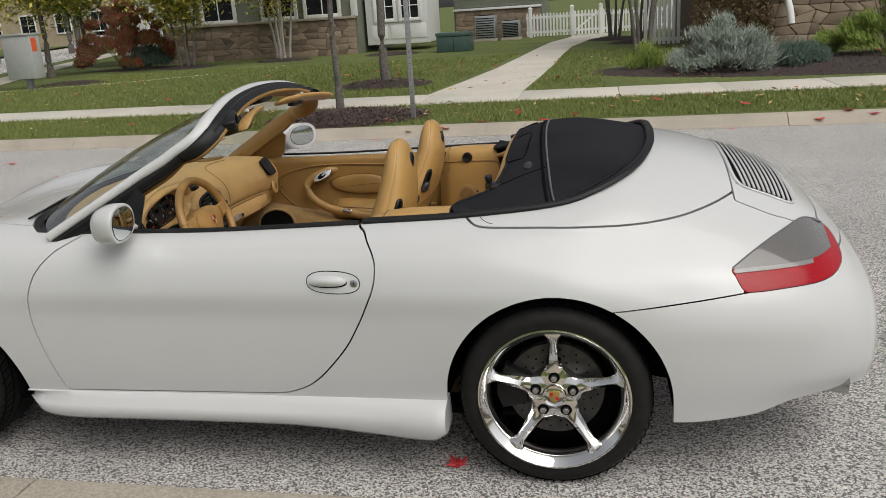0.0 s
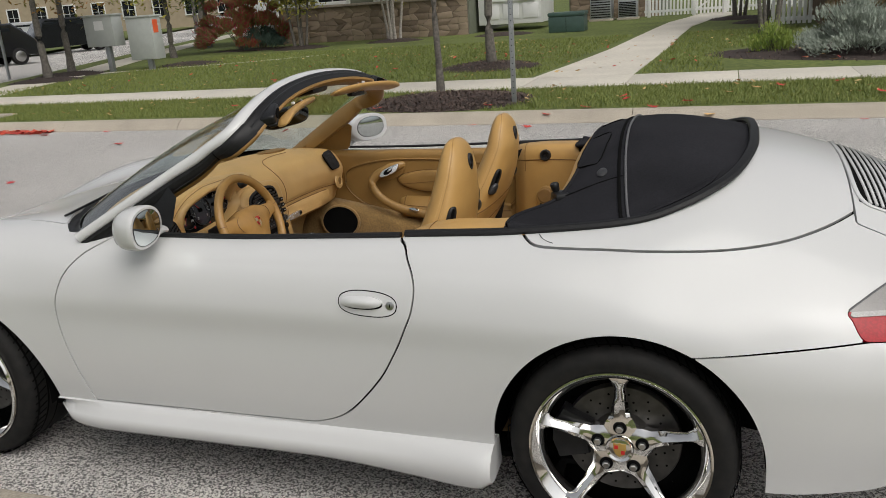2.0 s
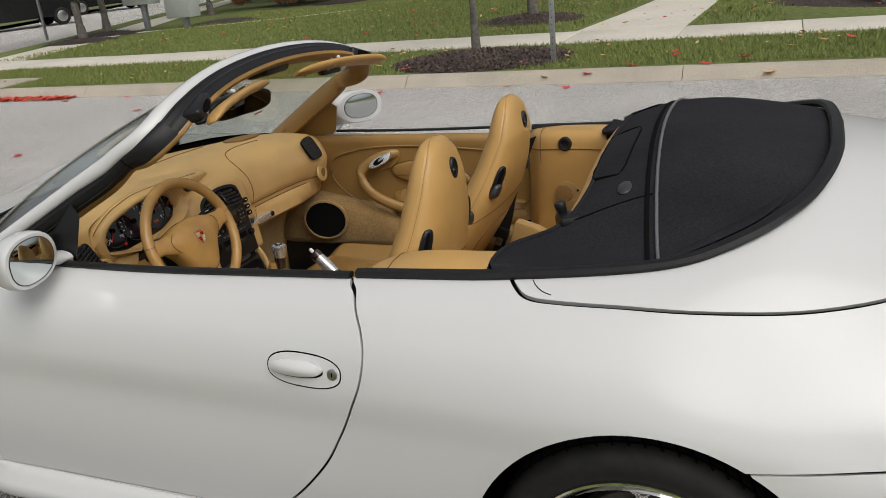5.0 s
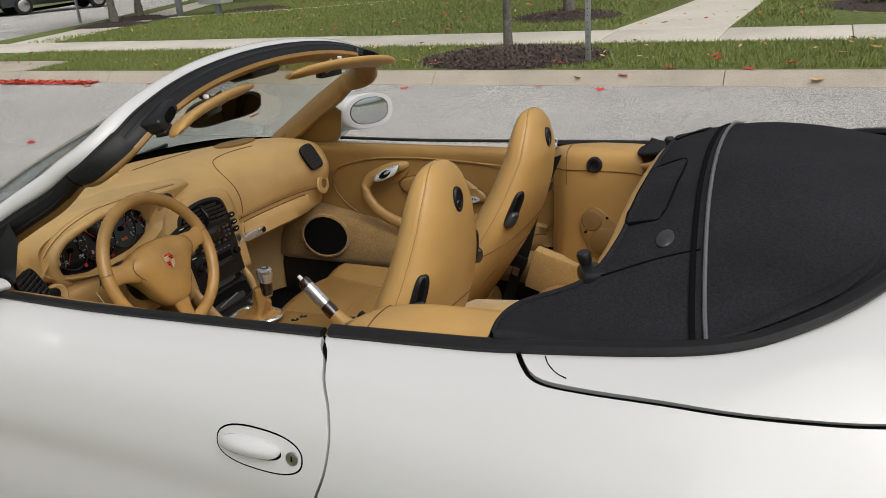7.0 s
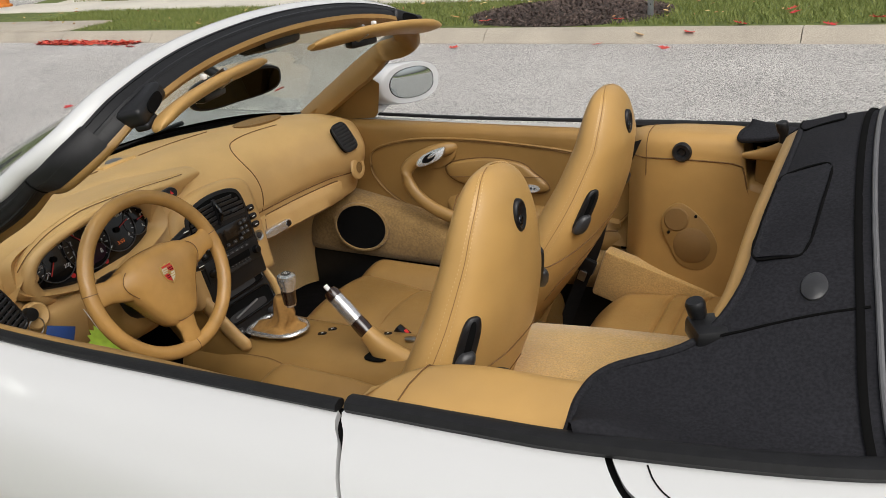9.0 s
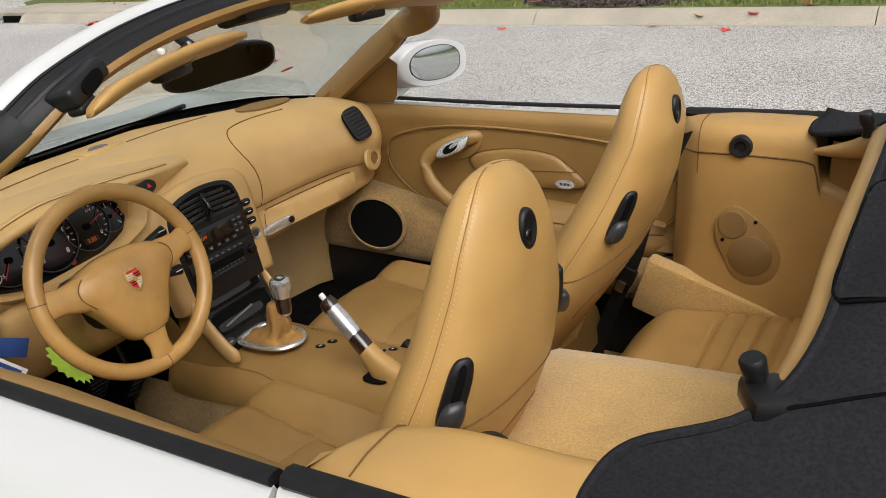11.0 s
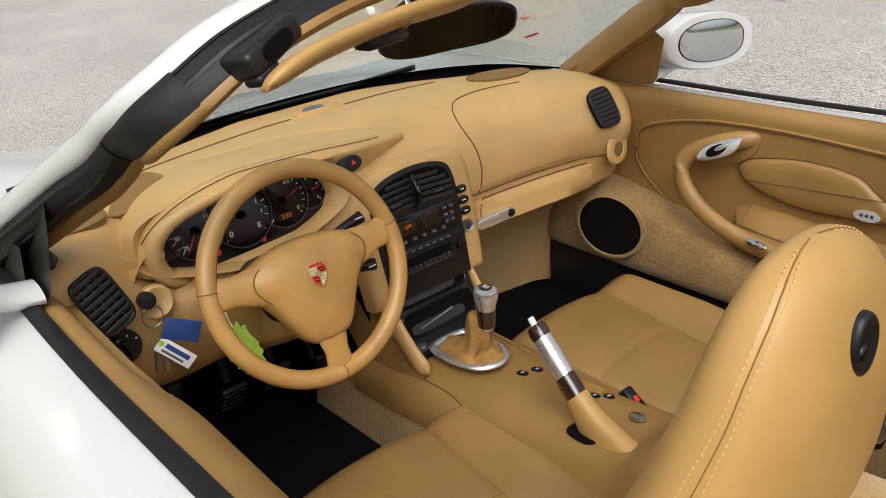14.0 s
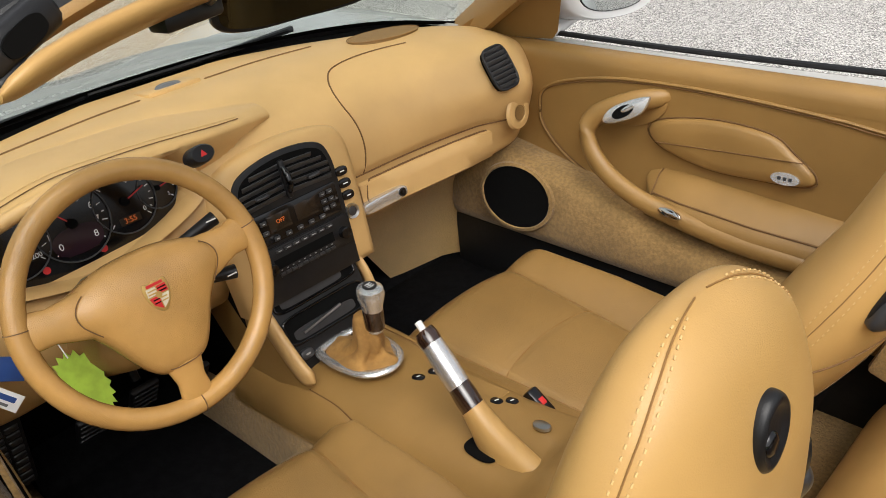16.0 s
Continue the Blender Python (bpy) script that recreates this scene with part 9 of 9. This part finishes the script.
part("post", box((0.06, 0.06, 2.6), (-19.2, 15.6, 1.35), bevel=0.004), METALG, far)


def far_car(label, at, turn, paint, length=4.5, width=1.8, height=1.65, roof=True):
    """A parked car seen from afar: body, cabin glass, wheels and lamps."""
    c = new("parked_car")
    tagged(c, label, "car")
    half = [(-length / 2, 0.45), (-length / 2 + 0.1, 0.75), (-length / 2 + 0.9, 0.95), (-length / 2 + 1.4, height if roof else 1.15), (length / 2 - 0.9, height if roof else 1.0), (length / 2 - 0.15, 1.0), (length / 2, 0.75), (length / 2 - 0.05, 0.35), (-length / 2 + 0.05, 0.30)]
    rows = [[Vector((x, s * width / 2 * (0.86 if z > 1.05 else 1.0), z)) for x, z in half] for s in (-1, -0.9, 0.9, 1)]
    for k, r in enumerate(rows):
        if k in (0, 3):
            for q in r:
                q.x *= 0.97
                q.z = 0.5 + (q.z - 0.5) * 0.94
    part("body", loft(rows, True, True), paint, c)
    for s in (-1, 1):
        if roof:
            part("side_glass", box((length * 0.5, 0.02, height * 0.24), (0.1, s * width / 2 * 0.88, height * 0.78), (s * -8, 0, 0), 0.01), PANEW, c)
        for x in (-length / 2 + 0.85, length / 2 - 0.85):
            wh = part("wheel", lathe([(0.0, 0.12), (0.2, 0.12), (0.31, 0.1), (0.33, 0.06), (0.33, -0.1), (0.0, -0.1)], frame_at((x, s * (width / 2 - 0.08), 0.33), (0, s, 0)), 24), "tyre", c)
            part("rim", lathe([(0.0, 0.13), (0.19, 0.13), (0.21, 0.12)], frame_at((x, s * (width / 2 - 0.08), 0.33), (0, s, 0)), 20), "steel", wh)
        part("lamp", box((0.06, 0.3, 0.16), (-length / 2 + 0.06, s * width * 0.34, 0.75), bevel=0.02), "clear", c)
    if roof:
        part("rear_glass", box((0.04, width * 0.68, height * 0.24), (length / 2 - 0.42, 0, height * 0.76), (0, -28, 0), 0.01), PANEW, c)
    else:
        part("soft_top", box((1.5, width * 0.8, 0.35), (0.5, 0, 1.15), bevel=0.1), "gap", c)
    c.matrix_basis = pose(at[0], at[1], 0.01, 0, 0, turn)
    return c


BLACKP = mat("black_paint", (0.012, 0.013, 0.014), 0.15, coat=0.5)
far_car("black sport utility car parked across the side street", (-31.5, 31.0), 62, BLACKP, 4.7, 1.85, 1.7)
far_car("silver sport utility car parked in the distance", (-39.0, 36.5), 66, mat("silver_car_paint", (0.5, 0.51, 0.52), 0.3, 0.4), 4.6, 1.85, 1.65)
far_car("white convertible parked in the distance", (-34.0, 50.0), 10, "paint", 4.4, 1.8, 1.3, False)
far_car("black car parked along the side street", (-27.5, 22.0), 68, BLACKP, 4.5, 1.8, 1.6)
flats = thing("apartment_building", "distant tan building with white windows", "building", (-52, 66, 0))
part("wall", box((46, 10, 11), (-52, 74, 5.5), bevel=0), mat("tan_siding", (0.42, 0.34, 0.24), 0.8, vary=0.1, scale=2), flats)
part("roof", loft([[Vector((x, y, z)) for y, z in ((68, 11), (74, 14), (80, 11))] for x in (-76, -28)], True, True), ROOF, flats)
for k in range(12):
    for z in (2.2, 5.6, 9.0):
        window(flats, -73 + 3.8 * k, 68.95, z, 1.5, 1.7)
hyd = thing("fire_hydrant", "orange fire hydrant by the side street", "hydrant", (-16.9, 10.1, 0.1))
part("barrel", lathe([(0.16, 0.1), (0.16, 0.14), (0.11, 0.16), (0.11, 0.55), (0.14, 0.57), (0.14, 0.61), (0.09, 0.70), (0.03, 0.76), (0.0, 0.77)], pose(-16.9, 10.1, 0), 20), mat("orange_paint", (0.62, 0.20, 0.03), 0.45, vary=0.2, scale=20), hyd)
part("nozzle", tube([(-16.9, 9.92, 0.46), (-16.9, 10.28, 0.46)], 0.05, 12), M["steel"], hyd)

# ---- fallen leaves ----
star = []
for k in range(20):
    a = 2 * math.pi * k / 20 + math.pi / 2
    r = {0: 1.0, 1: 0.52, 2: 0.66, 3: 0.38, 4: 0.92, 5: 0.45, 6: 0.6, 7: 0.34, 8: 0.62, 9: 0.30, 10: 0.22}[min(k, 20 - k)]
    star.append((r * math.cos(a), r * math.sin(a)))


def maple(material):
    bm = bmesh.new()
    c = bm.verts.new((0, 0, 0.06))
    o = [bm.verts.new((x, y, 0.22 * ((x * x + y * y) ** 0.5) * (0.4 + 0.6 * math.sin(5 * math.atan2(y, x)) ** 2))) for x, y in star]
    for i in range(20):
        bm.faces.new((c, o[i], o[(i + 1) % 20]))
    me = bpy.data.meshes.new("maple_leaf")
    bm.to_mesh(me)
    bm.free()
    me.materials.append(material)
    return me


kinds = [maple(piece_mat("red_maple_leaf", (0.50, 0.028, 0.03), (0.62, 0.10, 0.06), 0.6, 0.3)), maple(piece_mat("tan_maple_leaf", (0.50, 0.26, 0.10), (0.66, 0.44, 0.20), 0.7, 0.3))]


def leaf_at(x, y, z, s, kind, turn, tip=0):
    o = new("fallen_leaf", kinds[kind])
    o.matrix_basis = pose(x, y, z, tip, tip * 0.6, turn) @ Matrix.Diagonal((s, s, s, 1))
    tagged(o, "red maple leaf lying on the ground" if kind == 0 else "dry tan maple leaf lying on the ground", "leaf", "fallen leaves")


leaf_at(-0.345, -0.775, 0.004, 0.062, 0, 40)
for x, y, s, k in [(-4.05, 6.95, 0.10, 0), (-4.6, 7.3, 0.09, 1), (-2.55, 6.98, 0.09, 0), (-2.2, 6.62, 0.08, 1), (-1.75, 6.65, 0.09, 0), (-1.3, 6.85, 0.10, 0), (-0.55, 6.8, 0.10, 0), (-0.15, 6.9, 0.10, 0), (0.1, 6.6, 0.10, 1), (-0.95, 7.5, 0.09, 0), (-0.9, 7.25, 0.08, 0), (-1.9, 6.3, 0.08, 0), (-4.1, 6.25, 0.08, 0), (-2.6, 6.45, 0.07, 0), (0.6, 8.0, 0.09, 1), (0.9, 8.1, 0.09, 0), (1.9, 7.3, 0.10, 0), (2.2, 8.1, 0.10, 1), (2.6, 6.6, 0.09, 0), (2.9, 6.7, 0.10, 0), (3.15, 6.65, 0.10, 0), (3.3, 6.5, 0.09, 0), (3.9, 6.6, 0.09, 0), (1.6, 6.4, 0.06, 0), (-7.0, 5.5, 0.08, 0), (-5.7, 4.6, 0.08, 0), (-8.9, 6.2, 0.09, 0), (-8.0, 6.45, 0.07, 0), (-6.6, 3.4, 0.07, 0), (-4.9, 2.9, 0.06, 0), (1.6, 8.4, 0.09, 0), (4.2, 8.2, 0.10, 0), (4.6, 7.5, 0.10, 1), (0.3, 7.6, 0.08, 1), (-6.2, 8.0, 0.09, 1), (-6.6, 7.6, 0.08, 0), (-7.7, 8.1, 0.09, 1), (-6.9, 11.5, 0.10, 0), (-6.0, 12.5, 0.1, 0), (-8.0, 11.2, 0.1, 0)]:
    z = 0.008 if y < 6.55 else 0.03 + (y - 6.55) * 0.62 if y < 6.7 else 0.13 if y < 6.89 else 0.165
    leaf_at(x, y, z, s, k, rng.uniform(0, 360), rng.uniform(-14, 14))


def litter(name, n, region, z, s, material, label):
    verts, faces = [], []
    for _ in range(n):
        leaf_mesh(verts, faces, Vector((rng.uniform(region[0], region[1]), rng.uniform(region[2], region[3]), z + rng.uniform(0, 0.02))), s * rng.uniform(0.5, 1.3), rng.uniform(0, 6.28), rng.normal() * 0.25)
    tagged(part(name, (verts, faces), material), label, "leaves", kind="stuff")


litter("leaf_litter", 260, (-14, 9, 7.0, 8.9), 0.17, 0.035, LEAFTAN, "small dry leaves in the verge")
litter("leaf_litter", 420, (-14, 9, 10.4, 20), 0.17, 0.045, LEAFTAN, "small dry leaves on the lawn")
litter("leaf_litter", 120, (-14, 9, 10.4, 17), 0.17, 0.05, LEAFRED, "small red leaves on the lawn")
litter("leaf_drift", 420, (-11.0, -9.0, 6.33, 6.56), 0.012, 0.055, LEAFRED, "drift of red leaves in the gutter")
